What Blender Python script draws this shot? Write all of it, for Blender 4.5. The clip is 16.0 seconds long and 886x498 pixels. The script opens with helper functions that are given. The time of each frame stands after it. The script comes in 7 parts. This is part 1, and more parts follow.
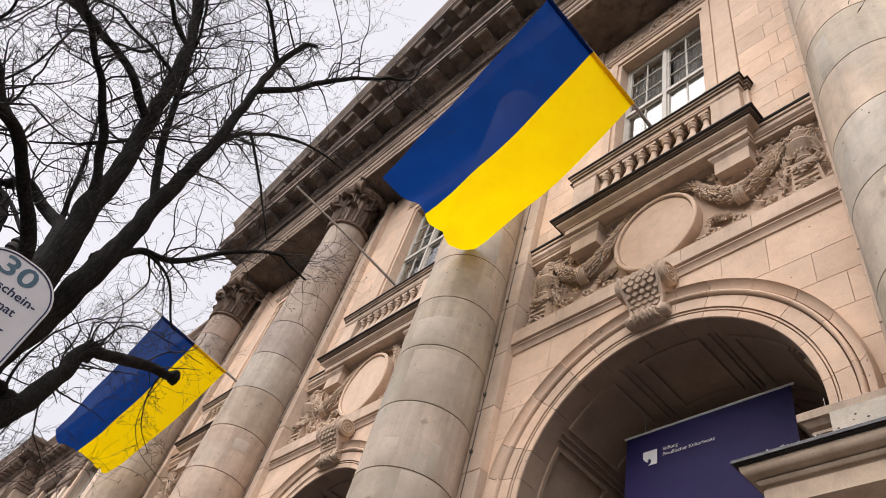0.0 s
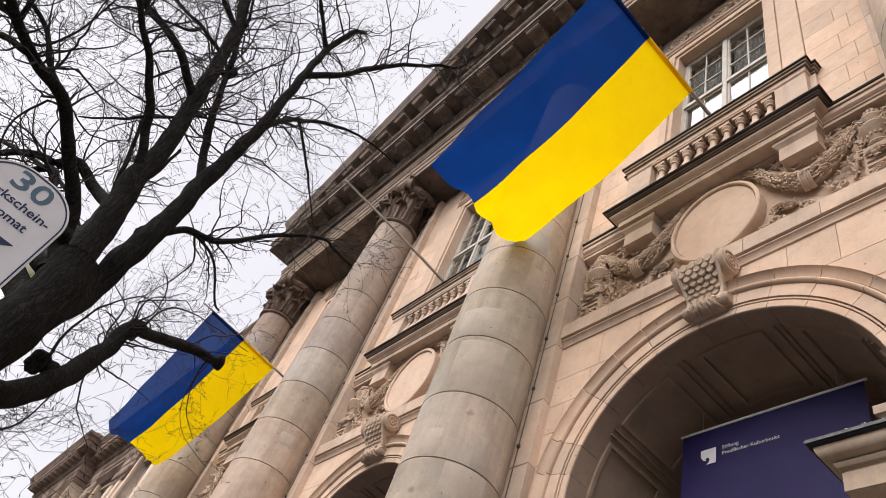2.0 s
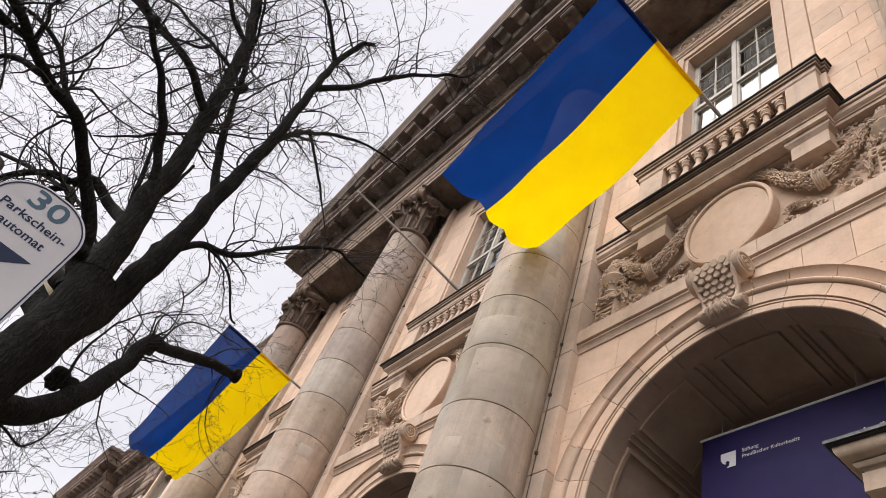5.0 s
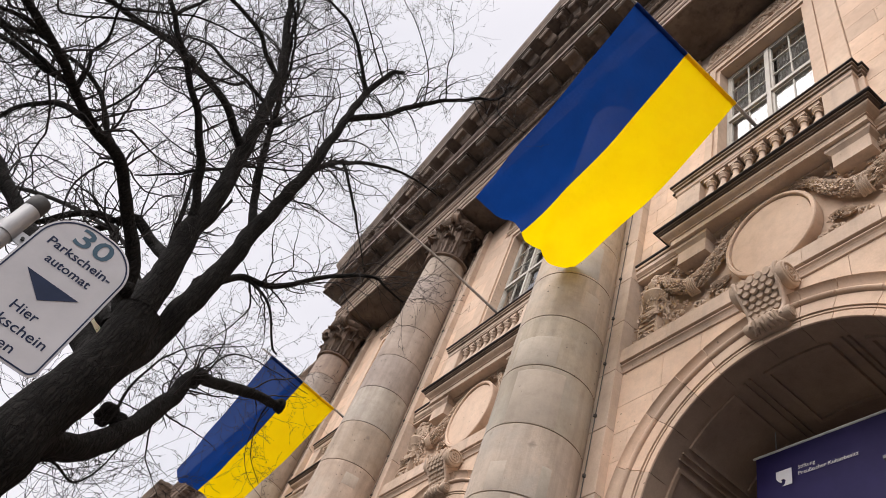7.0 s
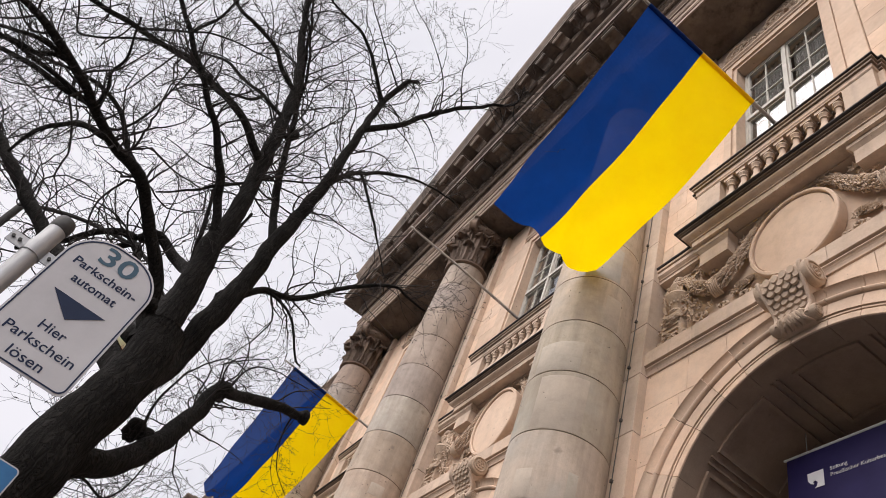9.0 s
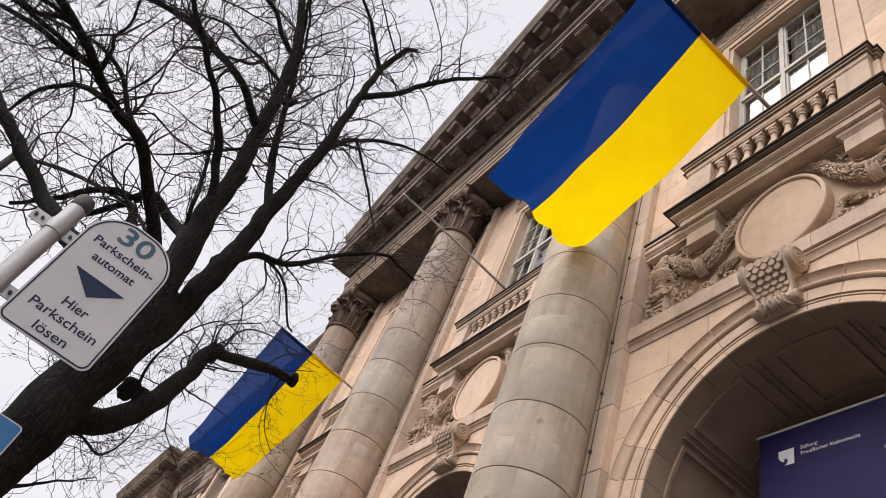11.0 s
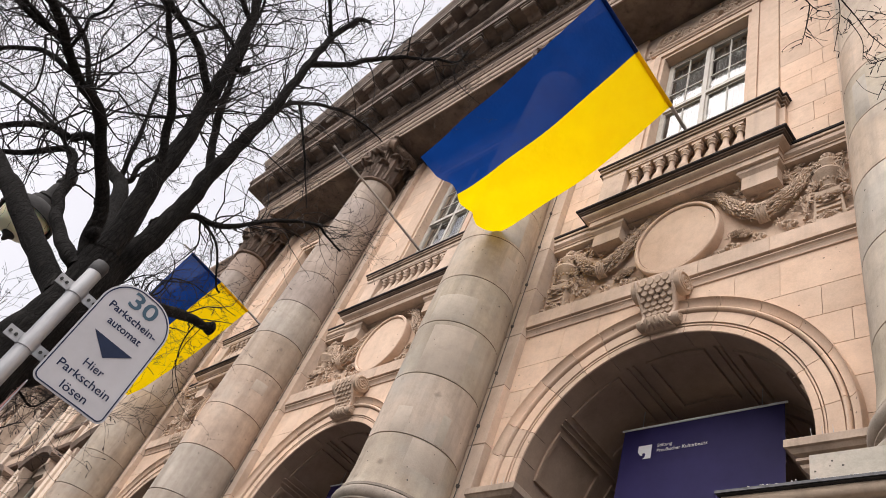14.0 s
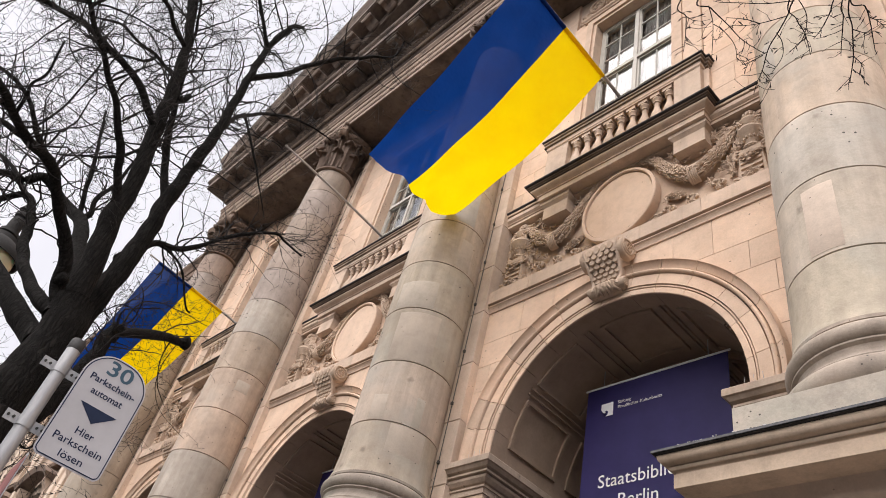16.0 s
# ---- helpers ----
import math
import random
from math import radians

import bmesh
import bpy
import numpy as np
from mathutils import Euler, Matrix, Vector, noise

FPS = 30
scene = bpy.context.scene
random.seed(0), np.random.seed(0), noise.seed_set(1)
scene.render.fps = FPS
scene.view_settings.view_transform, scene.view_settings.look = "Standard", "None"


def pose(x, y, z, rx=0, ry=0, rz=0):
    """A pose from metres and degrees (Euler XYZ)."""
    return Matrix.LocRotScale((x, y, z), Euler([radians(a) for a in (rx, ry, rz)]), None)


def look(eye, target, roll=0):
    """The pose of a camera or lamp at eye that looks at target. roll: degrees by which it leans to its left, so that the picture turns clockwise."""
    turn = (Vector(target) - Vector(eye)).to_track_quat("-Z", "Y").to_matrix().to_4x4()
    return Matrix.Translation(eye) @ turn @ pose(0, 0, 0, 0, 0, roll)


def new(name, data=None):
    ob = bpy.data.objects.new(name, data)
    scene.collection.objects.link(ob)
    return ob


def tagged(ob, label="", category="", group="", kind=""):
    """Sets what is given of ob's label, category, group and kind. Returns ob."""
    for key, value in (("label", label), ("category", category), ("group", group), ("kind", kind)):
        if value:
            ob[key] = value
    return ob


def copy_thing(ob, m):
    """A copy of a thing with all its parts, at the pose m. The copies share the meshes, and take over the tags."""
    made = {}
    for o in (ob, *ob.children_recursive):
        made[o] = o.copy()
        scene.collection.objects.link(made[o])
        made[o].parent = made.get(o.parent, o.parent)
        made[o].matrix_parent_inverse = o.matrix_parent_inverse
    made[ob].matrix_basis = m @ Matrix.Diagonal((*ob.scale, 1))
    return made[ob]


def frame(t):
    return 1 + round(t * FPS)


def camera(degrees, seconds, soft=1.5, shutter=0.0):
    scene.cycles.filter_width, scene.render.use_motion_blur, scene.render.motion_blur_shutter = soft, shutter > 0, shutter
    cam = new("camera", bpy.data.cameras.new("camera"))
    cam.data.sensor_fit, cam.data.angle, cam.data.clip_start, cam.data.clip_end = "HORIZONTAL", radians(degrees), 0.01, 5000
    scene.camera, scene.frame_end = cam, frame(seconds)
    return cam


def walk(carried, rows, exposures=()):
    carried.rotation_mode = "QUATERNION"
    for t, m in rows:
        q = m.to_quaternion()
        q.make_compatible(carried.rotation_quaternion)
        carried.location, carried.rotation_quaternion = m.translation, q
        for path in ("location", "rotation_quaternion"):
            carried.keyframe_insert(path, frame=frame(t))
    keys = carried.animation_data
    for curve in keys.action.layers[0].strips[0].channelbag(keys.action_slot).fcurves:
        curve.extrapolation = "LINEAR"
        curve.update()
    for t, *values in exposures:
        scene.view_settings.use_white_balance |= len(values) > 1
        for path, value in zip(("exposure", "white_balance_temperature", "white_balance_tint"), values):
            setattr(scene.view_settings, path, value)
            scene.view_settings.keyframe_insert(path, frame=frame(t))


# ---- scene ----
cam = camera(62.54, 16.0, 0.6)
PATH = [
    (0, (3.490, -4.809, 1.721), (1.165, -3.481, 4.693), 20.09),
    (0.5, (3.376, -4.629, 1.733), (1.007, -3.421, 4.722), 21.94),
    (1, (3.293, -4.556, 1.731), (0.849, -3.443, 4.696), 23.71),
    (1.5, (3.266, -4.535, 1.739), (0.774, -3.448, 4.673), 24.76),
    (2, (3.253, -4.541, 1.732), (0.767, -3.439, 4.665), 25.00),
    (2.5, (3.254, -4.528, 1.723), (0.781, -3.421, 4.664), 24.83),
    (3, (3.267, -4.545, 1.726), (0.793, -3.432, 4.665), 24.50),
    (3.5, (3.293, -4.541, 1.718), (0.801, -3.441, 4.647), 24.55),
    (6, (3.264, -4.532, 1.725), (0.727, -3.625, 4.682), 25.65),
    (6.5, (3.272, -4.529, 1.730), (0.712, -3.692, 4.686), 26.11),
    (7, (3.269, -4.533, 1.721), (0.698, -3.748, 4.682), 26.35),
    (7.5, (3.270, -4.522, 1.724), (0.687, -3.786, 4.689), 26.51),
    (8, (3.276, -4.521, 1.723), (0.687, -3.821, 4.690), 26.45),
    (8.5, (3.262, -4.532, 1.726), (0.665, -3.847, 4.690), 26.31),
    (10.8, (3.333, -4.598, 1.691), (0.656, -3.795, 4.552), 26.47),
    (11, (3.350, -4.665, 1.684), (0.680, -3.807, 4.537), 26.42),
    (11.5, (3.411, -4.849, 1.679), (0.756, -3.845, 4.497), 26.74),
    (12, (3.514, -4.987, 1.670), (0.868, -3.843, 4.444), 27.16),
    (12.5, (3.568, -5.143, 1.670), (0.954, -3.857, 4.411), 27.00),
    (13, (3.590, -5.297, 1.670), (1.024, -3.900, 4.402), 26.79),
    (13.5, (3.670, -5.363, 1.669), (1.144, -3.923, 4.416), 26.86),
    (14, (3.848, -5.381, 1.654), (1.344, -3.920, 4.410), 25.70),
    (14.5, (3.989, -5.425, 1.649), (1.509, -3.915, 4.400), 22.72),
    (15, (4.095, -5.502, 1.640), (1.640, -3.924, 4.375), 19.75),
    (15.5, (4.243, -5.552, 1.625), (1.792, -3.918, 4.331), 17.83),
    (16, (4.386, -5.634, 1.617), (1.928, -3.949, 4.285), 16.27),
]
walk(cam, [(t, look(eye, target, roll)) for t, eye, target, roll in PATH],
     [(0.0, -0.10), (2.0, -0.05), (3.5, -0.06), (6.0, -0.10), (8.5, -0.13), (11.0, -0.16), (12.0, -0.09), (13.5, -0.03), (16.0, 0.0)])

# ---- light ----
SUN_ELEVATION, SUN_ROTATION = radians(49), radians(172)
world = bpy.data.worlds.new("overcast_sky")
scene.world = world
world.use_nodes = True
wn, wl = world.node_tree.nodes, world.node_tree.links
wn.clear()
sky = wn.new("ShaderNodeTexSky")
sky.sky_type, sky.sun_disc = "NISHITA", False
sky.sun_elevation, sky.sun_rotation = SUN_ELEVATION, SUN_ROTATION
sky.air_density, sky.dust_density = 1.0, 3.0
grey = wn.new("ShaderNodeHueSaturation")
grey.inputs["Saturation"].default_value = 0.16
cloud_at = wn.new("ShaderNodeTexCoord")
cloud = wn.new("ShaderNodeTexNoise")
cloud.inputs["Scale"].default_value, cloud.inputs["Detail"].default_value = 2.2, 5.0
veil = wn.new("ShaderNodeMix")
veil.data_type = "RGBA"
veil.inputs["Factor"].default_value = 0.8
tone = wn.new("ShaderNodeValToRGB")
tone.color_ramp.elements[0].position, tone.color_ramp.elements[0].color = 0.35, (9.3, 9.2, 10.1, 1)
tone.color_ramp.elements[1].position, tone.color_ramp.elements[1].color = 0.65, (11.2, 10.8, 11.5, 1)
back, out = wn.new("ShaderNodeBackground"), wn.new("ShaderNodeOutputWorld")
back.inputs["Strength"].default_value = 0.108
wl.new(cloud_at.outputs["Generated"], cloud.inputs["Vector"])
wl.new(cloud.outputs["Fac"], tone.inputs["Fac"])
wl.new(sky.outputs["Color"], grey.inputs["Color"])
wl.new(grey.outputs["Color"], veil.inputs["A"])
wl.new(tone.outputs["Color"], veil.inputs["B"])
wl.new(veil.outputs["Result"], back.inputs["Color"])
wl.new(back.outputs["Background"], out.inputs["Surface"])
sun_data = bpy.data.lights.new("sun", "SUN")
sun_data.energy, sun_data.angle, sun_data.color = 5.0, radians(80), (1.0, 0.915, 0.89)
sun = new("sun", sun_data)
sun.matrix_world = look((4, -24, 34), (0, 0, 6))


# ---- materials ----
def material(name, rough=0.85, metal=0.0):
    m = bpy.data.materials.new(name)
    m.use_nodes = True
    b = m.node_tree.nodes["Principled BSDF"]
    b.inputs["Roughness"].default_value, b.inputs["Metallic"].default_value = rough, metal
    return m, m.node_tree.nodes, m.node_tree.links, b


def noise_node(n, l, at, scale, detail=4.0, rough=0.6):
    t = n.new("ShaderNodeTexNoise")
    t.inputs["Scale"].default_value, t.inputs["Detail"].default_value, t.inputs["Roughness"].default_value = scale, detail, rough
    l.new(at, t.inputs["Vector"])
    return t.outputs["Fac"]


def ramp(n, l, fac, stops):
    r = n.new("ShaderNodeValToRGB")
    while len(r.color_ramp.elements) < len(stops):
        r.color_ramp.elements.new(0.5)
    for e, (p, c) in zip(r.color_ramp.elements, stops):
        e.position, e.color = p, (*c, 1)
    l.new(fac, r.inputs["Fac"])
    return r.outputs["Color"]


def mixed(n, l, a, b, fac, how="MIX"):
    m = n.new("ShaderNodeMix")
    m.data_type, m.blend_type = "RGBA", how
    for key, v in (("Factor", fac), ("A", a), ("B", b)):
        if isinstance(v, (int, float)):
            m.inputs[key].default_value = v
        elif isinstance(v, tuple):
            m.inputs[key].default_value = (*v, 1)
        else:
            l.new(v, m.inputs[key])
    return m.outputs["Result"]


def stone(name, low, high, stain, stain_amount=0.35, piece=0.16, streak=0.3, pits=0.35, relief=0.25, moss=None, mottling=0.5, grit=0.2, tints=None, pit_scale=7.5, spots=0.0, wash=0.0):
    """Sandstone: cloudy bed colour, a tint for each block, running streaks, small dark pits and grain."""
    m, n, l, b = material(name, 0.9)
    at = n.new("ShaderNodeTexCoord").outputs["Object"]
    geo = n.new("ShaderNodeNewGeometry").outputs["Position"]
    base = ramp(n, l, noise_node(n, l, geo, 1.3, 6), [(0.3, low), (0.72, high)])
    info = n.new("ShaderNodeObjectInfo").outputs["Random"]
    tint = ramp(n, l, info, tints or [(0.0, (0.80, 0.79, 0.77)), (0.5, (1.0, 0.99, 0.97)), (1.0, (1.12, 1.06, 1.0))])
    base = mixed(n, l, base, tint, min(1.0, piece * 4), "MULTIPLY")
    grain = noise_node(n, l, geo, 55, 3)
    base = mixed(n, l, base, ramp(n, l, grain, [(0.3, (0.62, 0.62, 0.62)), (0.7, (1.2, 1.2, 1.2))]), grit, "MULTIPLY")
    mottle = noise_node(n, l, geo, 7.0, 5, 0.7)
    base = mixed(n, l, base, ramp(n, l, mottle, [(0.32, (0.78, 0.77, 0.76)), (0.5, (1.0, 1.0, 1.0)), (0.7, (1.14, 1.12, 1.1))]), mottling, "MULTIPLY")
    run = n.new("ShaderNodeMapping")
    run.inputs["Scale"].default_value = (3.2, 3.2, 0.35)
    l.new(geo, run.inputs["Vector"])
    runs = ramp(n, l, noise_node(n, l, run.outputs["Vector"], 1.6, 5, 0.65), [(0.5, (0, 0, 0)), (0.75, (1, 1, 1))])
    base = mixed(n, l, base, stain, mixed(n, l, (0.0, 0.0, 0.0), runs, streak))
    blot = ramp(n, l, noise_node(n, l, geo, 0.55, 5, 0.7), [(0.46, (0, 0, 0)), (0.7, (1, 1, 1))])
    base = mixed(n, l, base, stain, mixed(n, l, (0.0, 0.0, 0.0), blot, stain_amount))
    if wash:
        fall = n.new("ShaderNodeMapping")
        fall.inputs["Scale"].default_value = (3.6, 3.6, 0.30)
        l.new(at, fall.inputs["Vector"])
        shift = n.new("ShaderNodeVectorMath")
        shift.operation = "ADD"
        own = n.new("ShaderNodeCombineXYZ")
        far_off = n.new("ShaderNodeMath")
        far_off.operation = "MULTIPLY"
        far_off.inputs[1].default_value = 37.0
        l.new(info, far_off.inputs[0])
        l.new(far_off.outputs[0], own.inputs["X"])
        l.new(fall.outputs["Vector"], shift.inputs[0])
        l.new(own.outputs[0], shift.inputs[1])
        washed = noise_node(n, l, shift.outputs[0], 1.0, 5, 0.6)
        base = mixed(n, l, base, ramp(n, l, washed, [(0.36, (0.74, 0.72, 0.69)), (0.50, (1.0, 1.0, 1.0)), (0.66, (1.26, 1.27, 1.29))]), wash, "MULTIPLY")
    if moss:
        green = ramp(n, l, noise_node(n, l, geo, 0.9, 4, 0.6), [(0.5, (0, 0, 0)), (0.72, (1, 1, 1))])
        base = mixed(n, l, base, moss, mixed(n, l, (0.0, 0.0, 0.0), green, 0.5))
    if spots:
        sp = n.new("ShaderNodeTexVoronoi")
        sp.inputs["Scale"].default_value = 1.9
        l.new(geo, sp.inputs["Vector"])
        ragged = n.new("ShaderNodeMath")
        ragged.operation = "MULTIPLY_ADD"
        ragged.inputs[1].default_value = 0.16
        l.new(noise_node(n, l, geo, 18, 4), ragged.inputs[0])
        l.new(sp.outputs["Distance"], ragged.inputs[2])
        blotch = ramp(n, l, ragged.outputs[0], [(0.11, (1, 1, 1)), (0.19, (0, 0, 0))])
        base = mixed(n, l, base, (0.16, 0.13, 0.105), mixed(n, l, (0.0, 0.0, 0.0), blotch, spots))
    v = n.new("ShaderNodeTexVoronoi")
    v.inputs["Scale"].default_value = pit_scale
    l.new(geo, v.inputs["Vector"])
    thin = ramp(n, l, noise_node(n, l, geo, 2.3, 2), [(0.5, (0.02, 0.02, 0.02)), (0.62, (0.12, 0.12, 0.12))])
    dot = n.new("ShaderNodeMath")
    dot.operation = "LESS_THAN"
    l.new(v.outputs["Distance"], dot.inputs[0])
    l.new(thin, dot.inputs[1])
    hole = n.new("ShaderNodeMath")
    hole.operation = "MULTIPLY"
    hole.inputs[1].default_value = pits
    l.new(dot.outputs[0], hole.inputs[0])
    base = mixed(n, l, base, (0.05, 0.045, 0.04), hole.outputs[0])
    l.new(base, b.inputs["Base Color"])
    bump = n.new("ShaderNodeBump")
    bump.inputs["Strength"].default_value, bump.inputs["Distance"].default_value = relief, 0.012
    h = n.new("ShaderNodeMath")
    h.operation = "SUBTRACT"
    l.new(noise_node(n, l, geo, 28, 6, 0.7), h.inputs[0])
    l.new(hole.outputs[0], h.inputs[1])
    l.new(h.outputs[0], bump.inputs["Height"])
    l.new(bump.outputs["Normal"], b.inputs["Normal"])
    return m


def plain(name, a, b2, scale=20.0, rough=0.6, metal=0.0, bump=0.1, stretch=(1, 1, 1), spread=(0.3, 0.7)):
    m, n, l, b = material(name, rough, metal)
    geo = n.new("ShaderNodeTexCoord").outputs["Object"]
    mp = n.new("ShaderNodeMapping")
    mp.inputs["Scale"].default_value = stretch
    l.new(geo, mp.inputs["Vector"])
    fac = noise_node(n, l, mp.outputs["Vector"], scale, 5, 0.65)
    big = noise_node(n, l, mp.outputs["Vector"], scale * 0.12, 4, 0.6)
    base = ramp(n, l, fac, [(spread[0], a), (spread[1], b2)])
    base = mixed(n, l, base, ramp(n, l, big, [(0.35, (0.78, 0.78, 0.78)), (0.65, (1.1, 1.1, 1.1))]), 0.6, "MULTIPLY")
    l.new(base, b.inputs["Base Color"])
    bp = n.new("ShaderNodeBump")
    bp.inputs["Strength"].default_value, bp.inputs["Distance"].default_value = bump, 0.01
    l.new(fac, bp.inputs["Height"])
    l.new(bp.outputs["Normal"], b.inputs["Normal"])
    return m


DRUM_TINTS = [(0.0, (0.88, 0.93, 0.94)), (0.2, (1.08, 1.0, 0.93)), (0.4, (0.90, 0.91, 0.86)), (0.6, (1.14, 1.03, 0.96)), (0.8, (0.97, 1.03, 1.07)), (1.0, (1.05, 0.97, 0.89))]
WALL = stone("sandstone_wall", (0.57, 0.415, 0.305), (0.72, 0.555, 0.425), (0.42, 0.335, 0.265), 0.20, 0.17, 0.22, 0.6, 0.22, mottling=0.42, grit=0.16, pit_scale=9.0)
COLUMN = stone("sandstone_drum", (0.405, 0.352, 0.288), (0.585, 0.505, 0.415), (0.33, 0.275, 0.225), 0.38, 0.25, 0.6, 0.95, 0.3, moss=(0.44, 0.44, 0.40), mottling=0.65, grit=0.15, tints=DRUM_TINTS, pit_scale=10.0, spots=0.6, wash=0.5)
# Drum stone darkened for the far columns: their weaker light is in the colour.
FAR_DRUM = stone("dimmed_far_drum", (0.345, 0.292, 0.238), (0.515, 0.437, 0.36), (0.28, 0.228, 0.187), 0.42, 0.25, 0.6, 0.95, 0.3, moss=(0.39, 0.38, 0.34), mottling=0.65, grit=0.15, tints=DRUM_TINTS, pit_scale=10.0, spots=0.5, wash=0.5)
# Top drums: pinkish and sooty, with the shade below the entablature coloured in.
UPPER_DRUM = stone("pinkish_soot_and_shade_drum", (0.27, 0.222, 0.188), (0.42, 0.352, 0.302), (0.20, 0.16, 0.135), 0.4, 0.25, 0.6, 0.95, 0.3, mottling=0.65, grit=0.15, tints=DRUM_TINTS, pit_scale=10.0, spots=0.4, wash=0.5)
TORUS = stone("grimy_base_stone", (0.28, 0.24, 0.20), (0.50, 0.435, 0.365), (0.12, 0.105, 0.09), 0.5, 0.1, 0.5, 0.8, 0.4, moss=(0.28, 0.29, 0.24), mottling=0.8, pit_scale=14.0)
CARVED = stone("carved_sandstone", (0.42, 0.32, 0.235), (0.60, 0.47, 0.36), (0.25, 0.19, 0.145), 0.4, 0.08, 0.2, 0.2, 0.5)
PALE_STRIP = stone("pale_pilaster_stone", (0.56, 0.46, 0.365), (0.70, 0.59, 0.48), (0.36, 0.285, 0.225), 0.3, 0.1, 0.3, 0.2, 0.2)
PILASTER = stone("greyed_pilaster_stone", (0.49, 0.385, 0.30), (0.645, 0.525, 0.425), (0.36, 0.295, 0.24), 0.28, 0.2, 0.35, 0.7, 0.22, mottling=0.5, grit=0.16, pit_scale=9.0, wash=0.3)
MOULD = stone("moulded_sandstone", (0.49, 0.375, 0.285), (0.64, 0.505, 0.40), (0.25, 0.20, 0.16), 0.35, 0.12, 0.4, 0.5, 0.2, mottling=0.5, grit=0.15, pit_scale=12.0)
TAN = stone("tan_cornice_stone", (0.47, 0.365, 0.265), (0.62, 0.50, 0.385), (0.20, 0.15, 0.11), 0.5, 0.1, 0.4, 0.1, 0.25, mottling=0.6)
WORN = stone("worn_impost_stone", (0.36, 0.285, 0.22), (0.55, 0.445, 0.355), (0.14, 0.115, 0.09), 0.5, 0.1, 0.5, 0.5, 0.25)
SOOTY = stone("sooty_sandstone", (0.14, 0.10, 0.078), (0.285, 0.21, 0.16), (0.05, 0.04, 0.034), 0.6, 0.2, 0.6, 0.3, 0.5)
CRUST_AND_SHADOW = stone("black_crust_and_shadow_line", (0.014, 0.012, 0.012), (0.045, 0.038, 0.034), (0.01, 0.01, 0.01), 0.4, 0.1, 0.3, 0.1, 0.4)
CORNICE = stone("blackened_and_shaded_cornice_stone", (0.105, 0.080, 0.065), (0.255, 0.195, 0.155), (0.04, 0.032, 0.028), 0.6, 0.2, 0.8, 0.3, 0.5)
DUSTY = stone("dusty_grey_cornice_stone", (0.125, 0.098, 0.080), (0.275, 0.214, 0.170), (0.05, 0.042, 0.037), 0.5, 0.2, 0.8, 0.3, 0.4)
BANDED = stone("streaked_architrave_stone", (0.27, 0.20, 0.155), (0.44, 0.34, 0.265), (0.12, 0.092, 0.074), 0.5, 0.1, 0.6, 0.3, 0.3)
DARK_MOULD = stone("weathered_moulding", (0.22, 0.165, 0.125), (0.38, 0.29, 0.22), (0.07, 0.055, 0.045), 0.5, 0.15, 0.5, 0.2)
# Darker than the wall stone: the vault's shade is put into the colour.
VAULT = stone("shaded_vault_sandstone", (0.29, 0.212, 0.155), (0.40, 0.30, 0.225), (0.19, 0.145, 0.11), 0.4, 0.1, 0.2, 0.2, 0.2)
PATCH = stone("let_in_stone", (0.415, 0.37, 0.315), (0.545, 0.485, 0.415), (0.38, 0.335, 0.28), 0.3, 0.2, 0.3, 0.8, 0.2, grit=0.12, tints=DRUM_TINTS, pit_scale=10.0, wash=0.2)
FILLET = stone("paler_fillet_stone", (0.40, 0.31, 0.245), (0.53, 0.42, 0.34), (0.22, 0.165, 0.13), 0.3, 0.05, 0.3, 0.3, 0.2)
PALE = stone("pale_weathered_stone", (0.38, 0.35, 0.30), (0.55, 0.49, 0.415), (0.25, 0.245, 0.21), 0.45, 0.1, 0.4, 0.9, 0.35, moss=(0.30, 0.32, 0.265), mottling=0.8, pit_scale=15.0)
PAINT = plain("greyed_window_paint", (0.40, 0.375, 0.325), (0.54, 0.51, 0.45), 40, 0.55)
BARK, bn, bl, bb = material("dark_furrowed_bark", 0.95)
bb.inputs["Specular IOR Level"].default_value = 0.15
bark_at = bn.new("ShaderNodeTexCoord").outputs["Object"]
bark_map = bn.new("ShaderNodeMapping")
bark_map.inputs["Scale"].default_value = (1, 1, 0.09)
bl.new(bark_at, bark_map.inputs["Vector"])
furrow = bn.new("ShaderNodeTexVoronoi")
furrow.feature = "DISTANCE_TO_EDGE"
furrow.inputs["Scale"].default_value = 30
bend = mixed(bn, bl, bark_map.outputs["Vector"], noise_node(bn, bl, bark_at, 11, 4), 0.10)
bl.new(bend, furrow.inputs["Vector"])
bark_grain = noise_node(bn, bl, bark_map.outputs["Vector"], 60, 5, 0.7)
ridge = ramp(bn, bl, furrow.outputs["Distance"], [(0.0, (0.05, 0.05, 0.05)), (0.22, (1, 1, 1))])
bark_tone = ramp(bn, bl, bark_grain, [(0.3, (0.0066, 0.0061, 0.0056)), (0.7, (0.032, 0.0295, 0.027))])
bl.new(mixed(bn, bl, bark_tone, ridge, 0.5, "MULTIPLY"), bb.inputs["Base Color"])
bark_bump = bn.new("ShaderNodeBump")
bark_bump.inputs["Strength"].default_value, bark_bump.inputs["Distance"].default_value = 1.0, 0.02
bl.new(mixed(bn, bl, ridge, bark_grain, 0.35), bark_bump.inputs["Height"])
bl.new(bark_bump.outputs["Normal"], bb.inputs["Normal"])
TWIG = plain("twig_bark", (0.010, 0.008, 0.008), (0.026, 0.020, 0.018), 30, 0.9)
STEEL = plain("galvanised_steel", (0.30, 0.31, 0.32), (0.52, 0.53, 0.54), 16, 0.5, 0.5, 0.08, (1, 1, 0.25))
MORTAR = plain("crumbled_mortar", (0.34, 0.33, 0.32), (0.62, 0.61, 0.60), 30, 0.95)
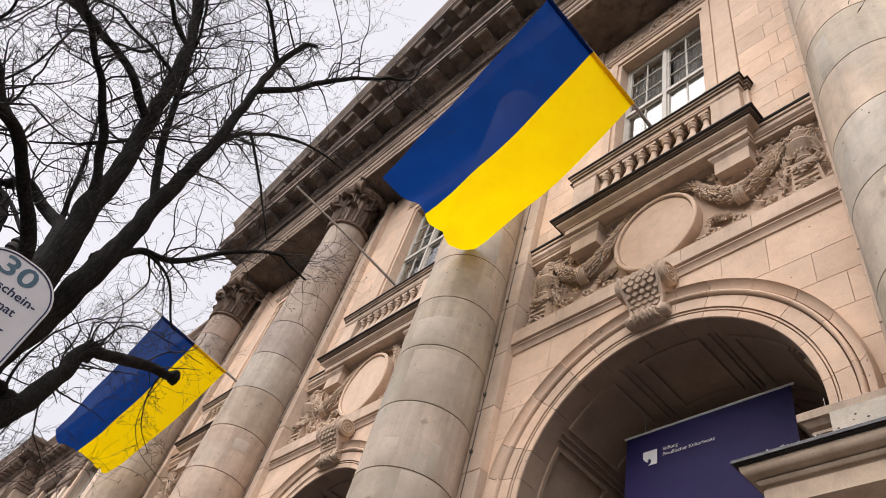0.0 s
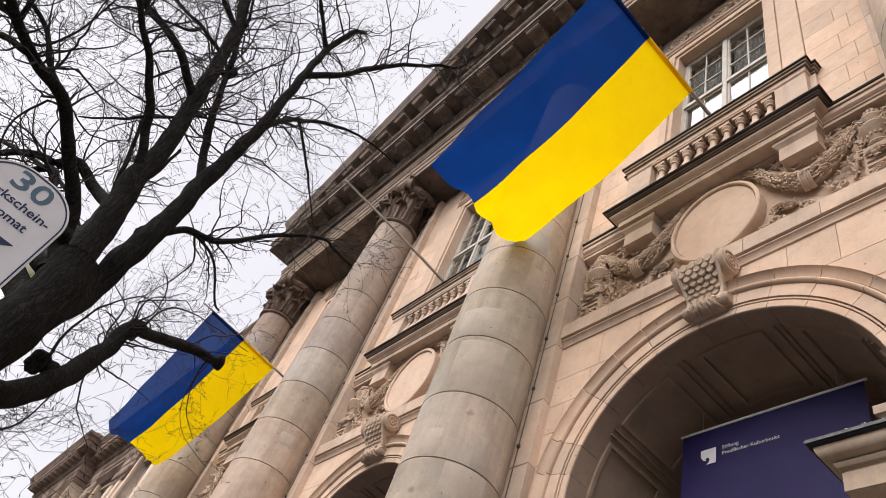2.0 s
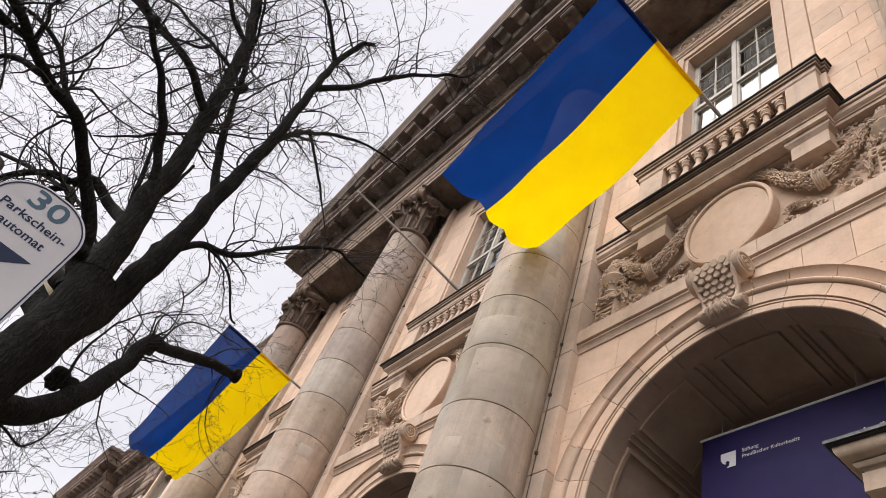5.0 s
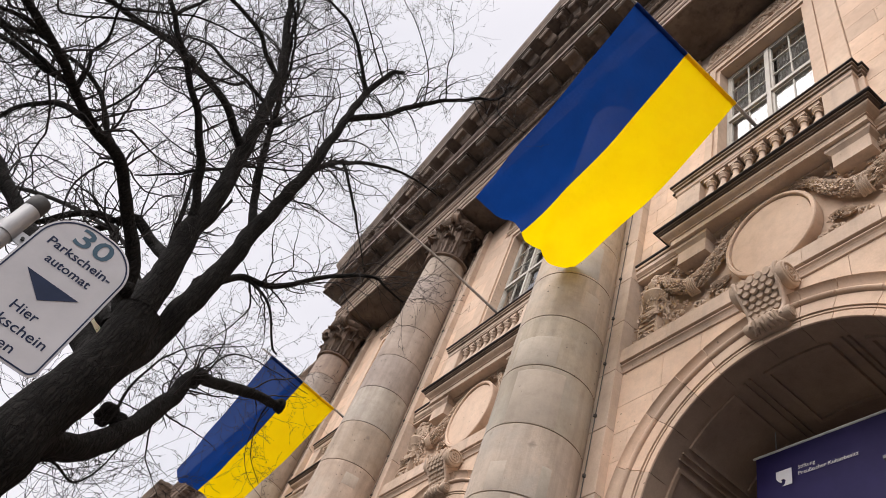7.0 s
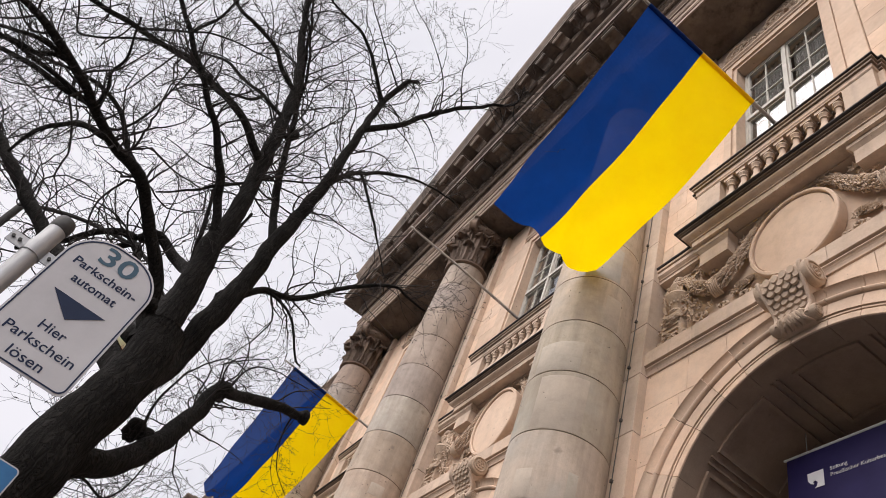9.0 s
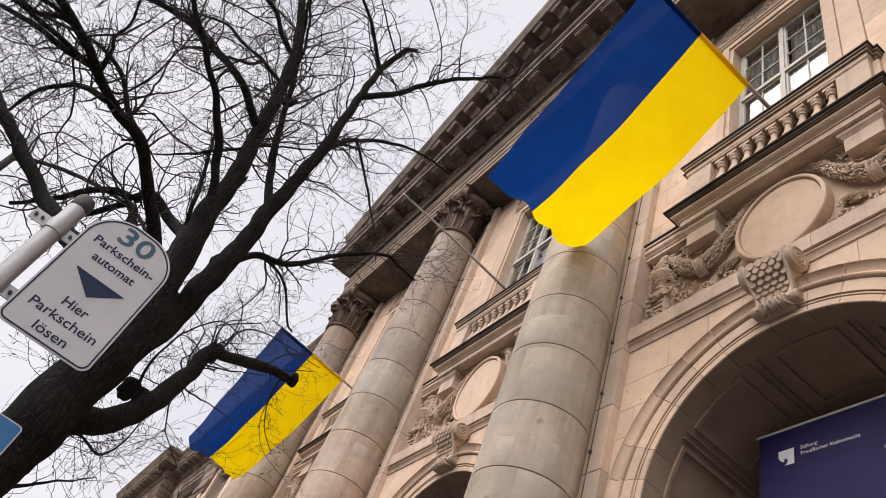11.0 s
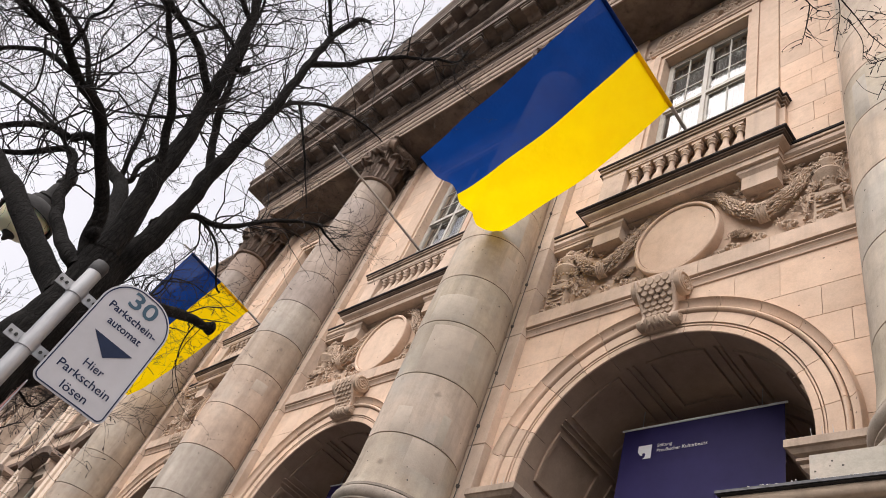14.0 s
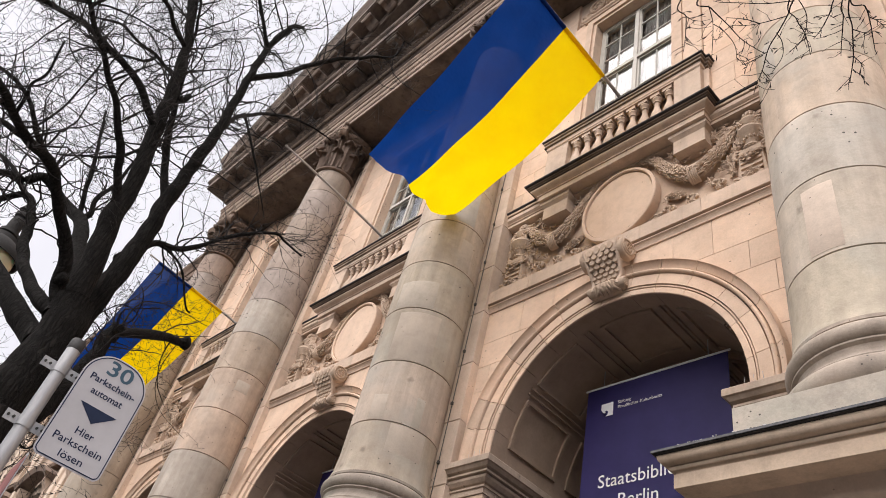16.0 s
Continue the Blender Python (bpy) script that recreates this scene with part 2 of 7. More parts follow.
BLACK = plain("black_plastic_cap", (0.02, 0.02, 0.022), (0.05, 0.05, 0.05), 30, 0.6)
SIGN_WHITE = plain("white_sign_film", (0.46, 0.465, 0.494), (0.53, 0.535, 0.564), 6, 0.75, 0, 0.02)
SIGN_BLUE = plain("dark_blue_sign_print", (0.006, 0.016, 0.05), (0.010, 0.024, 0.07), 8, 0.85, 0, 0.02)
SIGN_TEAL = plain("steel_blue_sign_print", (0.045, 0.095, 0.14), (0.06, 0.12, 0.17), 8, 0.85, 0, 0.02)
SIGN_RED = plain("faded_red_sign_print", (0.24, 0.075, 0.065), (0.33, 0.11, 0.09), 8, 0.6, 0, 0.02)
PARK_BLUE = plain("parking_sign_blue", (0.01, 0.12, 0.30), (0.02, 0.16, 0.38), 8, 0.35, 0, 0.02)
BANNER = plain("indigo_banner_vinyl", (0.036, 0.027, 0.150), (0.046, 0.035, 0.182), 3, 0.6, 0, 0.05)
PRINT = plain("white_banner_print", (0.75, 0.75, 0.78), (0.82, 0.82, 0.84), 10, 0.5, 0, 0.02)
IRON = plain("dark_painted_iron", (0.02, 0.022, 0.02), (0.06, 0.06, 0.055), 25, 0.55, 0.3)
POLE = plain("weathered_flagpole_paint", (0.34, 0.31, 0.28), (0.50, 0.46, 0.42), 30, 0.55)
LAMP_IRON = plain("matt_black_lamp_iron", (0.008, 0.008, 0.008), (0.022, 0.021, 0.02), 25, 0.85)
WIRE = plain("dark_conductor_wire", (0.035, 0.03, 0.028), (0.08, 0.07, 0.06), 30, 0.6)
ROOF = plain("grey_roof_metal", (0.16, 0.18, 0.17), (0.26, 0.28, 0.27), 3, 0.6, 0.3)
PAVE = plain("granite_paving", (0.06, 0.058, 0.056), (0.12, 0.116, 0.112), 60, 0.85)
ROAD = plain("asphalt", (0.04, 0.04, 0.042), (0.075, 0.075, 0.075), 120, 0.9)
# Dark tone: the gloom of passage and rooms is put into the colour.
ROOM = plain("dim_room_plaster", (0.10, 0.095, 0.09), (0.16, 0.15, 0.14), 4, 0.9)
REFLECTION_SHEET = plain("white_reflection_sheet", (0.80, 0.81, 0.84), (0.86, 0.87, 0.89), 5, 0.9)
CURTAIN = plain("grey_net_curtain", (0.09, 0.088, 0.082), (0.22, 0.215, 0.20), 14, 0.9, 0, 0.3, (8, 8, 0.6))
LEAD = plain("lead_flashing", (0.045, 0.045, 0.05), (0.13, 0.13, 0.135), 18, 0.6, 0.2)


def cloth(name, a, b2, gaps):
    """Thin open-weave bunting: lit from both sides, with a little seen through the weave."""
    m, n, l, b = material(name, 0.62)
    b.inputs["Specular IOR Level"].default_value = 0.25
    at = n.new("ShaderNodeTexCoord").outputs["Object"]
    weave = n.new("ShaderNodeTexNoise")
    weave.inputs["Scale"].default_value, weave.inputs["Detail"].default_value = 2.5, 6
    l.new(at, weave.inputs["Vector"])
    colour = ramp(n, l, weave.outputs["Fac"], [(0.3, a), (0.7, b2)])
    l.new(colour, b.inputs["Base Color"])
    thin = n.new("ShaderNodeBsdfTranslucent")
    l.new(colour, thin.inputs["Color"])
    both = n.new("ShaderNodeMixShader")
    both.inputs["Fac"].default_value = 0.6
    l.new(b.outputs["BSDF"], both.inputs[1])
    l.new(thin.outputs["BSDF"], both.inputs[2])
    weave_gaps = n.new("ShaderNodeBsdfTransparent")
    open_weave = n.new("ShaderNodeMixShader")
    open_weave.inputs["Fac"].default_value = gaps
    l.new(both.outputs["Shader"], open_weave.inputs[1])
    l.new(weave_gaps.outputs["BSDF"], open_weave.inputs[2])
    l.new(open_weave.outputs["Shader"], n["Material Output"].inputs["Surface"])
    fine = noise_node(n, l, at, 260, 2)
    bp = n.new("ShaderNodeBump")
    bp.inputs["Strength"].default_value, bp.inputs["Distance"].default_value = 0.15, 0.004
    l.new(fine, bp.inputs["Height"])
    rumple = n.new("ShaderNodeBump")
    rumple.inputs["Strength"].default_value, rumple.inputs["Distance"].default_value = 0.5, 0.05
    l.new(noise_node(n, l, at, 3.2, 3), rumple.inputs["Height"])
    l.new(rumple.outputs["Normal"], bp.inputs["Normal"])
    l.new(bp.outputs["Normal"], b.inputs["Normal"])
    l.new(rumple.outputs["Normal"], thin.inputs["Normal"])
    return m


FLAG_BLUE = cloth("blue_flag_cloth", (0.0015, 0.032, 0.180), (0.0025, 0.040, 0.215), 0.034)
FLAG_YELLOW = cloth("yellow_flag_cloth", (0.97, 0.67, 0.0), (0.99, 0.72, 0.0), 0.004)

GLASS, gn, gl, gb = material("window_glass", 0.03)
gb.inputs["Base Color"].default_value = (0.90, 0.92, 0.92, 1)
gb.inputs["Transmission Weight"].default_value, gb.inputs["IOR"].default_value = 1.0, 1.52
LAMP_GLASS, gn, gl, gb = material("yellowish_lamp_glass", 0.35)
gb.inputs["Base Color"].default_value = (0.72, 0.71, 0.50, 1)
gb.inputs["Subsurface Weight"].default_value = 0.3


# ---- mesh helpers ----
def part(name, bm, mat, parent=None, label="", smooth=False, angle=35):
    me = bpy.data.meshes.new(name)
    bmesh.ops.recalc_face_normals(bm, faces=bm.faces)
    bm.to_mesh(me)
    bm.free()
    for mm in mat if isinstance(mat, (list, tuple)) else [mat]:
        me.materials.append(mm)
    if smooth:
        me.shade_smooth()
        me.set_sharp_from_angle(angle=radians(angle))
    ob = new(name, me)
    ob.parent = parent
    if label:
        ob["label"] = label
    return ob


def thing(name, label, category, group="", kind="", at=(0, 0, 0)):
    ob = new(name)
    ob.location = at
    return tagged(ob, label, category, group, kind)


def box(bm, x0, x1, y0, y1, z0, z1):
    v = [bm.verts.new((x, y, z)) for z in (z0, z1) for y in (y0, y1) for x in (x0, x1)]
    for f in ((0, 2, 3, 1), (4, 5, 7, 6), (0, 1, 5, 4), (2, 6, 7, 3), (0, 4, 6, 2), (1, 3, 7, 5)):
        bm.faces.new([v[i] for i in f])
    return v


def chamfer_box(bm, x0, x1, y0, y1, z0, z1, c=0.006):
    """A block whose front (low y) edges are chamfered, as dressed stone."""
    v = [bm.verts.new(p) for p in ((x0, y1, z0), (x1, y1, z0), (x1, y1, z1), (x0, y1, z1), (x0, y0 + c, z0), (x1, y0 + c, z0), (x1, y0 + c, z1), (x0, y0 + c, z1),
                                   (x0 + c, y0, z0 + c), (x1 - c, y0, z0 + c), (x1 - c, y0, z1 - c), (x0 + c, y0, z1 - c))]
    for i in range(4):
        j = (i + 1) % 4
        bm.faces.new((v[i], v[j], v[4 + j], v[4 + i]))
        bm.faces.new((v[4 + i], v[4 + j], v[8 + j], v[8 + i]))
    bm.faces.new(v[8:12])
    bm.faces.new(v[0:4])


def sweep(bm, profile, path, closed=False):
    """A closed profile of (out, z) along a plan path; out is to the right of the path, corners are mitred."""
    n = len(path)
    rings = []
    for i, p in enumerate(path):
        p = Vector(p)
        before = (p - Vector(path[i - 1])).normalized() if i or closed else None
        after = (Vector(path[(i + 1) % n]) - p).normalized() if i < n - 1 or closed else None
        before, after = before or after, after or before
        a, b = Vector((before.y, -before.x)), Vector((after.y, -after.x))
        m = (a + b) / (1 + a.dot(b))
        rings.append([bm.verts.new((p.x + m.x * o, p.y + m.y * o, z)) for o, z in profile])
    k = len(profile)
    for i in range(n if closed else n - 1):
        r, s = rings[i], rings[(i + 1) % n]
        for j in range(k):
            bm.faces.new((r[j], r[(j + 1) % k], s[(j + 1) % k], s[j]))
    if not closed:
        bm.faces.new(rings[0])
        bm.faces.new(rings[-1][::-1])


def lathe(bm, profile, cx, cy, seg=48, a0=0.0, a1=360.0, cap=True):
    full = a1 - a0 >= 359.9
    cols = []
    for i in range(seg if full else seg + 1):
        a = radians(a0 + (a1 - a0) * i / seg)
        cols.append([bm.verts.new((cx + r * math.cos(a), cy + r * math.sin(a), z)) for r, z in profile])
    for i in range(seg):
        p, q = cols[i], cols[(i + 1) % len(cols)]
        for j in range(len(profile) - 1):
            bm.faces.new((p[j], q[j], q[j + 1], p[j + 1]))
    if cap:
        bm.faces.new([c[0] for c in cols])
        bm.faces.new([c[-1] for c in cols])


def ring_arc(bm, profile, zc, a0, a1, steps=6, cx=0.0):
    """A closed profile of (radius, y) turned about the y axis at (cx, zc), from a0 to a1 degrees."""
    rings = []
    for i in range(steps + 1):
        a = radians(a0 + (a1 - a0) * i / steps)
        rings.append([bm.verts.new((cx + r * math.cos(a), y, zc + r * math.sin(a))) for r, y in profile])
    k = len(profile)
    for r, s in zip(rings, rings[1:]):
        for j in range(k):
            bm.faces.new((r[j], r[(j + 1) % k], s[(j + 1) % k], s[j]))
    bm.faces.new(rings[0])
    bm.faces.new(rings[-1][::-1])


def tube(bm, points, radii, seg=8, cap=True):
    """A tapered tube through the points."""
    rings = []
    pts = [Vector(p) for p in points]
    up = Vector((0.31, 0.87, 0.38))
    for i, p in enumerate(pts):
        d = (pts[min(i + 1, len(pts) - 1)] - pts[max(i - 1, 0)]).normalized()
        u = d.cross(up)
        if u.length < 0.05:
            u = d.cross(Vector((1, 0, 0)))
        u.normalize()
        w = d.cross(u)
        rings.append([bm.verts.new(p + radii[i] * (math.cos(k * math.tau / seg) * u + math.sin(k * math.tau / seg) * w)) for k in range(seg)])
    for r, s in zip(rings, rings[1:]):
        for j in range(seg):
            bm.faces.new((r[j], r[(j + 1) % seg], s[(j + 1) % seg], s[j]))
    if cap:
        bm.faces.new(rings[0])
        bm.faces.new(rings[-1][::-1])


def ball(bm, c, r, seg=10, rings=6):
    rx, ry, rz = r if isinstance(r, tuple) else (r, r, r)
    rows = []
    for i in range(1, rings):
        t = math.pi * i / rings
        rows.append([bm.verts.new((c[0] + rx * math.sin(t) * math.cos(k * math.tau / seg), c[1] + ry * math.sin(t) * math.sin(k * math.tau / seg), c[2] + rz * math.cos(t))) for k in range(seg)])
    top, low = bm.verts.new((c[0], c[1], c[2] + rz)), bm.verts.new((c[0], c[1], c[2] - rz))
    for k in range(seg):
        j = (k + 1) % seg
        bm.faces.new((top, rows[0][k], rows[0][j]))
        bm.faces.new((low, rows[-1][j], rows[-1][k]))
        for a, b in zip(rows, rows[1:]):
            bm.faces.new((a[k], b[k], b[j], a[j]))


def spline(points, per=6):
    """Catmull-Rom through control points."""
    p = [Vector(q) for q in points]
    p = [2 * p[0] - p[1]] + p + [2 * p[-1] - p[-2]]
    out = []
    for i in range(1, len(p) - 2):
        for k in range(per):
            t = k / per
            out.append(0.5 * (2 * p[i] + (p[i + 1] - p[i - 1]) * t + (2 * p[i - 1] - 5 * p[i] + 4 * p[i + 1] - p[i + 2]) * t * t + (3 * p[i] - p[i - 1] - 3 * p[i + 1] + p[i + 2]) * t ** 3))
    return out + [p[-2]]


def lettered(word, size, m, mat, parent, depth=0.001, align="LEFT", name="lettering", bold=0.0):
    """Writing as a flat mesh, in the built-in font."""
    cu = bpy.data.curves.new(name, "FONT")
    cu.body, cu.size, cu.extrude, cu.align_x, cu.offset, cu.resolution_u = word, size, depth, align, bold, 3
    holder = bpy.data.objects.new(name, cu)
    scene.collection.objects.link(holder)
    me = bpy.data.meshes.new_from_object(holder.evaluated_get(bpy.context.evaluated_depsgraph_get()))
    bpy.data.objects.remove(holder)
    me.materials.clear()
    me.materials.append(mat)
    ob = new(name, me)
    ob.parent = parent
    ob.matrix_local = m
    return ob


# ---- ground ----
bm = bmesh.new()
box(bm, -1500, 1500, -1500, 1500, -0.5, -0.12)
tagged(part("ground", bm, ROAD), "dark asphalt roadway reaching to the horizon", "road", kind="structure")
bm = bmesh.new()
box(bm, -70, 30, -9.0, 0.6, -0.3, 0.0)
tagged(part("pavement", bm, PAVE), "grey granite pavement along the facade", "pavement", kind="structure")
bm = bmesh.new()
box(bm, -70, 30, -9.22, -9.0, -0.3, 0.02)
tagged(part("kerb", bm, PALE), "pale granite kerb stone edging", "kerb", kind="structure")

# ---- the portico: plan ----
BAY = 6.0
CENTRES = (0.0, -6.0, -12.0)
AXES_X = (3.0, -3.0, -9.0, -15.0)
COL_Y, WALL_Y, PIL_Y = -0.47, 0.06, -0.07
ARCH_Z, ARCH_R, ARCH_OUT = 5.98, 1.685, 2.115
PIL_HALF = 0.765
COURSE = 0.93
ENT_Z = 16.85


def courses(z0, z1, step):
    out, z = [], z0
    while z < z1 - 0.15:
        out.append((z, min(z + step, z1)))
        z += step
    return out


def pilaster(x):
    """Flat pilaster behind a column, of ashlar courses."""
    p = thing("pilaster", "flat beige sandstone pilaster of ashlar blocks behind a column", "pilaster", "pilasters", at=(x, 0, 0))
    for i, (a, b) in enumerate(courses(6.16 - 7 * COURSE + 0.35, ENT_Z, COURSE)):
        bm = bmesh.new()
        chamfer_box(bm, -PIL_HALF, PIL_HALF, PIL_Y, 0.5, max(a, 0) + 0.005, b - 0.005, 0.006)
        part("stone_block", bm, PILASTER, p)
    return p


def conductor(x):
    w = thing("lightning_conductor", "thin dark conductor wire clipped to the pilaster stone", "wire", "lightning conductors", at=(x, 0, 0))
    bm = bmesh.new()
    tube(bm, [(0, PIL_Y - 0.012, z) for z in (0.1, 6, 12, 16.8)], [0.006] * 4, 6)
    part("wire", bm, WIRE, w, smooth=True)
    for k in range(18):
        bm = bmesh.new()
        z = 0.6 + 0.885 * k
        box(bm, -0.016, 0.016, PIL_Y - 0.03, PIL_Y, z - 0.02, z + 0.02)
        part("clip", bm, WIRE, w)


def capital(col, z0, z1, r):
    """Composite capital: bell, two rows of curled leaves, corner volutes, egg band and hollowed abacus."""
    h = z1 - z0
    bm = bmesh.new()
    lathe(bm, [(r, z0), (r + 0.07, z0 + 0.02), (r + 0.08, z0 + 0.06), (r + 0.02, z0 + 0.09), (r, z0 + 0.12), (r + 0.01, z0 + 0.5 * h), (r + 0.10, z0 + 0.78 * h), (r + 0.2, z0 + 0.86 * h)], 0, 0, 32)
    cap = part("capital", bm, SOOTY, col, "soot-darkened carved leafy capital", smooth=True)
    for row, (n, zb, hh, wide, lean, rc) in enumerate(((8, z0 + 0.10, 0.36 * h, 0.205, 0.05, 0.085), (8, z0 + 0.12, 0.56 * h, 0.190, 0.08, 0.10), (8, z0 + 0.55, 0.36 * h, 0.12, 0.10, 0.06), (16, z0 + 0.62, 0.22 * h, 0.075, 0.05, 0.04))):
        bm = bmesh.new()
        rows, cols = 17, 11
        grid = []
        for i in range(rows):
            t = i / (rows - 1)
            stem = min(t, 0.68) / 0.68
            curl = max(0.0, t - 0.68) / 0.32 * 2.7
            out = r + 0.025 + lean * stem ** 2 + rc * (1 - math.cos(curl))
            z = zb + (hh - rc) * stem + rc * math.sin(curl)
            half = wide * (0.80 + 0.30 * math.sin(math.pi * t)) * (1 - 0.62 * t ** 4) * (1 + 0.16 * math.cos(math.tau * 4.5 * t))
            line = []
            for j in range(cols):
                q = j / (cols - 1) * 2 - 1
                ridge = 0.022 * math.cos(q * math.pi * 3) + 0.035 * (1 - abs(q)) - 0.03 * q * q
                a = q * half / r
                droop = -0.05 * q * q * (1 if curl else 0)
                line.append(bm.verts.new(((out + ridge) * math.cos(a), (out + ridge) * math.sin(a), z + droop)))
            grid.append(line)
        for a, b in zip(grid, grid[1:]):
            for j in range(cols - 1):
                bm.faces.new((a[j], a[j + 1], b[j + 1], b[j]))
        bmesh.ops.solidify(bm, geom=bm.faces[:], thickness=0.025)
        first = part("leaf", bm, SOOTY, cap, smooth=True, angle=60)
        for k in range(n):
            turn = Matrix.Rotation(math.tau * (k + (0.5 if row in (1, 3) else 0.0)) / n, 4, "Z")
            if k == 0:
                first.matrix_local = turn
            else:
                o = new("leaf", first.data)
                o.parent = cap
                o.matrix_local = turn
    spiral = []
    for k in range(40):
        a = k / 39 * math.tau * 2.1
        q = 0.19 * (1 - 0.80 * k / 39)
        spiral.append((q * math.cos(a + 2.2), q * math.sin(a + 2.2)))
    vol = None
    for k in range(4):
        turn = Matrix.Rotation(math.tau * (k + 0.5) / 4, 4, "Z")
        if vol is None:
            bm = bmesh.new()
            for side in (-1, 1):
                tube(bm, [(r + 0.24 + a, side * 0.075, z0 + 0.80 * h + b) for a, b in spiral], [0.032 * (1 - 0.5 * i / 39) for i in range(40)], 6)
            tube(bm, [(r + 0.24, -0.09, z0 + 0.80 * h), (r + 0.24, 0.09, z0 + 0.80 * h)], [0.155, 0.155], 16)
            tube(bm, [(r - 0.02, 0, z0 + 0.60 * h), (r + 0.06, 0, z0 + 0.78 * h), (r + 0.12, 0, z0 + 0.88 * h), (r + 0.24, 0, z0 + 0.93 * h)], [0.06, 0.07, 0.07, 0.06], 8)
            vol = part("volute", bm, SOOTY, cap, smooth=True, angle=50)
            vol.matrix_local = turn
        else:
            o = new("volute", vol.data)
            o.parent = cap
            o.matrix_local = turn
    bm = bmesh.new()
    lathe(bm, [(r + 0.10, z0 + 0.76 * h), (r + 0.17, z0 + 0.79 * h), (r + 0.20, z0 + 0.83 * h), (r + 0.16, z0 + 0.87 * h)], 0, 0, 32)
    for k in range(20):
        a = math.tau * k / 20
        ball(bm, ((r + 0.175) * math.cos(a), (r + 0.175) * math.sin(a), z0 + 0.82 * h), (0.04, 0.04, 0.05), 8, 5)
    part("egg_band", bm, SOOTY, cap, smooth=True)
    bm = bmesh.new()
    out = []
    for k in range(4):
        for s in range(9):
            u = s / 8 * 2 - 1
            hollow = 0.60 - 0.13 * (1 - u * u)
            x, y = hollow, u * 0.62
            if abs(u) == 1:
                x, y = 0.62, u * 0.55
            a = math.pi / 2 * k
            out.append((x * math.cos(a) - y * math.sin(a), x * math.sin(a) + y * math.cos(a)))
    lay = [(0.90, z0 + 0.88 * h), (0.98, z0 + 0.90 * h), (0.98, z0 + 0.95 * h), (1.05, z0 + 0.965 * h), (1.05, z1)]
    rings = [[bm.verts.new((x * f, y * f, z)) for x, y in out] for f, z in lay]
    for a, b in zip(rings, rings[1:]):
        for j in range(len(out)):
            bm.faces.new((a[j], a[(j + 1) % len(out)], b[(j + 1) % len(out)], b[j]))
    bm.faces.new(rings[0])
    bm.faces.new(rings[-1])
    part("abacus", bm, SOOTY, cap)
    return cap


def column(x):
    c = thing("column", "tall grey-beige sandstone column of pitted drums with a leafy capital", "column", "portico columns", at=(x, COL_Y, 0))
    SHAFT0, SHAFT1, R0, R1 = 5.36, 15.25, 0.615, 0.50

    def rad(z):
        t = max(0.0, (z - SHAFT0 - 2.5) / (SHAFT1 - SHAFT0 - 2.5))
        return R0 - (R0 - R1) * t ** 1.5
    marks = [5.36] + [6.08 + COURSE * k for k in range(10)] + [SHAFT1]
    for a, b in zip(marks, marks[1:]):
        bm = bmesh.new()
        lo, hi = rad(a), rad(b)
        foot = [(lo + 0.05, a), (lo + 0.042, a + 0.03), (lo + 0.02, a + 0.10)] if a == 5.36 else [(lo - 0.022, a), (lo - 0.022, a + 0.006), (lo, a + 0.009)]
        lathe(bm, foot + [(0.5 * (lo + hi), 0.5 * (a + b)), (hi, b - 0.009), (hi - 0.022, b - 0.006), (hi - 0.022, b)], 0, 0, 64)
        # Upper and far drums take the darker stones that carry their shade.
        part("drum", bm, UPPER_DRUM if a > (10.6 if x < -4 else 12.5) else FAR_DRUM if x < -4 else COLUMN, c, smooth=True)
    # repair patches let into the drums
    patches = {-3.0: ((-61, 57, 7.96, 8.46), (-46, 58, 7.03, 7.86), (-66, 19, 6.10, 6.47), (-14.5, 11, 6.10, 6.52), (-20, 47, 5.48, 6.06), (-33, 58, 9.84, 10.58), (-6, 22, 8.90, 9.50)),
               -9.0: ((-12, 26, 8.42, 8.66),), 3.0: ((-95, 26, 6.12, 6.9), (-120, 18, 8.9, 9.6))}.get(x, ())
    for mid, wide, za, zb in patches:
        bm = bmesh.new()
        lo, hi = rad(za), rad(zb)
        lathe(bm, [(lo - 0.02, za), (lo + 0.001, za), (lo + 0.003, za + 0.005), (hi + 0.003, zb - 0.005), (hi + 0.001, zb), (hi - 0.02, zb), (lo - 0.02, za)], 0, 0, 14, mid - wide / 2, mid + wide / 2, False)
        part("repair_patch", bm, PATCH, c, "let-in stone patch", smooth=True, angle=30)
    bm = bmesh.new()
    prof = [(0.60, 4.75), (0.75, 4.75)]
    prof += [(0.668 + 0.112 * math.cos(a), 4.875 + 0.125 * math.sin(a)) for a in [radians(-80 + 20 * k) for k in range(9)]]
    prof += [(0.690, 5.0), (0.690, 5.02), (0.655, 5.05), (0.640, 5.09), (0.650, 5.13), (0.675, 5.15), (0.675, 5.165)]
    prof += [(0.638 + 0.075 * math.cos(a), 5.245 + 0.08 * math.sin(a)) for a in [radians(-80 + 20 * k) for k in range(9)]]
    prof += [(0.668, 5.33), (0.668, 5.36), (0.60, 5.362)]
    lathe(bm, prof, 0, 0, 72)
    part("base_moulding", bm, TORUS, c, smooth=True)
    bm = bmesh.new()
    sweep(bm, [(0, 4.28), (0.82, 4.28), (0.825, 4.3), (0.825, 4.745), (0.815, 4.752), (0, 4.752)], [(-0.001, -0.001), (0.001, -0.001), (0.001, 0.001), (-0.001, 0.001)], True)
    part("plinth", bm, PALE, c)
    capital(c, SHAFT1, ENT_Z - 0.003, R1)
    return c


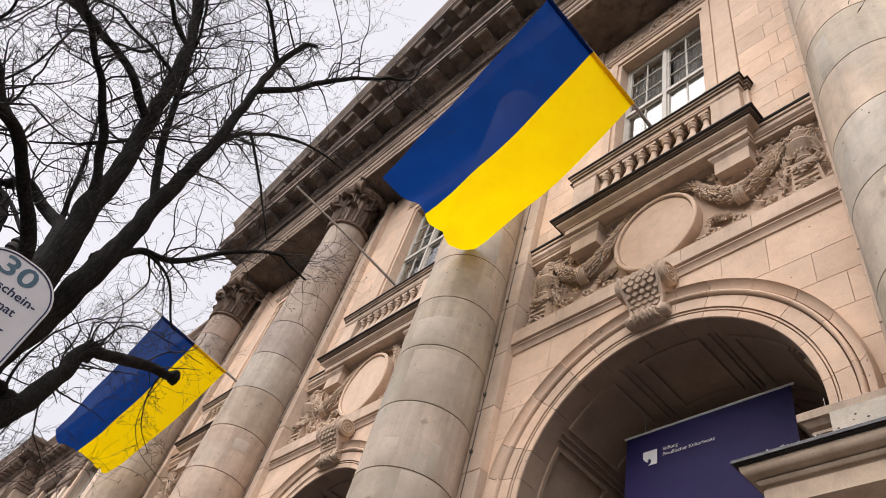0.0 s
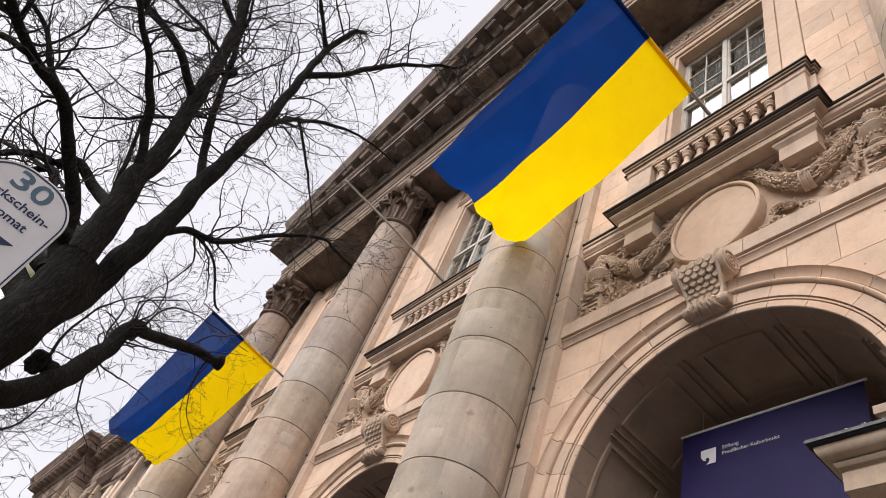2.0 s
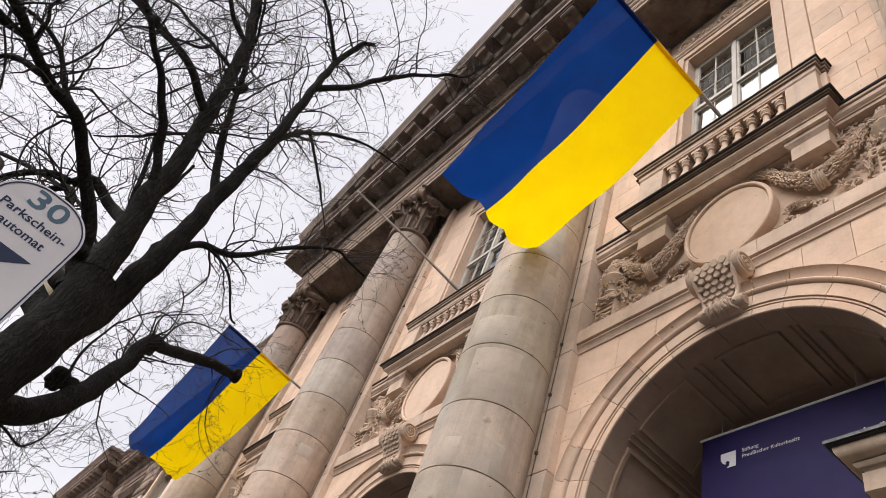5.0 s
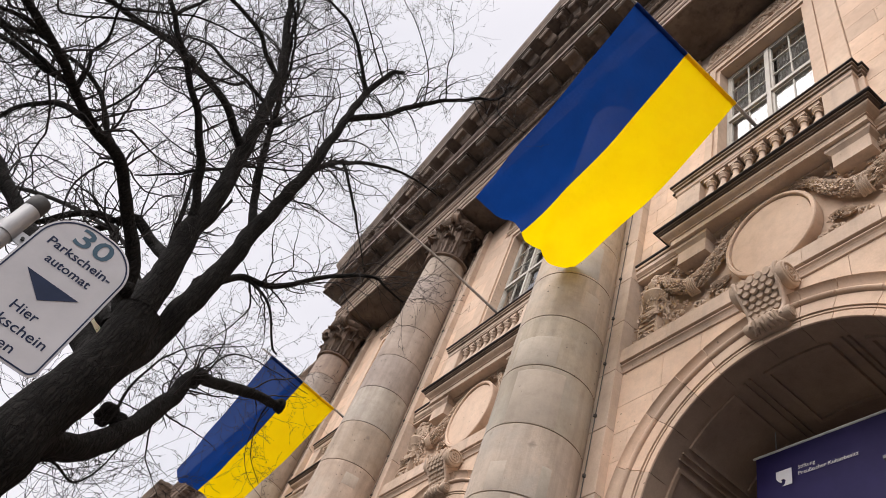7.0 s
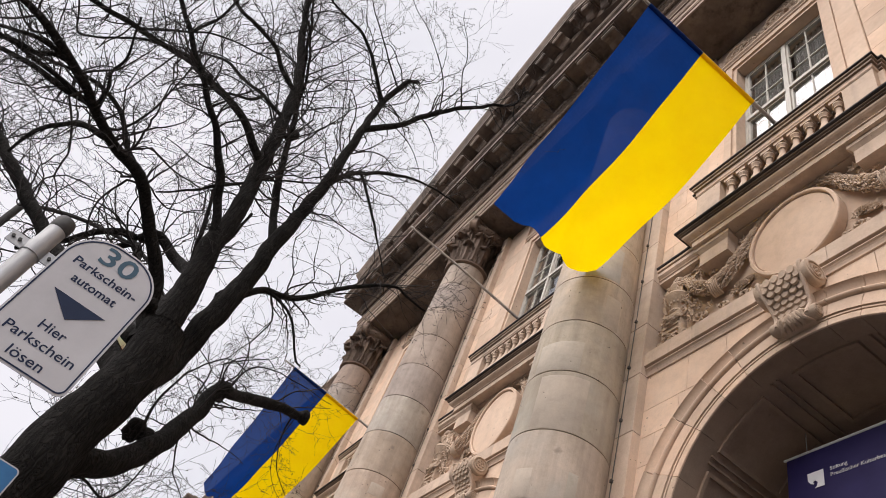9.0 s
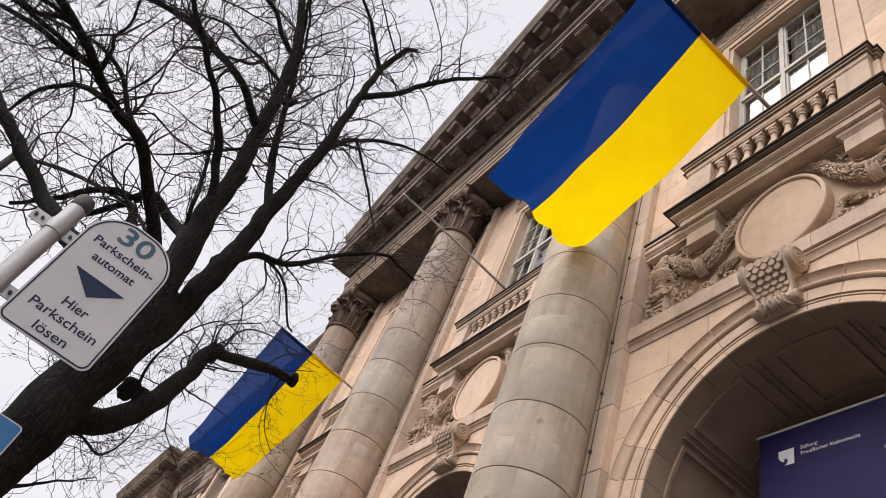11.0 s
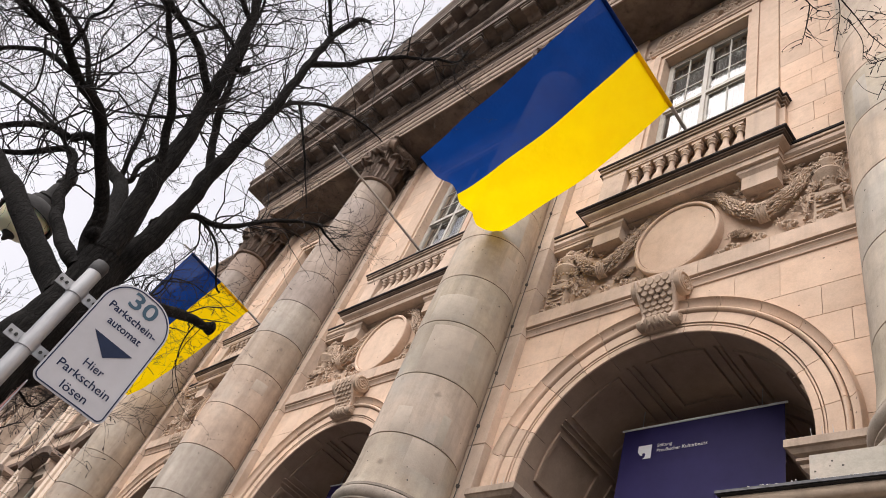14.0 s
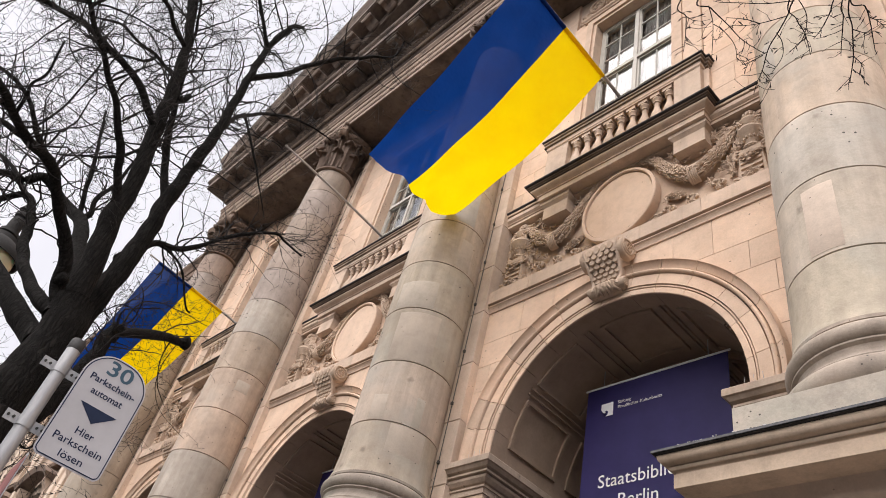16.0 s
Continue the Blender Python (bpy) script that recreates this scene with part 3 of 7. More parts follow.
def pedestal(x):
    """Projecting pedestal block with a cornice that carries a column."""
    p = thing("column_pedestal", "sandstone pedestal with a projecting dark-topped cornice under a column", "pedestal", "column pedestals", at=(x, COL_Y, 0))
    sq = [(-0.001, -0.001), (0.001, -0.001), (0.001, 0.001), (-0.001, 0.001)]
    bm = bmesh.new()
    sweep(bm, [(0, 4.03), (1.10, 4.03), (1.116, 4.035), (1.116, 4.135), (0, 4.135)], sq, True)
    part("corona", bm, TAN, p, "smooth tan stone band")
    bm = bmesh.new()
    cyma = [(1.106 + 0.034 * k / 6, 4.143 + 0.030 * k / 6 + 0.006 * math.sin(math.tau * k / 6)) for k in range(7)]
    egg = [(1.142 + 0.056 * math.sin(q), 4.238 - 0.050 * math.cos(q)) for q in [radians(15 * k) for k in range(7)]]
    sweep(bm, [(0, 4.137), (1.104, 4.137)] + cyma + [(1.142, 4.180), (1.128, 4.182), (1.128, 4.187)] + egg + [(1.200, 4.25), (0, 4.25)], sq, True)
    part("pedestal_cornice", bm, TAN, p, "weathered tan moulding", smooth=True, angle=30)
    # Black strip that paints the shadow line under the flashing.
    bm = bmesh.new()
    sweep(bm, [(1.0, 4.252), (1.205, 4.252), (1.219, 4.2555), (1.219, 4.262), (1.0, 4.262)], sq, True)
    part("cornice_crust", bm, CRUST_AND_SHADOW, p)
    bm = bmesh.new()
    sweep(bm, [(0.9, 4.287), (1.15, 4.287), (1.222, 4.272), (1.222, 4.262), (1.228, 4.262), (1.228, 4.28), (1.16, 4.296), (0.9, 4.296)], sq, True)
    part("flashing", bm, LEAD, p, "lead flashing with white specks")
    bm = bmesh.new()
    sweep(bm, [(0, 0.0), (0.88, 0.0), (0.88, 0.5), (0.84, 0.56), (0.80, 0.58), (0.80, 3.85), (0.88, 3.92), (0.92, 4.03), (0, 4.03)], sq, True)
    part("dado", bm, MOULD, p)
    # weathered mortar crumbs along the flashing
    rng = random.Random(int(x) + 40)
    bm = bmesh.new()
    for k in range(700):
        u, w = rng.uniform(-1.1, 1.2), rng.gauss(0, 0.010)
        c = (u, -1.205 + w, 4.287) if k % 2 else (-1.205 + w, u - 0.1, 4.287)
        if abs(noise.noise((u * 3.1, x, 0.5))) < 0.12:
            continue
        ball(bm, c, (rng.uniform(0.003, 0.009), rng.uniform(0.003, 0.007), rng.uniform(0.003, 0.008)), 5, 4)
    tagged(part("mortar_crumbs", bm, MORTAR, p, "crumbled white mortar"), kind="stuff")


# ---- one bay of the front ----
def spandrel(bay, side):
    """Ashlar courses between the arch ring and the pilaster."""
    edge = BAY / 2 - PIL_HALF
    beds = (5.83, 6.11, 6.54, 6.97, 7.39, 7.81, 8.40)
    cross_joints = ((), (), (), (2.07,), (1.80,), (0.86, 1.38)) if side > 0 else ((), (), (), (2.00,), (1.66,), (0.98, 1.55))
    reach = ARCH_OUT - 0.02
    for a, b, joints in zip(beds, beds[1:], cross_joints):
        lo_z, hi_z = a + 0.004, b - 0.004
        shapes = []
        for lo, hi in zip((0.0,) + joints, joints + (edge,)):
            lo, hi = (lo + 0.003 if lo else 0.0), (hi - 0.003 if hi < edge else edge)
            curve = []
            for k in range(9):
                z = lo_z + (hi_z - lo_z) * k / 8
                d = reach ** 2 - (z - ARCH_Z) ** 2
                curve.append((max(lo, math.sqrt(d) if d > 0 else 0.0), z))
            shown = [q for q in curve if q[0] < hi - 0.004]
            if not shown:
                continue
            if len(shown) < len(curve):
                shapes.append([(hi, ARCH_Z + math.sqrt(reach ** 2 - hi ** 2))] + shown + [(hi, hi_z)])
            else:
                shapes.append(shown + [(hi, hi_z), (hi, lo_z)])
        for shape in shapes:
            bm = bmesh.new()
            clean = []
            for q in shape:
                if not clean or (abs(q[0] - clean[-1][0]) + abs(q[1] - clean[-1][1])) > 0.004:
                    clean.append(q)
            if len(clean) < 3:
                bm.free()
                continue
            f = [bm.verts.new((side * x, WALL_Y, z)) for x, z in clean]
            g = [bm.verts.new((side * x, WALL_Y + 0.3, z)) for x, z in clean]
            n = len(clean)
            bm.faces.new(f)
            bm.faces.new(g[::-1])
            for i in range(n):
                bm.faces.new((f[i], f[(i + 1) % n], g[(i + 1) % n], g[i]))
            part("stone_block", bm, WALL, bay)


def arch_ring(bay):
    """Moulded voussoirs of the arch, with uneven joints."""
    y = WALL_Y
    R = ARCH_R
    bead = [(R + 0.297 + 0.024 * math.cos(q), 0.004 - 0.030 * math.sin(q)) for q in [radians(180 - 30 * k) for k in range(7)]]
    ovolo = [(R + 0.334 + 0.084 * math.sin(q), 0.010 - 0.075 * (1 - math.cos(q)) - 0.010 * math.sin(2 * q)) for q in [radians(15 * k) for k in range(7)]]
    prof = [(R + 0.02, 0.30), (R + 0.02, 0.062), (R, 0.062), (R, 0.05), (R + 0.006, 0.042), (R + 0.076, 0.040), (R + 0.077, 0.090), (R + 0.087, 0.090), (R + 0.088, 0.034), (R + 0.106, 0.032), (R + 0.107, 0.085), (R + 0.117, 0.085), (R + 0.118, 0.018), (R + 0.258, 0.016), (R + 0.259, 0.080), (R + 0.272, 0.080)]
    prof += bead + [(R + 0.322, 0.085), (R + 0.333, 0.085)] + ovolo + [(R + 0.421, -0.050), (R + 0.43, -0.020), (R + 0.43, 0.30)]
    rng = random.Random(3)
    n = 13
    cuts = [-5 + 190 * k / n + (rng.uniform(-2.6, 2.6) if 0 < k < n else 0) for k in range(n + 1)]
    for a, b in zip(cuts, cuts[1:]):
        bm = bmesh.new()
        ring_arc(bm, prof, ARCH_Z, a + 0.11, b - 0.11, 6)
        part("voussoir", bm, WALL, bay, smooth=True, angle=35)
        # The arch underside is split off so that its shade can be coloured in.
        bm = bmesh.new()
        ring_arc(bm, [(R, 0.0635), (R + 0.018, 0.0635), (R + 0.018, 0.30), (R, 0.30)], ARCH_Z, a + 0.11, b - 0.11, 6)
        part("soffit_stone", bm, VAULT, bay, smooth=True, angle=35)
    bm = bmesh.new()
    ring_arc(bm, [(ARCH_R + 0.023, 0.28), (ARCH_R + 0.023, 0.13), (ARCH_R + 0.40, 0.05), (ARCH_R + 0.40, 0.28)], ARCH_Z, -5, 185, 40)
    part("joint_mortar", bm, SOOTY, bay)


def vault(bay):
    """Barrel vault behind the arch with framed coffers."""
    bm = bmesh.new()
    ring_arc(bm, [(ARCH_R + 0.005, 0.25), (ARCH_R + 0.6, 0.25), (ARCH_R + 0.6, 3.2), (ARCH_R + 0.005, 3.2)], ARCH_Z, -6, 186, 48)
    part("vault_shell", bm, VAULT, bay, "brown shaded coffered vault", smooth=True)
    for y0, y1 in ((0.34, 1.26), (1.5, 2.6)):
        for a0, a1 in ((6, 30), (38, 64), (77, 103), (116, 142), (150, 174)):
            bm = bmesh.new()
            for q0, q1, r0, r1 in ((a0, a0 + 1.4, y0, y1), (a1 - 1.4, a1, y0, y1)):
                ring_arc(bm, [(ARCH_R - 0.03, r0), (ARCH_R + 0.02, r0), (ARCH_R + 0.02, r1), (ARCH_R - 0.03, r1)], ARCH_Z, q0, q1, 1)
            for r0, r1 in ((y0, y0 + 0.045), (y1 - 0.045, y1)):
                ring_arc(bm, [(ARCH_R - 0.03, r0), (ARCH_R + 0.02, r0), (ARCH_R + 0.02, r1), (ARCH_R - 0.03, r1)], ARCH_Z, a0 + 1.4, a1 - 1.4, 8)
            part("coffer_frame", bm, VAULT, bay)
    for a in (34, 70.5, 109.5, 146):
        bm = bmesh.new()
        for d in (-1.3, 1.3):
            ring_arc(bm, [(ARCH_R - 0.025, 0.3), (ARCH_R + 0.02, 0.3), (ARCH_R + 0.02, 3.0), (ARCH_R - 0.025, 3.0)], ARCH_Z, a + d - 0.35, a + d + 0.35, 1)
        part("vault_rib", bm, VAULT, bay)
    # jambs, and a dark end wall added for the passage's gloom
    for s in (-1, 1):
        bm = bmesh.new()
        x0, x1 = sorted((s * ARCH_R, s * 2.4))
        box(bm, x0, x1, 0.10, 3.2, 0, 5.5)
        part("jamb", bm, MOULD, bay)
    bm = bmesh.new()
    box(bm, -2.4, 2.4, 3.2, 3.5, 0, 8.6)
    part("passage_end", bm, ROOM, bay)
    bm = bmesh.new()
    box(bm, -1.69, 1.69, 0.2, 3.2, 0.0, 0.02)
    part("threshold", bm, PAVE, bay)


IMPOST = [(0, 5.42), (0.02, 5.42), (0.02, 5.49), (0.04, 5.493), (0.04, 5.515), (0.02, 5.52), (0.02, 5.535), (0.05, 5.545), (0.09, 5.585), (0.10, 5.612), (0.075, 5.617), (0.075, 5.632), (0.125, 5.637), (0.125, 5.662), (0.10, 5.667), (0.10, 5.682), (0.145, 5.695), (0.175, 5.73), (0.197, 5.738), (0.197, 5.81), (0.187, 5.822), (-0.1, 5.825), (-0.1, 5.42)]


def impost(bay, s):
    bm = bmesh.new()
    edge = BAY / 2 - PIL_HALF
    path = [(-edge, WALL_Y), (-ARCH_R, WALL_Y), (-ARCH_R, 3.1)]
    if s > 0:
        path = [(ARCH_R, 3.1), (ARCH_R, WALL_Y), (edge, WALL_Y)]
    sweep(bm, IMPOST, path)
    part("impost", bm, WORN, bay)
    for k in range(3):
        bm = bmesh.new()
        tube(bm, [(s * (ARCH_R + 0.02 + 0.09 * k), WALL_Y - 0.15, 5.82), (s * (ARCH_R + 0.02 + 0.09 * k), WALL_Y - 0.16, 5.92)], [0.003, 0.002], 5)
        part("bird_spike", bm, STEEL, bay)
    bm = bmesh.new()
    x0, x1 = sorted((s * (ARCH_R + 0.0), s * edge))
    for a, b in courses(0.0, 5.42, 0.775):
        chamfer_box(bm, x0, x1, WALL_Y, 0.099, a + 0.003, b - 0.003)
    part("pier_face", bm, WALL, bay)


def keystone():
    """Scrolled keystone: two volutes joined by a curved front of overlapping scales."""
    k = thing("keystone", "carved sandstone scroll keystone with overlapping fish scales", "keystone", "arch keystones")
    front = spline([(-0.18, 8.52), (-0.26, 8.44), (-0.22, 8.30), (-0.12, 8.12), (-0.06, 7.98), (-0.075, 7.88), (-0.085, 7.80), (-0.02, 7.745), (0.06, 7.75)], 5)
    bm = bmesh.new()
    outline = [(p.x, p.y) for p in [Vector((q[0], q[1])) for q in front]] + [(0.30, 7.78), (0.30, 8.52)]
    half = lambda z: 0.19 + 0.11 * (z - 7.70) / 0.82
    a = [bm.verts.new((-half(z), y, z)) for y, z in outline]
    b = [bm.verts.new((half(z), y, z)) for y, z in outline]
    bm.faces.new(a)
    bm.faces.new(b[::-1])
    for i in range(len(outline)):
        j = (i + 1) % len(outline)
        bm.faces.new((a[i], a[j], b[j], b[i]))
    part("body", bm, MOULD, k, smooth=True, angle=40)
    for side in (-1, 1):
        bm = bmesh.new()
        rim = [(side * (half(q[1]) - 0.012), q[0] - 0.012, q[1]) for q in front[4:-10]]
        tube(bm, rim, [0.026] * len(rim), 8)
        part("border_fillet", bm, MOULD, k, smooth=True)
    # scales
    first = None
    for row in range(7):
        t = (row + 0.6) / 7.6
        z = 8.43 - 0.50 * t
        near = min(front, key=lambda p: abs(p[1] - z))
        y = near[0]
        n = 5 if row % 2 else 4
        for c in range(n):
            x = (c - (n - 1) / 2) * (0.110 - 0.022 * t)
            if first is None:
                bm = bmesh.new()
                rim = [bm.verts.new((0.052 * math.sin(q), 0.0, -0.068 * math.cos(q))) for q in [radians(-170 + 340 * i / 13) for i in range(14)]]
                top = [bm.verts.new((v.co.x * 0.88, -0.026, v.co.z * 0.88)) for v in rim]
                for i in range(13):
                    bm.faces.new((rim[i], rim[i + 1], top[i + 1], top[i]))
                bm.faces.new((rim[13], rim[0], top[0], top[13]))
                bm.faces.new(top)
                first = part("scale", bm, CARVED, k, smooth=True, angle=60)
                o = first
            else:
                o = new("scale", first.data)
                o.parent = k
            o.matrix_local = pose(x, y + 0.004, z, 7 if z > 8.1 else -3)
    for s in (-1, 1):
        for cy, cz, r, w in ((-0.11, 8.37, 0.165, 0.335), (-0.035, 7.835, 0.082, 0.262)):
            bm = bmesh.new()
            tube(bm, [(s * (w - 0.10), cy, cz), (s * w, cy, cz), (s * (w + 0.012), cy, cz)], [r, r, r * 0.92], 28)
            pts = []
            for i in range(44):
                ang = i / 43 * math.tau * 1.9
                q = r * (0.9 - 0.62 * i / 43)
                pts.append((s * (w + 0.014), cy + q * math.cos(ang), cz + q * math.sin(ang)))
            tube(bm, pts, [0.016] * 44, 6)
            for i in range(6):
                ang = math.tau * i / 6
                ball(bm, (s * (w + 0.014), cy + 0.05 * r / 0.155 * math.cos(ang), cz + 0.05 * r / 0.155 * math.sin(ang)), (0.014, 0.024, 0.024), 6, 4)
            ball(bm, (s * (w + 0.016), cy, cz), (0.016, 0.02, 0.02), 6, 4)
            part("volute", bm, CARVED, k, smooth=True, angle=50)
    bm = bmesh.new()
    tube(bm, [(-0.20, -0.035, 7.835), (0.20, -0.035, 7.835)], [0.078, 0.078], 24)
    rng = random.Random(8)
    for i in range(9):
        a = (i - 4) / 4
        turn = [radians(-70 + 24 * k) for k in range(9)]
        tube(bm, [(a * (0.085 + 0.105 * k / 8) + 0.014 * math.sin(1.4 * k + 2.1 * i), -0.035 - 0.088 * math.cos(q), 7.835 - 0.088 * math.sin(q)) for k, q in enumerate(turn)], [(0.010 + 0.014 * math.sin(math.pi * (k + 0.6) / 9.4)) * rng.uniform(0.85, 1.15) for k in range(9)], 7)
    for i in range(4):
        a = (i - 1.5) / 1.5
        ball(bm, (0.15 * a, -0.118, 7.858 - 0.02 * abs(a)), (0.026, 0.020, 0.022), 7, 5)
    part("leaf_carving", bm, CARVED, k, smooth=True)
    fit_in = Matrix.Translation((0, 0, 7.74)) @ Matrix.Diagonal((0.94, 1, 0.91, 1)) @ Matrix.Translation((0, 0, -7.74))
    for piece in k.children:
        piece.matrix_basis = fit_in @ piece.matrix_basis
    return k


def strings(bay):
    edge = BAY / 2 - PIL_HALF
    bm = bmesh.new()
    sweep(bm, [(-0.2, 8.365), (0.004, 8.365), (0.022, 8.368), (0.024, 8.380), (0.010, 8.383), (0.010, 8.392), (0.016, 8.410), (0.026, 8.432), (0.042, 8.452), (0.062, 8.464), (0.062, 8.476), (0.012, 8.480), (0.012, 8.506), (-0.2, 8.506)], [(-edge, WALL_Y), (edge, WALL_Y)])
    part("string_moulding", bm, MOULD, bay)
    for a, b in zip((-edge, -1.45, -0.28, 0.42, 1.30), (-1.456, -0.286, 0.414, 1.294, edge)):
        bm = bmesh.new()
        sweep(bm, [(-0.2, 8.508), (0.08, 8.508), (0.085, 8.513), (0.085, 8.745), (0.075, 8.755), (-0.2, 8.755)], [(a, WALL_Y), (b, WALL_Y)])
        part("string_course", bm, MOULD, bay)
    bm = bmesh.new()
    sweep(bm, [(-0.2, 10.22), (0.0, 10.22), (0.0, 10.275), (0.02, 10.28), (0.02, 10.295), (0.005, 10.30), (0.005, 10.312), (0.03, 10.33), (0.05, 10.35), (0.05, 10.42), (0.03, 10.425), (0.03, 10.435), (0.07, 10.44), (0.07, 10.488), (-0.2, 10.488)], [(-edge, WALL_Y), (edge, WALL_Y)])
    part("ledge_course", bm, MOULD, bay)
    bm = bmesh.new()
    sweep(bm, [(0.0, 10.49), (0.085, 10.49), (0.095, 10.51), (0.09, 10.53), (0.0, 10.535)], [(-edge, WALL_Y), (-1.55, WALL_Y)])
    sweep(bm, [(0.0, 10.49), (0.085, 10.49), (0.095, 10.51), (0.09, 10.53), (0.0, 10.535)], [(1.55, WALL_Y), (edge, WALL_Y)])
    part("ledge_crust", bm, CRUST_AND_SHADOW, bay)
    bm = bmesh.new()
    box(bm, -edge, edge, 0.20, 0.45, 8.70, 10.30)
    part("relief_ground", bm, WALL, bay)


def relief():
    """Carved frieze: a plain oval medallion between leafy swags, ribbons and end figures reduced to plain carving."""
    r = thing("medallion_relief", "carved sandstone frieze with plain oval medallion between leafy garlands", "relief", "medallion friezes")
    y = 0.20
    # medallion
    bm = bmesh.new()
    cz, rx, rz = 9.47, 0.62, 0.69
    lay = [(0.97, 0.19), (1.0, 0.06), (1.0, 0.03), (0.985, 0.015), (0.93, 0.01), (0.915, 0.02), (0.91, 0.075), (0.895, 0.075), (0.89, 0.045), (0.5, 0.03), (0.0, 0.02)]
    rings = [[bm.verts.new((rx * f * math.cos(math.tau * i / 64), yy, cz + rz * f * math.sin(math.tau * i / 64))) for i in range(64)] for f, yy in lay[:-1]]
    for a, b in zip(rings, rings[1:]):
        for j in range(64):
            bm.faces.new((a[j], a[(j + 1) % 64], b[(j + 1) % 64], b[j]))
    bm.faces.new(rings[-1])
    part("medallion", bm, WALL, r, "plain smooth oval disc", smooth=True, angle=30)

    rng = random.Random(11)

    def leafy(points, name, width, count, size):
        """A bound garland: overlapping pointed leaves laid along a swag."""
        bm = bmesh.new()
        path = spline(points, 14)
        m = len(path)
        for i in range(count):
            t = rng.random()
            k = min(m - 2, int(t * (m - 1)))
            d = (path[k + 1] - path[k]).normalized()
            if t > 0.5:
                d = -d
            w = width * (0.60 + 0.45 * math.sin(math.pi * t))
            a = rng.uniform(-1.5, 1.5)
            e = d.cross(Vector((0, 1, 0))).normalized()
            c = path[k] + e * math.sin(a) * w + Vector((0, -0.8 * math.cos(a) * w, 0))
            d = (d + e * 0.45 * math.sin(a) + Vector((rng.gauss(0, 0.2), -0.25, rng.gauss(0, 0.2)))).normalized()
            side = d.cross(Vector((0.1, 1, 0.1))).normalized()
            up = Vector((0, -math.cos(a), 0)) + e * math.sin(a)
            s = size * rng.uniform(0.75, 1.25)
            q = [bm.verts.new(v) for v in (c - d * s, c + side * s * 0.42, c + d * s * 1.1 + up * s * 0.35, c - side * s * 0.42, c + up * s * 0.38, c - up * s * 0.7)]
            for k2 in range(4):
                bm.faces.new((q[k2], q[(k2 + 1) % 4], q[4]))
                bm.faces.new((q[(k2 + 1) % 4], q[k2], q[5]))
        tube(bm, path, [width * (0.55 + 0.4 * math.sin(math.pi * i / m)) * 0.9 for i in range(m)], 8)
        return part(name, bm, CARVED, r, smooth=False)

    def spike(bm, c, d, up, long, wide):
        """One pointed leaf with a raised rib."""
        side = d.cross(up).normalized()
        q = [bm.verts.new(v) for v in (c - d * long * 0.5, c + side * wide, c + d * long * 0.6 + up * wide * 0.3, c - side * wide, c + up * wide * 1.1, c - up * wide)]
        for k in range(4):
            bm.faces.new((q[k], q[(k + 1) % 4], q[4]))
            bm.faces.new((q[(k + 1) % 4], q[k], q[5]))

    def bound_garland(points, width):
        """A swag of leaves laid in overlapping rows towards its middle binding."""
        bm = bmesh.new()
        path = spline(points, 16)
        m = len(path)
        for i in range(1, m - 1):
            t = i / (m - 1)
            w = width * (0.55 + 0.50 * math.sin(math.pi * t))
            d = (path[i + 1] - path[i - 1]).normalized() * (-1 if t > 0.5 else 1)
            e = d.cross(Vector((0, 1, 0))).normalized()
            for k in range(8):
                a = radians(-92 + 25 * (k + 0.5 * (i % 2))) + rng.gauss(0, 0.09)
                up = Vector((0, -math.cos(a), 0)) + e * math.sin(a)
                way = (d + up * 0.22 + e * rng.gauss(0, 0.30)).normalized()
                spike(bm, path[i] + up * w * rng.uniform(0.84, 1.10), way, up, rng.uniform(0.070, 0.100), rng.uniform(0.019, 0.026))
        tube(bm, path, [width * (0.34 + 0.36 * math.sin(math.pi * i / m)) for i in range(m)], 10)
        return part("garland", bm, CARVED, r)

    def sprig(cx, cz, n, size, turn=0.0):
        """A rosette of pointed leaves laid on the ground of the frieze."""
        bm = bmesh.new()
        for k in range(n):
            a = turn + math.tau * k / n + rng.gauss(0, 0.15)
            d = Vector((math.cos(a), -0.25, math.sin(a))).normalized()
            spike(bm, Vector((cx, y - 0.055, cz)) + d * size * 0.6, d, Vector((0, -1, 0)), size * rng.uniform(1.0, 1.4), size * 0.27)
        ball(bm, (cx, y - 0.065, cz), size * 0.25, 7, 5)
        return part("leaf_rosette", bm, CARVED, r)

    for s in (-1, 1):
        bound_garland([(s * 0.55, y - 0.07, 10.12), (s * 0.80, y - 0.09, 9.72), (s * 1.15, y - 0.11, 9.42), (s * 1.50, y - 0.09, 9.62), (s * 1.74, y - 0.07, 10.0)], 0.092)
        for cx, cz, n, size in ((0.80, 10.12, 6, 0.075), (1.02, 10.05, 7, 0.085), (1.02, 9.86, 5, 0.07), (1.28, 9.86, 6, 0.075), (1.42, 10.08, 7, 0.085), (1.60, 10.18, 5, 0.07), (1.60, 9.42, 6, 0.08), (1.66, 9.18, 5, 0.07), (1.34, 9.20, 6, 0.065), (0.92, 9.18, 6, 0.075), (0.72, 9.20, 5, 0.065), (0.60, 8.92, 5, 0.06), (1.28, 8.90, 5, 0.055), (1.62, 8.92, 5, 0.06), (2.14, 9.9, 5, 0.07), (2.15, 9.25, 5, 0.07), (0.88, 9.98, 5, 0.06), (1.15, 10.16, 6, 0.07), (1.50, 9.92, 5, 0.06), (1.72, 9.55, 5, 0.065), (1.50, 9.30, 5, 0.06), (1.05, 8.94, 5, 0.055), (0.42, 10.26, 5, 0.06), (0.20, 10.26, 5, 0.06)):
            sprig(s * cx, cz, n, size, cx * 3)
        bm = bmesh.new()
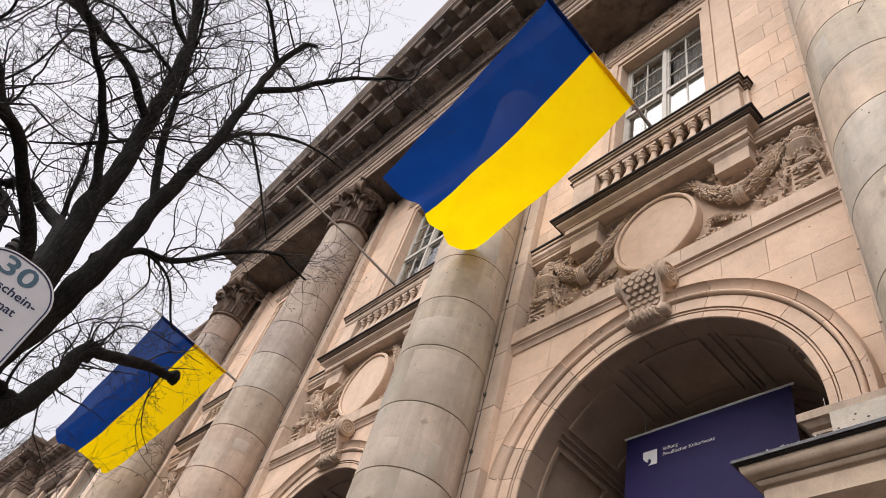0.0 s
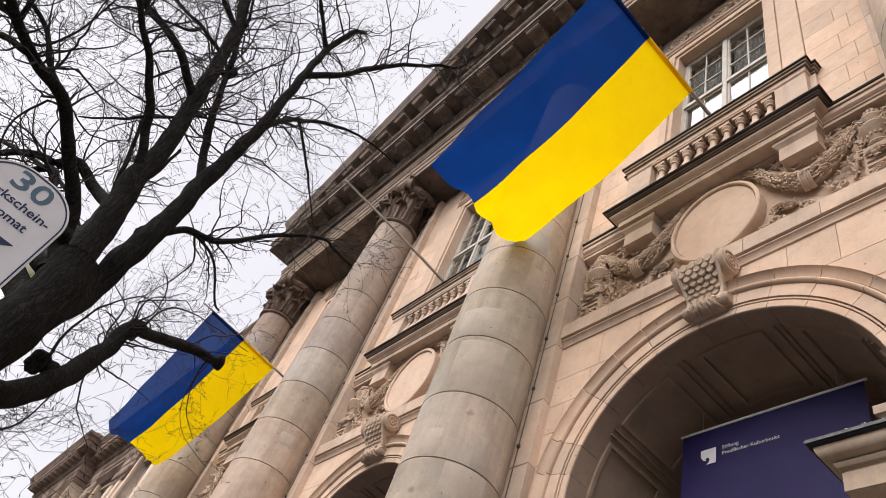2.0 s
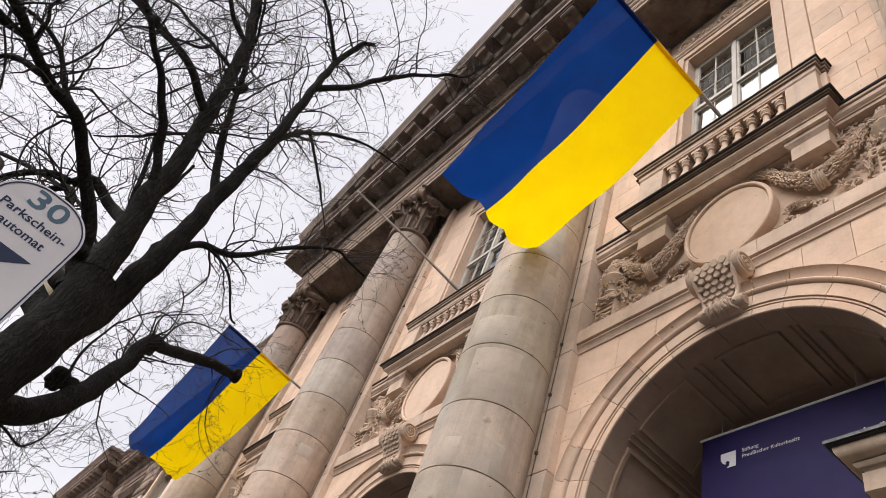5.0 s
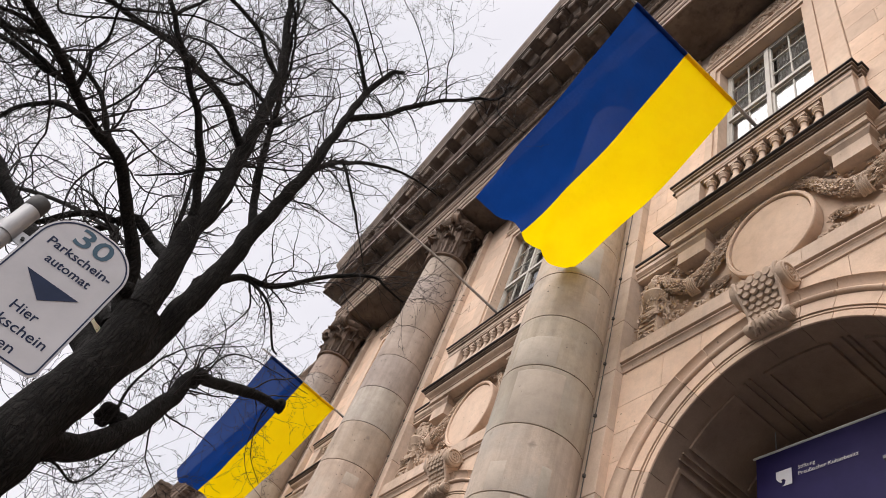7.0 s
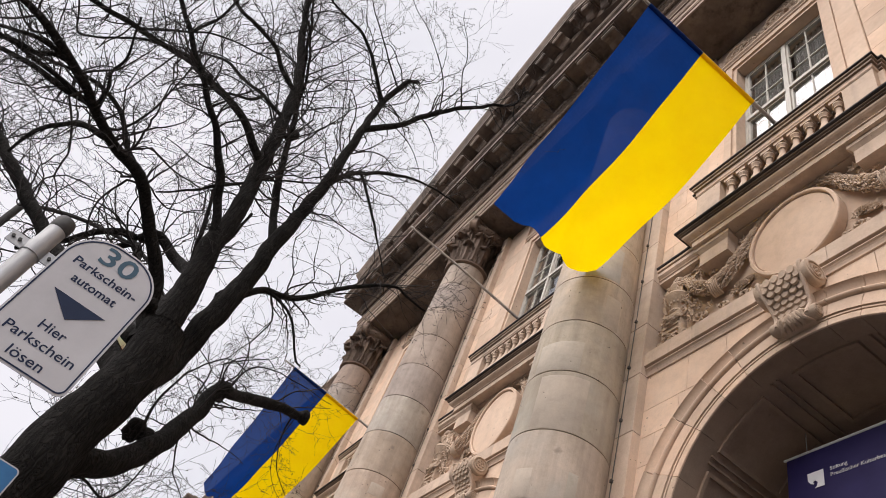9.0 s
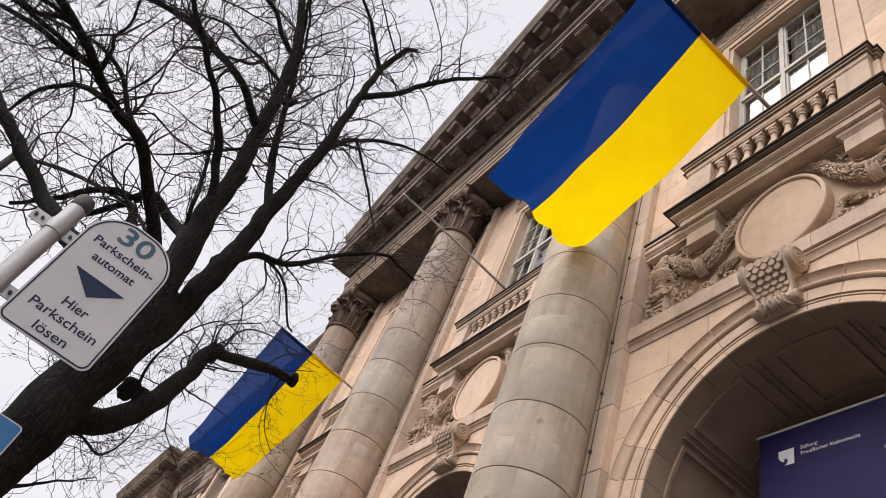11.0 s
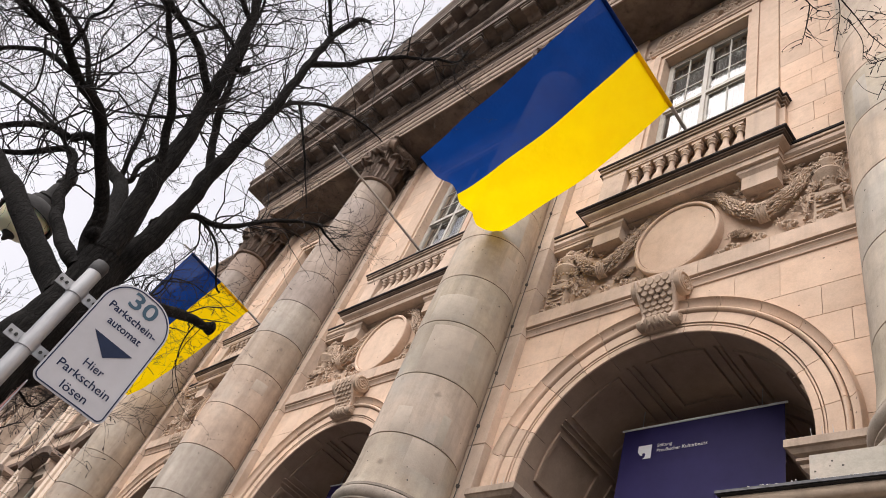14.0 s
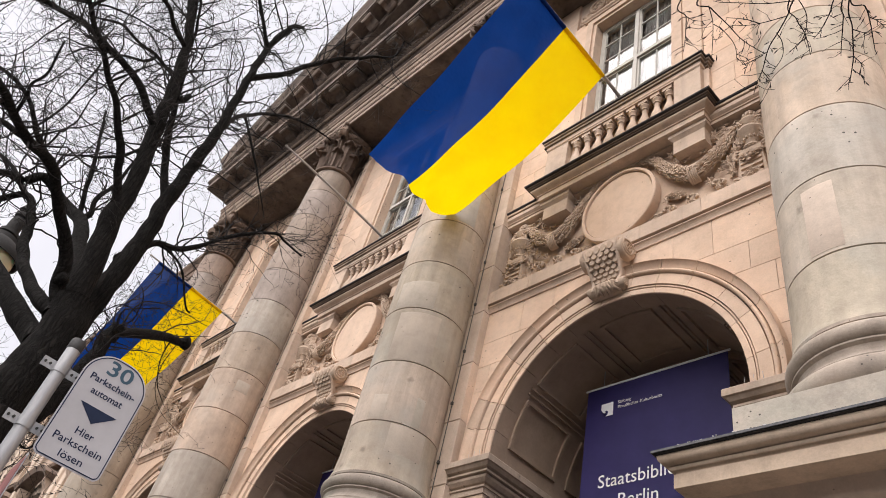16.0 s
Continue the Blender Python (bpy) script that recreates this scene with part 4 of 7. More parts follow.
        for a in range(-2, 3):
            tube(bm, [(s * 1.17 + 0.028 * a, y - 0.085 + 0.125 * -math.cos(q), 9.42 + 0.15 * math.sin(q)) for q in [radians(-100 + 20 * i) for i in range(11)]], [0.016] * 11, 6)
        part("binding", bm, CARVED, r, smooth=True)
        leafy([(s * 0.10, y - 0.06, 10.30), (s * 0.40, y - 0.07, 10.24), (s * 0.66, y - 0.06, 10.02)], "laurel_spray", 0.06, 240, 0.05)
        # curled ribbon ends
        for hx, hz, rr, turn in ((0.76, 9.00, 0.085, 15), (1.10, 9.03, 0.075, 55), (1.46, 9.08, 0.085, 20)):
            bm = bmesh.new()
            for lobe in (-1, 1):
                for strand in range(2):
                    steps = 18
                    run = [(rr * (1.0 - 0.20 * strand) * (1 - 0.70 * i / steps), radians(turn + 250 - 400 * i / steps)) for i in range(steps + 1)]
                    tube(bm, [(s * hx + lobe * (0.55 * rr + q * math.cos(g) * 0.8), y - 0.035 - 0.035 * i / steps - 0.012 * strand, hz - 0.018 * lobe + q * math.sin(g)) for i, (q, g) in enumerate(run)], [0.010 + 0.012 * math.sin(math.pi * (0.1 + 0.85 * i / steps)) for i in range(steps + 1)], 6)
            ball(bm, (s * hx, y - 0.06, hz + 0.5 * rr), (0.032, 0.035, 0.026), 8, 6)
            part("ribbon_curl", bm, CARVED, r, smooth=True, angle=60)
        # end ornament: a tiered urn on a draped block
        bm = bmesh.new()
        lathe(bm, [(0.024, 10.20), (0.080, 10.19), (0.104, 10.14), (0.072, 10.09), (0.064, 10.06), (0.128, 10.03), (0.140, 9.99), (0.120, 9.94), (0.096, 9.90), (0.100, 9.86), (0.168, 9.80), (0.188, 9.75), (0.160, 9.69), (0.112, 9.62), (0.080, 9.56), (0.072, 9.52), (0.120, 9.48), (0.136, 9.44), (0.096, 9.40)][::-1], s * 1.93, y - 0.02, 20)
        part("urn", bm, CARVED, r, smooth=True, angle=30)
        bm = bmesh.new()
        for zz, rr, n in ((10.12, 0.115, 12), (10.0, 0.155, 16), (9.77, 0.205, 20), (9.64, 0.14, 14), (9.45, 0.145, 16)):
            for i in range(n):
                q = math.tau * i / n
                ball(bm, (s * 1.93 + 0.76 * rr * math.cos(q), y - 0.02 + 0.76 * rr * math.sin(q), zz), (0.024, 0.024, 0.042), 6, 4)
        tagged(part("gadroon_band", bm, CARVED, r, smooth=True), kind="stuff")
        bm = bmesh.new()
        v = [bm.verts.new((s * 1.93 + sx * wx, yy, zz)) for zz, wx, yy0 in ((9.40, 0.14, y - 0.13), (8.78, 0.19, y - 0.10)) for sx, yy in ((-1, y), (1, y), (1, yy0), (-1, yy0))]
        for f in ((0, 1, 2, 3), (4, 7, 6, 5), (0, 4, 5, 1), (1, 5, 6, 2), (2, 6, 7, 3), (3, 7, 4, 0)):
            bm.faces.new([v[i] for i in f])
        part("end_block", bm, CARVED, r)
        for side in (-1, 1):
            for hz, rr, off in ((9.36, 0.085, 0.17), (8.88, 0.075, 0.23)):
                bm = bmesh.new()
                curl = [(rr * (1 - 0.78 * i / 26), 1.2 + i / 26 * 9.5) for i in range(27)]
                tube(bm, [(s * 1.93 + side * (off + q * math.cos(a)), y - 0.09, hz + q * math.sin(a)) for q, a in curl], [0.026 * (1 - 0.5 * i / 26) for i in range(27)], 7)
                part("side_scroll", bm, CARVED, r, smooth=True)
        for i in range(6):
            bm = bmesh.new()
            box(bm, s * 1.93 - 0.135, s * 1.93 + 0.135, y - 0.150 + 0.004 * i, y - 0.10, 8.84 + 0.095 * i, 8.875 + 0.095 * i)
            part("carved_band", bm, CARVED, r)
        leafy([(s * 1.66, y - 0.03, 10.1), (s * 1.70, y - 0.04, 9.6), (s * 1.62, y - 0.03, 9.1)], "leaf_tendril", 0.035, 40, 0.05)
        leafy([(s * 1.30, y - 0.02, 10.12), (s * 1.45, y - 0.03, 10.0), (s * 1.62, y - 0.03, 10.14)], "leaf_sprig", 0.05, 60, 0.05)
        leafy([(s * 0.70, y - 0.02, 9.30), (s * 0.86, y - 0.03, 9.22), (s * 0.98, y - 0.03, 9.20)], "leaf_sprig", 0.05, 50, 0.05)
        leafy([(s * 1.78, y - 0.10, 9.30), (s * 1.93, y - 0.15, 9.20), (s * 2.08, y - 0.10, 9.30)], "leaf_sprig", 0.05, 60, 0.045)
        leafy([(s * 1.80, y - 0.10, 8.84), (s * 1.93, y - 0.13, 8.90), (s * 2.06, y - 0.10, 8.84)], "leaf_sprig", 0.045, 50, 0.045)
        leafy([(s * 1.74, y - 0.03, 10.16), (s * 1.84, y - 0.09, 9.9), (s * 1.78, y - 0.06, 9.62)], "leaf_sprig", 0.045, 60, 0.045)
        leafy([(s * 2.10, y - 0.03, 10.16), (s * 2.06, y - 0.09, 9.85), (s * 2.12, y - 0.05, 9.55)], "leaf_sprig", 0.045, 60, 0.045)
        leafy([(s * 0.30, y - 0.02, 8.86), (s * 0.52, y - 0.04, 8.95), (s * 0.66, y - 0.03, 9.06)], "leaf_sprig", 0.035, 30, 0.05)
    return r


def balcony():
    b = thing("balcony", "shallow sandstone balcony with turned balusters on two block brackets", "balcony", "window balconies")
    bm = bmesh.new()
    path = [(-1.45, WALL_Y + 0.1), (-1.45, -0.12), (1.45, -0.12), (1.45, WALL_Y + 0.1)]
    sweep(bm, [(-0.12, 10.26), (0.0, 10.26), (0.0, 10.36), (0.02, 10.365), (0.02, 10.385), (0.045, 10.40), (0.075, 10.415), (0.10, 10.435), (0.11, 10.455), (-0.12, 10.455)], path)
    box(bm, -1.44, 1.44, -0.11, 0.2, 10.255, 10.45)
    part("slab", bm, MOULD, b)
    bm = bmesh.new()
    sweep(bm, [(-0.12, 10.457), (0.105, 10.457), (0.105, 10.470), (0.08, 10.473), (0.08, 10.482), (0.128, 10.485), (0.128, 10.496), (0.10, 10.499), (0.10, 10.507), (0.15, 10.511), (0.155, 10.523), (-0.12, 10.524)], path)
    part("slab_edge", bm, SOOTY, b, "sooty cornice edge")
    bm = bmesh.new()
    sweep(bm, [(-0.12, 10.527), (0.165, 10.527), (0.185, 10.540), (0.185, 10.568), (0.16, 10.575), (-0.12, 10.58)], path)
    part("slab_crust", bm, CRUST_AND_SHADOW, b, "black weathered cornice top")
    for s in (-1, 1):
        bm = bmesh.new()
        c = s * 1.155
        box(bm, c - 0.235, c + 0.235, -0.02, 0.21, 9.88, 10.14)
        sweep(bm, [(-0.1, 10.135), (0.0, 10.135), (0.012, 10.15), (0.03, 10.17), (0.05, 10.19), (0.05, 10.255), (-0.1, 10.255)], [(c - 0.235, 0.2), (c - 0.235, -0.02), (c + 0.235, -0.02), (c + 0.235, 0.2)])
        part("bracket", bm, MOULD, b)
        bm = bmesh.new()
        x0, x1 = sorted((s * 0.99, s * 1.42))
        box(bm, x0, x1, -0.12, 0.06, 10.55, 11.50)
        part("balustrade_pedestal", bm, MOULD, b)
        bm = bmesh.new()
        x0, x1 = sorted((s * 1.30, s * 1.50))
        box(bm, x0, x1, -0.02, WALL_Y + 0.02, 10.55, 11.50)
        part("return_pier", bm, MOULD, b)
    bm = bmesh.new()
    sweep(bm, [(-0.16, 11.48), (0.0, 11.48), (0.0, 11.50), (0.015, 11.52), (0.02, 11.56), (-0.16, 11.56)], [(-1.42, 0.0), (-1.42, -0.12), (1.42, -0.12), (1.42, 0.0)])
    part("rail_bed", bm, MOULD, b)
    rail_path = [(-1.47, WALL_Y), (-1.47, 0.0), (-1.42, 0.0), (-1.42, -0.12), (1.42, -0.12), (1.42, 0.0), (1.47, 0.0), (1.47, WALL_Y)]
    bm = bmesh.new()
    sweep(bm, [(-0.2, 11.562), (0.02, 11.562), (0.022, 11.59), (0.01, 11.593), (0.01, 11.603), (0.045, 11.61), (0.05, 11.645), (0.03, 11.648), (0.03, 11.658), (0.07, 11.667), (0.07, 11.70), (-0.2, 11.70)], rail_path)
    part("rail", bm, DARK_MOULD, b, "sooty hand rail")
    bm = bmesh.new()
    sweep(bm, [(-0.2, 11.702), (0.078, 11.702), (0.092, 11.712), (0.092, 11.738), (0.07, 11.745), (-0.2, 11.75)], rail_path)
    part("rail_crust", bm, CRUST_AND_SHADOW, b, "black weathered rail top")
    bm = bmesh.new()
    box(bm, -0.985, 0.985, -0.10, 0.05, 10.55, 10.64)
    part("baluster_sill", bm, MOULD, b)
    first = None
    for k in range(9):
        x = -0.86 + 1.72 * k / 8
        if first is None:
            bm = bmesh.new()
            box(bm, -0.08, 0.08, -0.08, 0.08, 0.0, 0.07)
            lathe(bm, [(0.06, 0.07), (0.068, 0.085), (0.06, 0.10), (0.07, 0.12), (0.092, 0.18), (0.10, 0.25), (0.096, 0.33), (0.076, 0.42), (0.052, 0.50), (0.042, 0.56), (0.04, 0.62), (0.044, 0.64), (0.062, 0.65), (0.062, 0.67), (0.046, 0.68), (0.05, 0.70), (0.075, 0.73), (0.075, 0.765)], 0, 0, 20)
            box(bm, -0.078, 0.078, -0.078, 0.078, 0.765, 0.84)
            first = part("baluster", bm, MOULD, b, smooth=True)
            o = first
        else:
            o = new("baluster", first.data)
            o.parent = b
        o.location = (x, -0.02, 10.64)
    return b


def upper_wall(bay):
    """Ashlar beside the tall window, with its moulded surround, lintel and carved panel."""
    edge = BAY / 2 - PIL_HALF
    for s in (-1, 1):
        for i, (a, b) in enumerate(courses(10.52, ENT_Z, 0.465)):
            cut = (1.40, 1.85, edge) if i % 2 else (1.40, 2.02, edge)
            for p, q in zip(cut, cut[1:]):
                x0, x1 = sorted((s * (p + 0.0022), s * (q - 0.0022)))
                bm = bmesh.new()
                chamfer_box(bm, x0, x1, WALL_Y, 0.4, a + 0.0025, b - 0.0025, 0.003)
                part("stone_block", bm, WALL, bay)
        bm = bmesh.new()
        x0, x1 = sorted((s * 1.06, s * 1.395))
        chamfer_box(bm, x0, x1, WALL_Y - 0.03, 0.4, 10.52, 15.70, 0.01)
        part("lesene", bm, WALL, bay)
    bm = bmesh.new()
    chamfer_box(bm, -0.84, 0.84, 0.11, 0.24, 10.5, 11.53)
    part("window_apron", bm, WALL, bay)
    # surround
    bm = bmesh.new()
    for s in (-1, 1):
        x0, x1 = sorted((s * 0.92, s * 1.058))
        box(bm, x0, x1, WALL_Y - 0.055, 0.42, 10.52, 15.46)
        x0, x1 = sorted((s * 0.845, s * 0.92))
        box(bm, x0, x1, WALL_Y - 0.015, 0.42, 10.52, 15.38)
    box(bm, -1.058, 1.058, WALL_Y - 0.055, 0.42, 15.462, 15.62)
    box(bm, -0.92, 0.92, WALL_Y - 0.015, 0.42, 15.38, 15.46)
    part("window_surround", bm, WALL, bay)
    bm = bmesh.new()
    sweep(bm, [(-0.1, 15.622), (0.02, 15.622), (0.03, 15.65), (0.06, 15.67), (0.07, 15.70), (-0.1, 15.705)], [(-1.10, WALL_Y + 0.02), (-1.10, WALL_Y - 0.06), (1.10, WALL_Y - 0.06), (1.10, WALL_Y + 0.02)])
    part("lintel_moulding", bm, MOULD, bay)
    bm = bmesh.new()
    box(bm, -1.395, 1.395, WALL_Y + 0.06, 0.4, 15.71, ENT_Z)
    part("carved_panel_ground", bm, MOULD, bay)
    bm = bmesh.new()
    rng = random.Random(21)
    for i in range(330):
        x = rng.uniform(-1.32, 1.32)
        zc = 16.22 + 0.20 * math.sin(x * 6.0)
        z = zc + rng.gauss(0, 0.13)
        z = min(max(z, 15.78), 16.72)
        ball(bm, (x, WALL_Y + 0.05, z), (rng.uniform(0.03, 0.09), rng.uniform(0.03, 0.07), rng.uniform(0.02, 0.06)), 7, 5)
    for x0 in (-0.9, 0.0, 0.9):
        pts = [(x0 + 0.26 * (1 - 0.8 * k / 30) * math.cos(k / 30 * 11), WALL_Y + 0.01, 16.25 + 0.26 * (1 - 0.8 * k / 30) * math.sin(k / 30 * 11)) for k in range(31)]
        tube(bm, pts, [0.045 * (1 - 0.4 * k / 30) for k in range(31)], 6)
    part("scroll_carving", bm, CARVED, bay, smooth=True, angle=60)


def tall_window():
    """White casement with a mullion, a transom and glazing bars."""
    w = thing("window", "tall white-painted casement window with glazing bars reflecting pale sky", "window", "portico windows", "structure")
    y0, y1 = 0.25, 0.33
    X, Z0, Z1, ZT = 0.84, 10.9, 15.38, 13.58
    bm = bmesh.new()
    for s in (-1, 1):
        a, b = sorted((s * (X - 0.055), s * X))
        box(bm, a, b, y0, y1, Z0, Z1)
    box(bm, -X + 0.055, X - 0.055, y0, y1, Z1 - 0.08, Z1)
    box(bm, -X + 0.055, X - 0.055, y0, y1, Z0, Z0 + 0.08)
    part("window_frame", bm, PAINT, w)
    bm = bmesh.new()
    box(bm, -0.035, 0.035, y0 - 0.02, y1, Z0 + 0.08, Z1 - 0.08)
    part("mullion", bm, PAINT, w)
    for s in (-1, 1):
        bm = bmesh.new()
        a, b = sorted((s * 0.035, s * (X - 0.055)))
        box(bm, a, b, y0 - 0.03, y1, ZT - 0.045, ZT + 0.045)
        part("transom", bm, PAINT, w)
        for z0, z1, rows in ((ZT + 0.045, Z1 - 0.08, 3), (Z0 + 0.08, ZT - 0.045, 3)):
            sash = bmesh.new()
            f = 0.036
            box(sash, a, a + f, y0 + 0.01, y1 - 0.01, z0, z1)
            box(sash, b - f, b, y0 + 0.01, y1 - 0.01, z0, z1)
            box(sash, a + f, b - f, y0 + 0.01, y1 - 0.01, z0, z0 + f)
            box(sash, a + f, b - f, y0 + 0.01, y1 - 0.01, z1 - f, z1)
            sash_ob = part("casement", sash, PAINT, w)
            bars = bmesh.new()
            m = 0.5 * (a + b)
            box(bars, m - 0.010, m + 0.010, y0 + 0.02, y1 - 0.02, z0 + f, z1 - f)
            for k in range(1, rows):
                z = z0 + (z1 - z0) * k / rows
                for p, q in ((a + f, m - 0.010), (m + 0.010, b - f)):
                    box(bars, p, q, y0 + 0.02, y1 - 0.02, z - 0.012, z + 0.012)
            part("glazing_bars", bars, PAINT, sash_ob)
            for c in range(2):
                for k in range(rows):
                    pa, pb = (a + f, m - 0.010) if c == 0 else (m + 0.010, b - f)
                    za, zb = z0 + (z1 - z0) * k / rows + 0.012, z0 + (z1 - z0) * (k + 1) / rows - 0.012
                    bm = bmesh.new()
                    box(bm, pa - 0.004, pb + 0.004, y0 + 0.036, y0 + 0.042, max(za, z0 + f) - 0.004, min(zb, z1 - f) + 0.004)
                    part("pane", bm, GLASS, sash_ob).visible_shadow = False
    # White sheet added behind the lower panes in place of their sky reflection.
    bm = bmesh.new()
    box(bm, -X + 0.08, X - 0.08, 0.345, 0.355, Z0, ZT - 0.75)
    part("blind", bm, REFLECTION_SHEET, w, "white sheet standing in for sky reflection")
    for s in (-1, 1):
        bm = bmesh.new()
        rows = [[bm.verts.new((s * (0.06 + 0.72 * i / 40), 0.42 + 0.03 * math.sin(i * 1.3), z)) for i in range(41)] for z in (Z0, Z1)]
        for i in range(40):
            bm.faces.new((rows[0][i], rows[0][i + 1], rows[1][i + 1], rows[1][i]))
        part("curtain", bm, CURTAIN, w, "grey net curtain")
    bm = bmesh.new()
    box(bm, -X + 0.004, X - 0.004, 0.09, 0.249, 11.535, 11.58)
    part("window_sill", bm, MOULD, w)
    return w


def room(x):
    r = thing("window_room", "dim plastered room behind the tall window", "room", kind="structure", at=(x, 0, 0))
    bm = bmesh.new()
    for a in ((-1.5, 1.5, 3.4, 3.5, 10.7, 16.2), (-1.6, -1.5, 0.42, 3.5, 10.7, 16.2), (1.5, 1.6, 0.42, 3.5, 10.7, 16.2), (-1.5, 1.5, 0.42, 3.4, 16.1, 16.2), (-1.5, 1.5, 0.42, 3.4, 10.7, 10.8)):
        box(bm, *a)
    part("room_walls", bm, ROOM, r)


for i, cx in enumerate(CENTRES):
    bay = thing(f"wall_front_{i + 1}", "pinkish-beige ashlar sandstone front wall with a moulded arch", "wall", "portico bays", "structure", at=(cx, 0, 0))
    arch_ring(bay)
    vault(bay)
    strings(bay)
    upper_wall(bay)
    for s in (-1, 1):
        spandrel(bay, s)
        impost(bay, s)
    room(cx)
    # closing masonry between the passage and the upper room
    bm = bmesh.new()
    box(bm, -3, 3, 0.46, 3.4, 8.45, 10.69)
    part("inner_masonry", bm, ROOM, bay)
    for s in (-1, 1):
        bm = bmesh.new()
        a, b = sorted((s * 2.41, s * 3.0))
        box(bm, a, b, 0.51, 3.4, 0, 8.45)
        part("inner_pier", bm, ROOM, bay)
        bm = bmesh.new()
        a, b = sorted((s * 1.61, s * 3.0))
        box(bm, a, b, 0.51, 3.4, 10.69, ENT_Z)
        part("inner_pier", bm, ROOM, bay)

first = {"k": keystone(), "r": relief(), "b": balcony(), "w": tall_window()}
for cx in CENTRES[1:]:
    for ob in first.values():
        copy_thing(ob, pose(cx, 0, 0))

for x in AXES_X:
    pilaster(x)
    pedestal(x)
for x in AXES_X:
    column(x)
for cx in CENTRES:
    conductor(cx - 2.45)


# ---- entablature and pediment ----
ENT_L, ENT_R = -15.62, 3.62
ENT_PATH = [(ENT_L, 1.2), (ENT_L, -1.0), (ENT_R, -1.0), (ENT_R, 1.2)]
entablature = thing("entablature", "sooty sandstone entablature with dentils and modillioned cornice over the columns", "entablature", kind="structure")
bm = bmesh.new()
sweep(bm, [(-0.9, 16.85), (0.0, 16.85), (0.0, 17.0), (0.02, 17.004), (0.02, 17.03), (0.0, 17.034), (0.0, 17.045), (0.03, 17.05), (0.03, 17.22), (0.05, 17.224), (0.05, 17.25), (0.03, 17.254), (0.03, 17.265), (0.06, 17.27), (0.06, 17.44), (0.09, 17.446), (0.09, 17.48), (0.06, 17.484), (0.06, 17.50), (0.09, 17.52), (0.13, 17.57), (0.13, 17.61), (-0.9, 17.62)], ENT_PATH)
part("architrave", bm, BANDED, entablature)
for out, z0, z1 in ((0.023, 17.003, 17.031), (0.053, 17.223, 17.251), (0.093, 17.445, 17.481), (0.133, 17.585, 17.615)):
    bm = bmesh.new()
    sweep(bm, [(-0.3, z0), (out, z0), (out, z1), (-0.3, z1)], ENT_PATH)
    part("fillet", bm, FILLET, entablature, "paler fillet")
bm = bmesh.new()
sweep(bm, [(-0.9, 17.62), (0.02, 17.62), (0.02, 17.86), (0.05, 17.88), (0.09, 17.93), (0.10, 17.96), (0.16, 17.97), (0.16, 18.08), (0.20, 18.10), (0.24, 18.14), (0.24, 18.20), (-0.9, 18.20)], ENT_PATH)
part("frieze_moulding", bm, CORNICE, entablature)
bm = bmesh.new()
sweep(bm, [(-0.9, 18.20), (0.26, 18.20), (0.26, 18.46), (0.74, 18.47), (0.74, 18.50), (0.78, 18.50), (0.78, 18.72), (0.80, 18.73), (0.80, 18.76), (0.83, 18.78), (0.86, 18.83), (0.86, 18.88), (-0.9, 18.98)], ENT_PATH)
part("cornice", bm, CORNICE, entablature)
# Dark sheet over the underside: soot, with its shade put into the colour.
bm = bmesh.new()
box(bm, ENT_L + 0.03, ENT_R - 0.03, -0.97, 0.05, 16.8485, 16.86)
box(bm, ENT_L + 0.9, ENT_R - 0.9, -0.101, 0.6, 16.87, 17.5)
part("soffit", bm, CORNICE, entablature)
# egg band, rope band and modillions
def beads(bm, xs, y, z, r, tilt=0.0):
    """A row of beads or leaning rope strands along the front."""
    for x in xs:
        first = len(bm.verts)
        ball(bm, (0, 0, 0), r, 7, 5)
        bm.verts.ensure_lookup_table()
        turn = Matrix.Translation((x, y, z)) @ Matrix.Rotation(radians(tilt), 4, "Y")
        for v in bm.verts[first:]:
            v.co = turn @ v.co


ROPE_X = [ENT_L + 0.06 + 0.125 * k for k in range(int((ENT_R - ENT_L) / 0.125))]
bm = bmesh.new()
beads(bm, ROPE_X, -1.150, 18.03, (0.040, 0.055, 0.088), 38)
tagged(part("rope_band", bm, DARK_MOULD, entablature, smooth=True), kind="stuff")
bm = bmesh.new()
beads(bm, [x + 0.06 for x in ROPE_X], -1.245, 18.17, (0.045, 0.045, 0.035))
tagged(part("egg_band", bm, CORNICE, entablature, smooth=True), kind="stuff")


def modillion_mesh():
    """A bracket with a curled front, a hollow belly and a plain cap."""
    bm = bmesh.new()
    box(bm, -0.23, 0.23, -0.475, 0.0, -0.045, 0.0)
    curve = [(-0.44, -0.045), (-0.452, -0.09), (-0.44, -0.135), (-0.40, -0.165), (-0.35, -0.165), (-0.30, -0.145), (-0.25, -0.135), (-0.19, -0.15), (-0.14, -0.185), (-0.09, -0.225), (-0.04, -0.24), (0.0, -0.24), (0.0, -0.045)]
    a = [bm.verts.new((-0.19, y, z)) for y, z in curve]
    b = [bm.verts.new((0.19, y, z)) for y, z in curve]
    bm.faces.new(a)
    bm.faces.new(b[::-1])
    for i in range(len(curve)):
        j = (i + 1) % len(curve)
        bm.faces.new((a[i], a[j], b[j], b[i]))
    for side in (-1, 1):
        tube(bm, [(side * 0.185, -0.385, -0.105), (side * 0.205, -0.385, -0.105)], [0.05, 0.035], 10)
    return bm


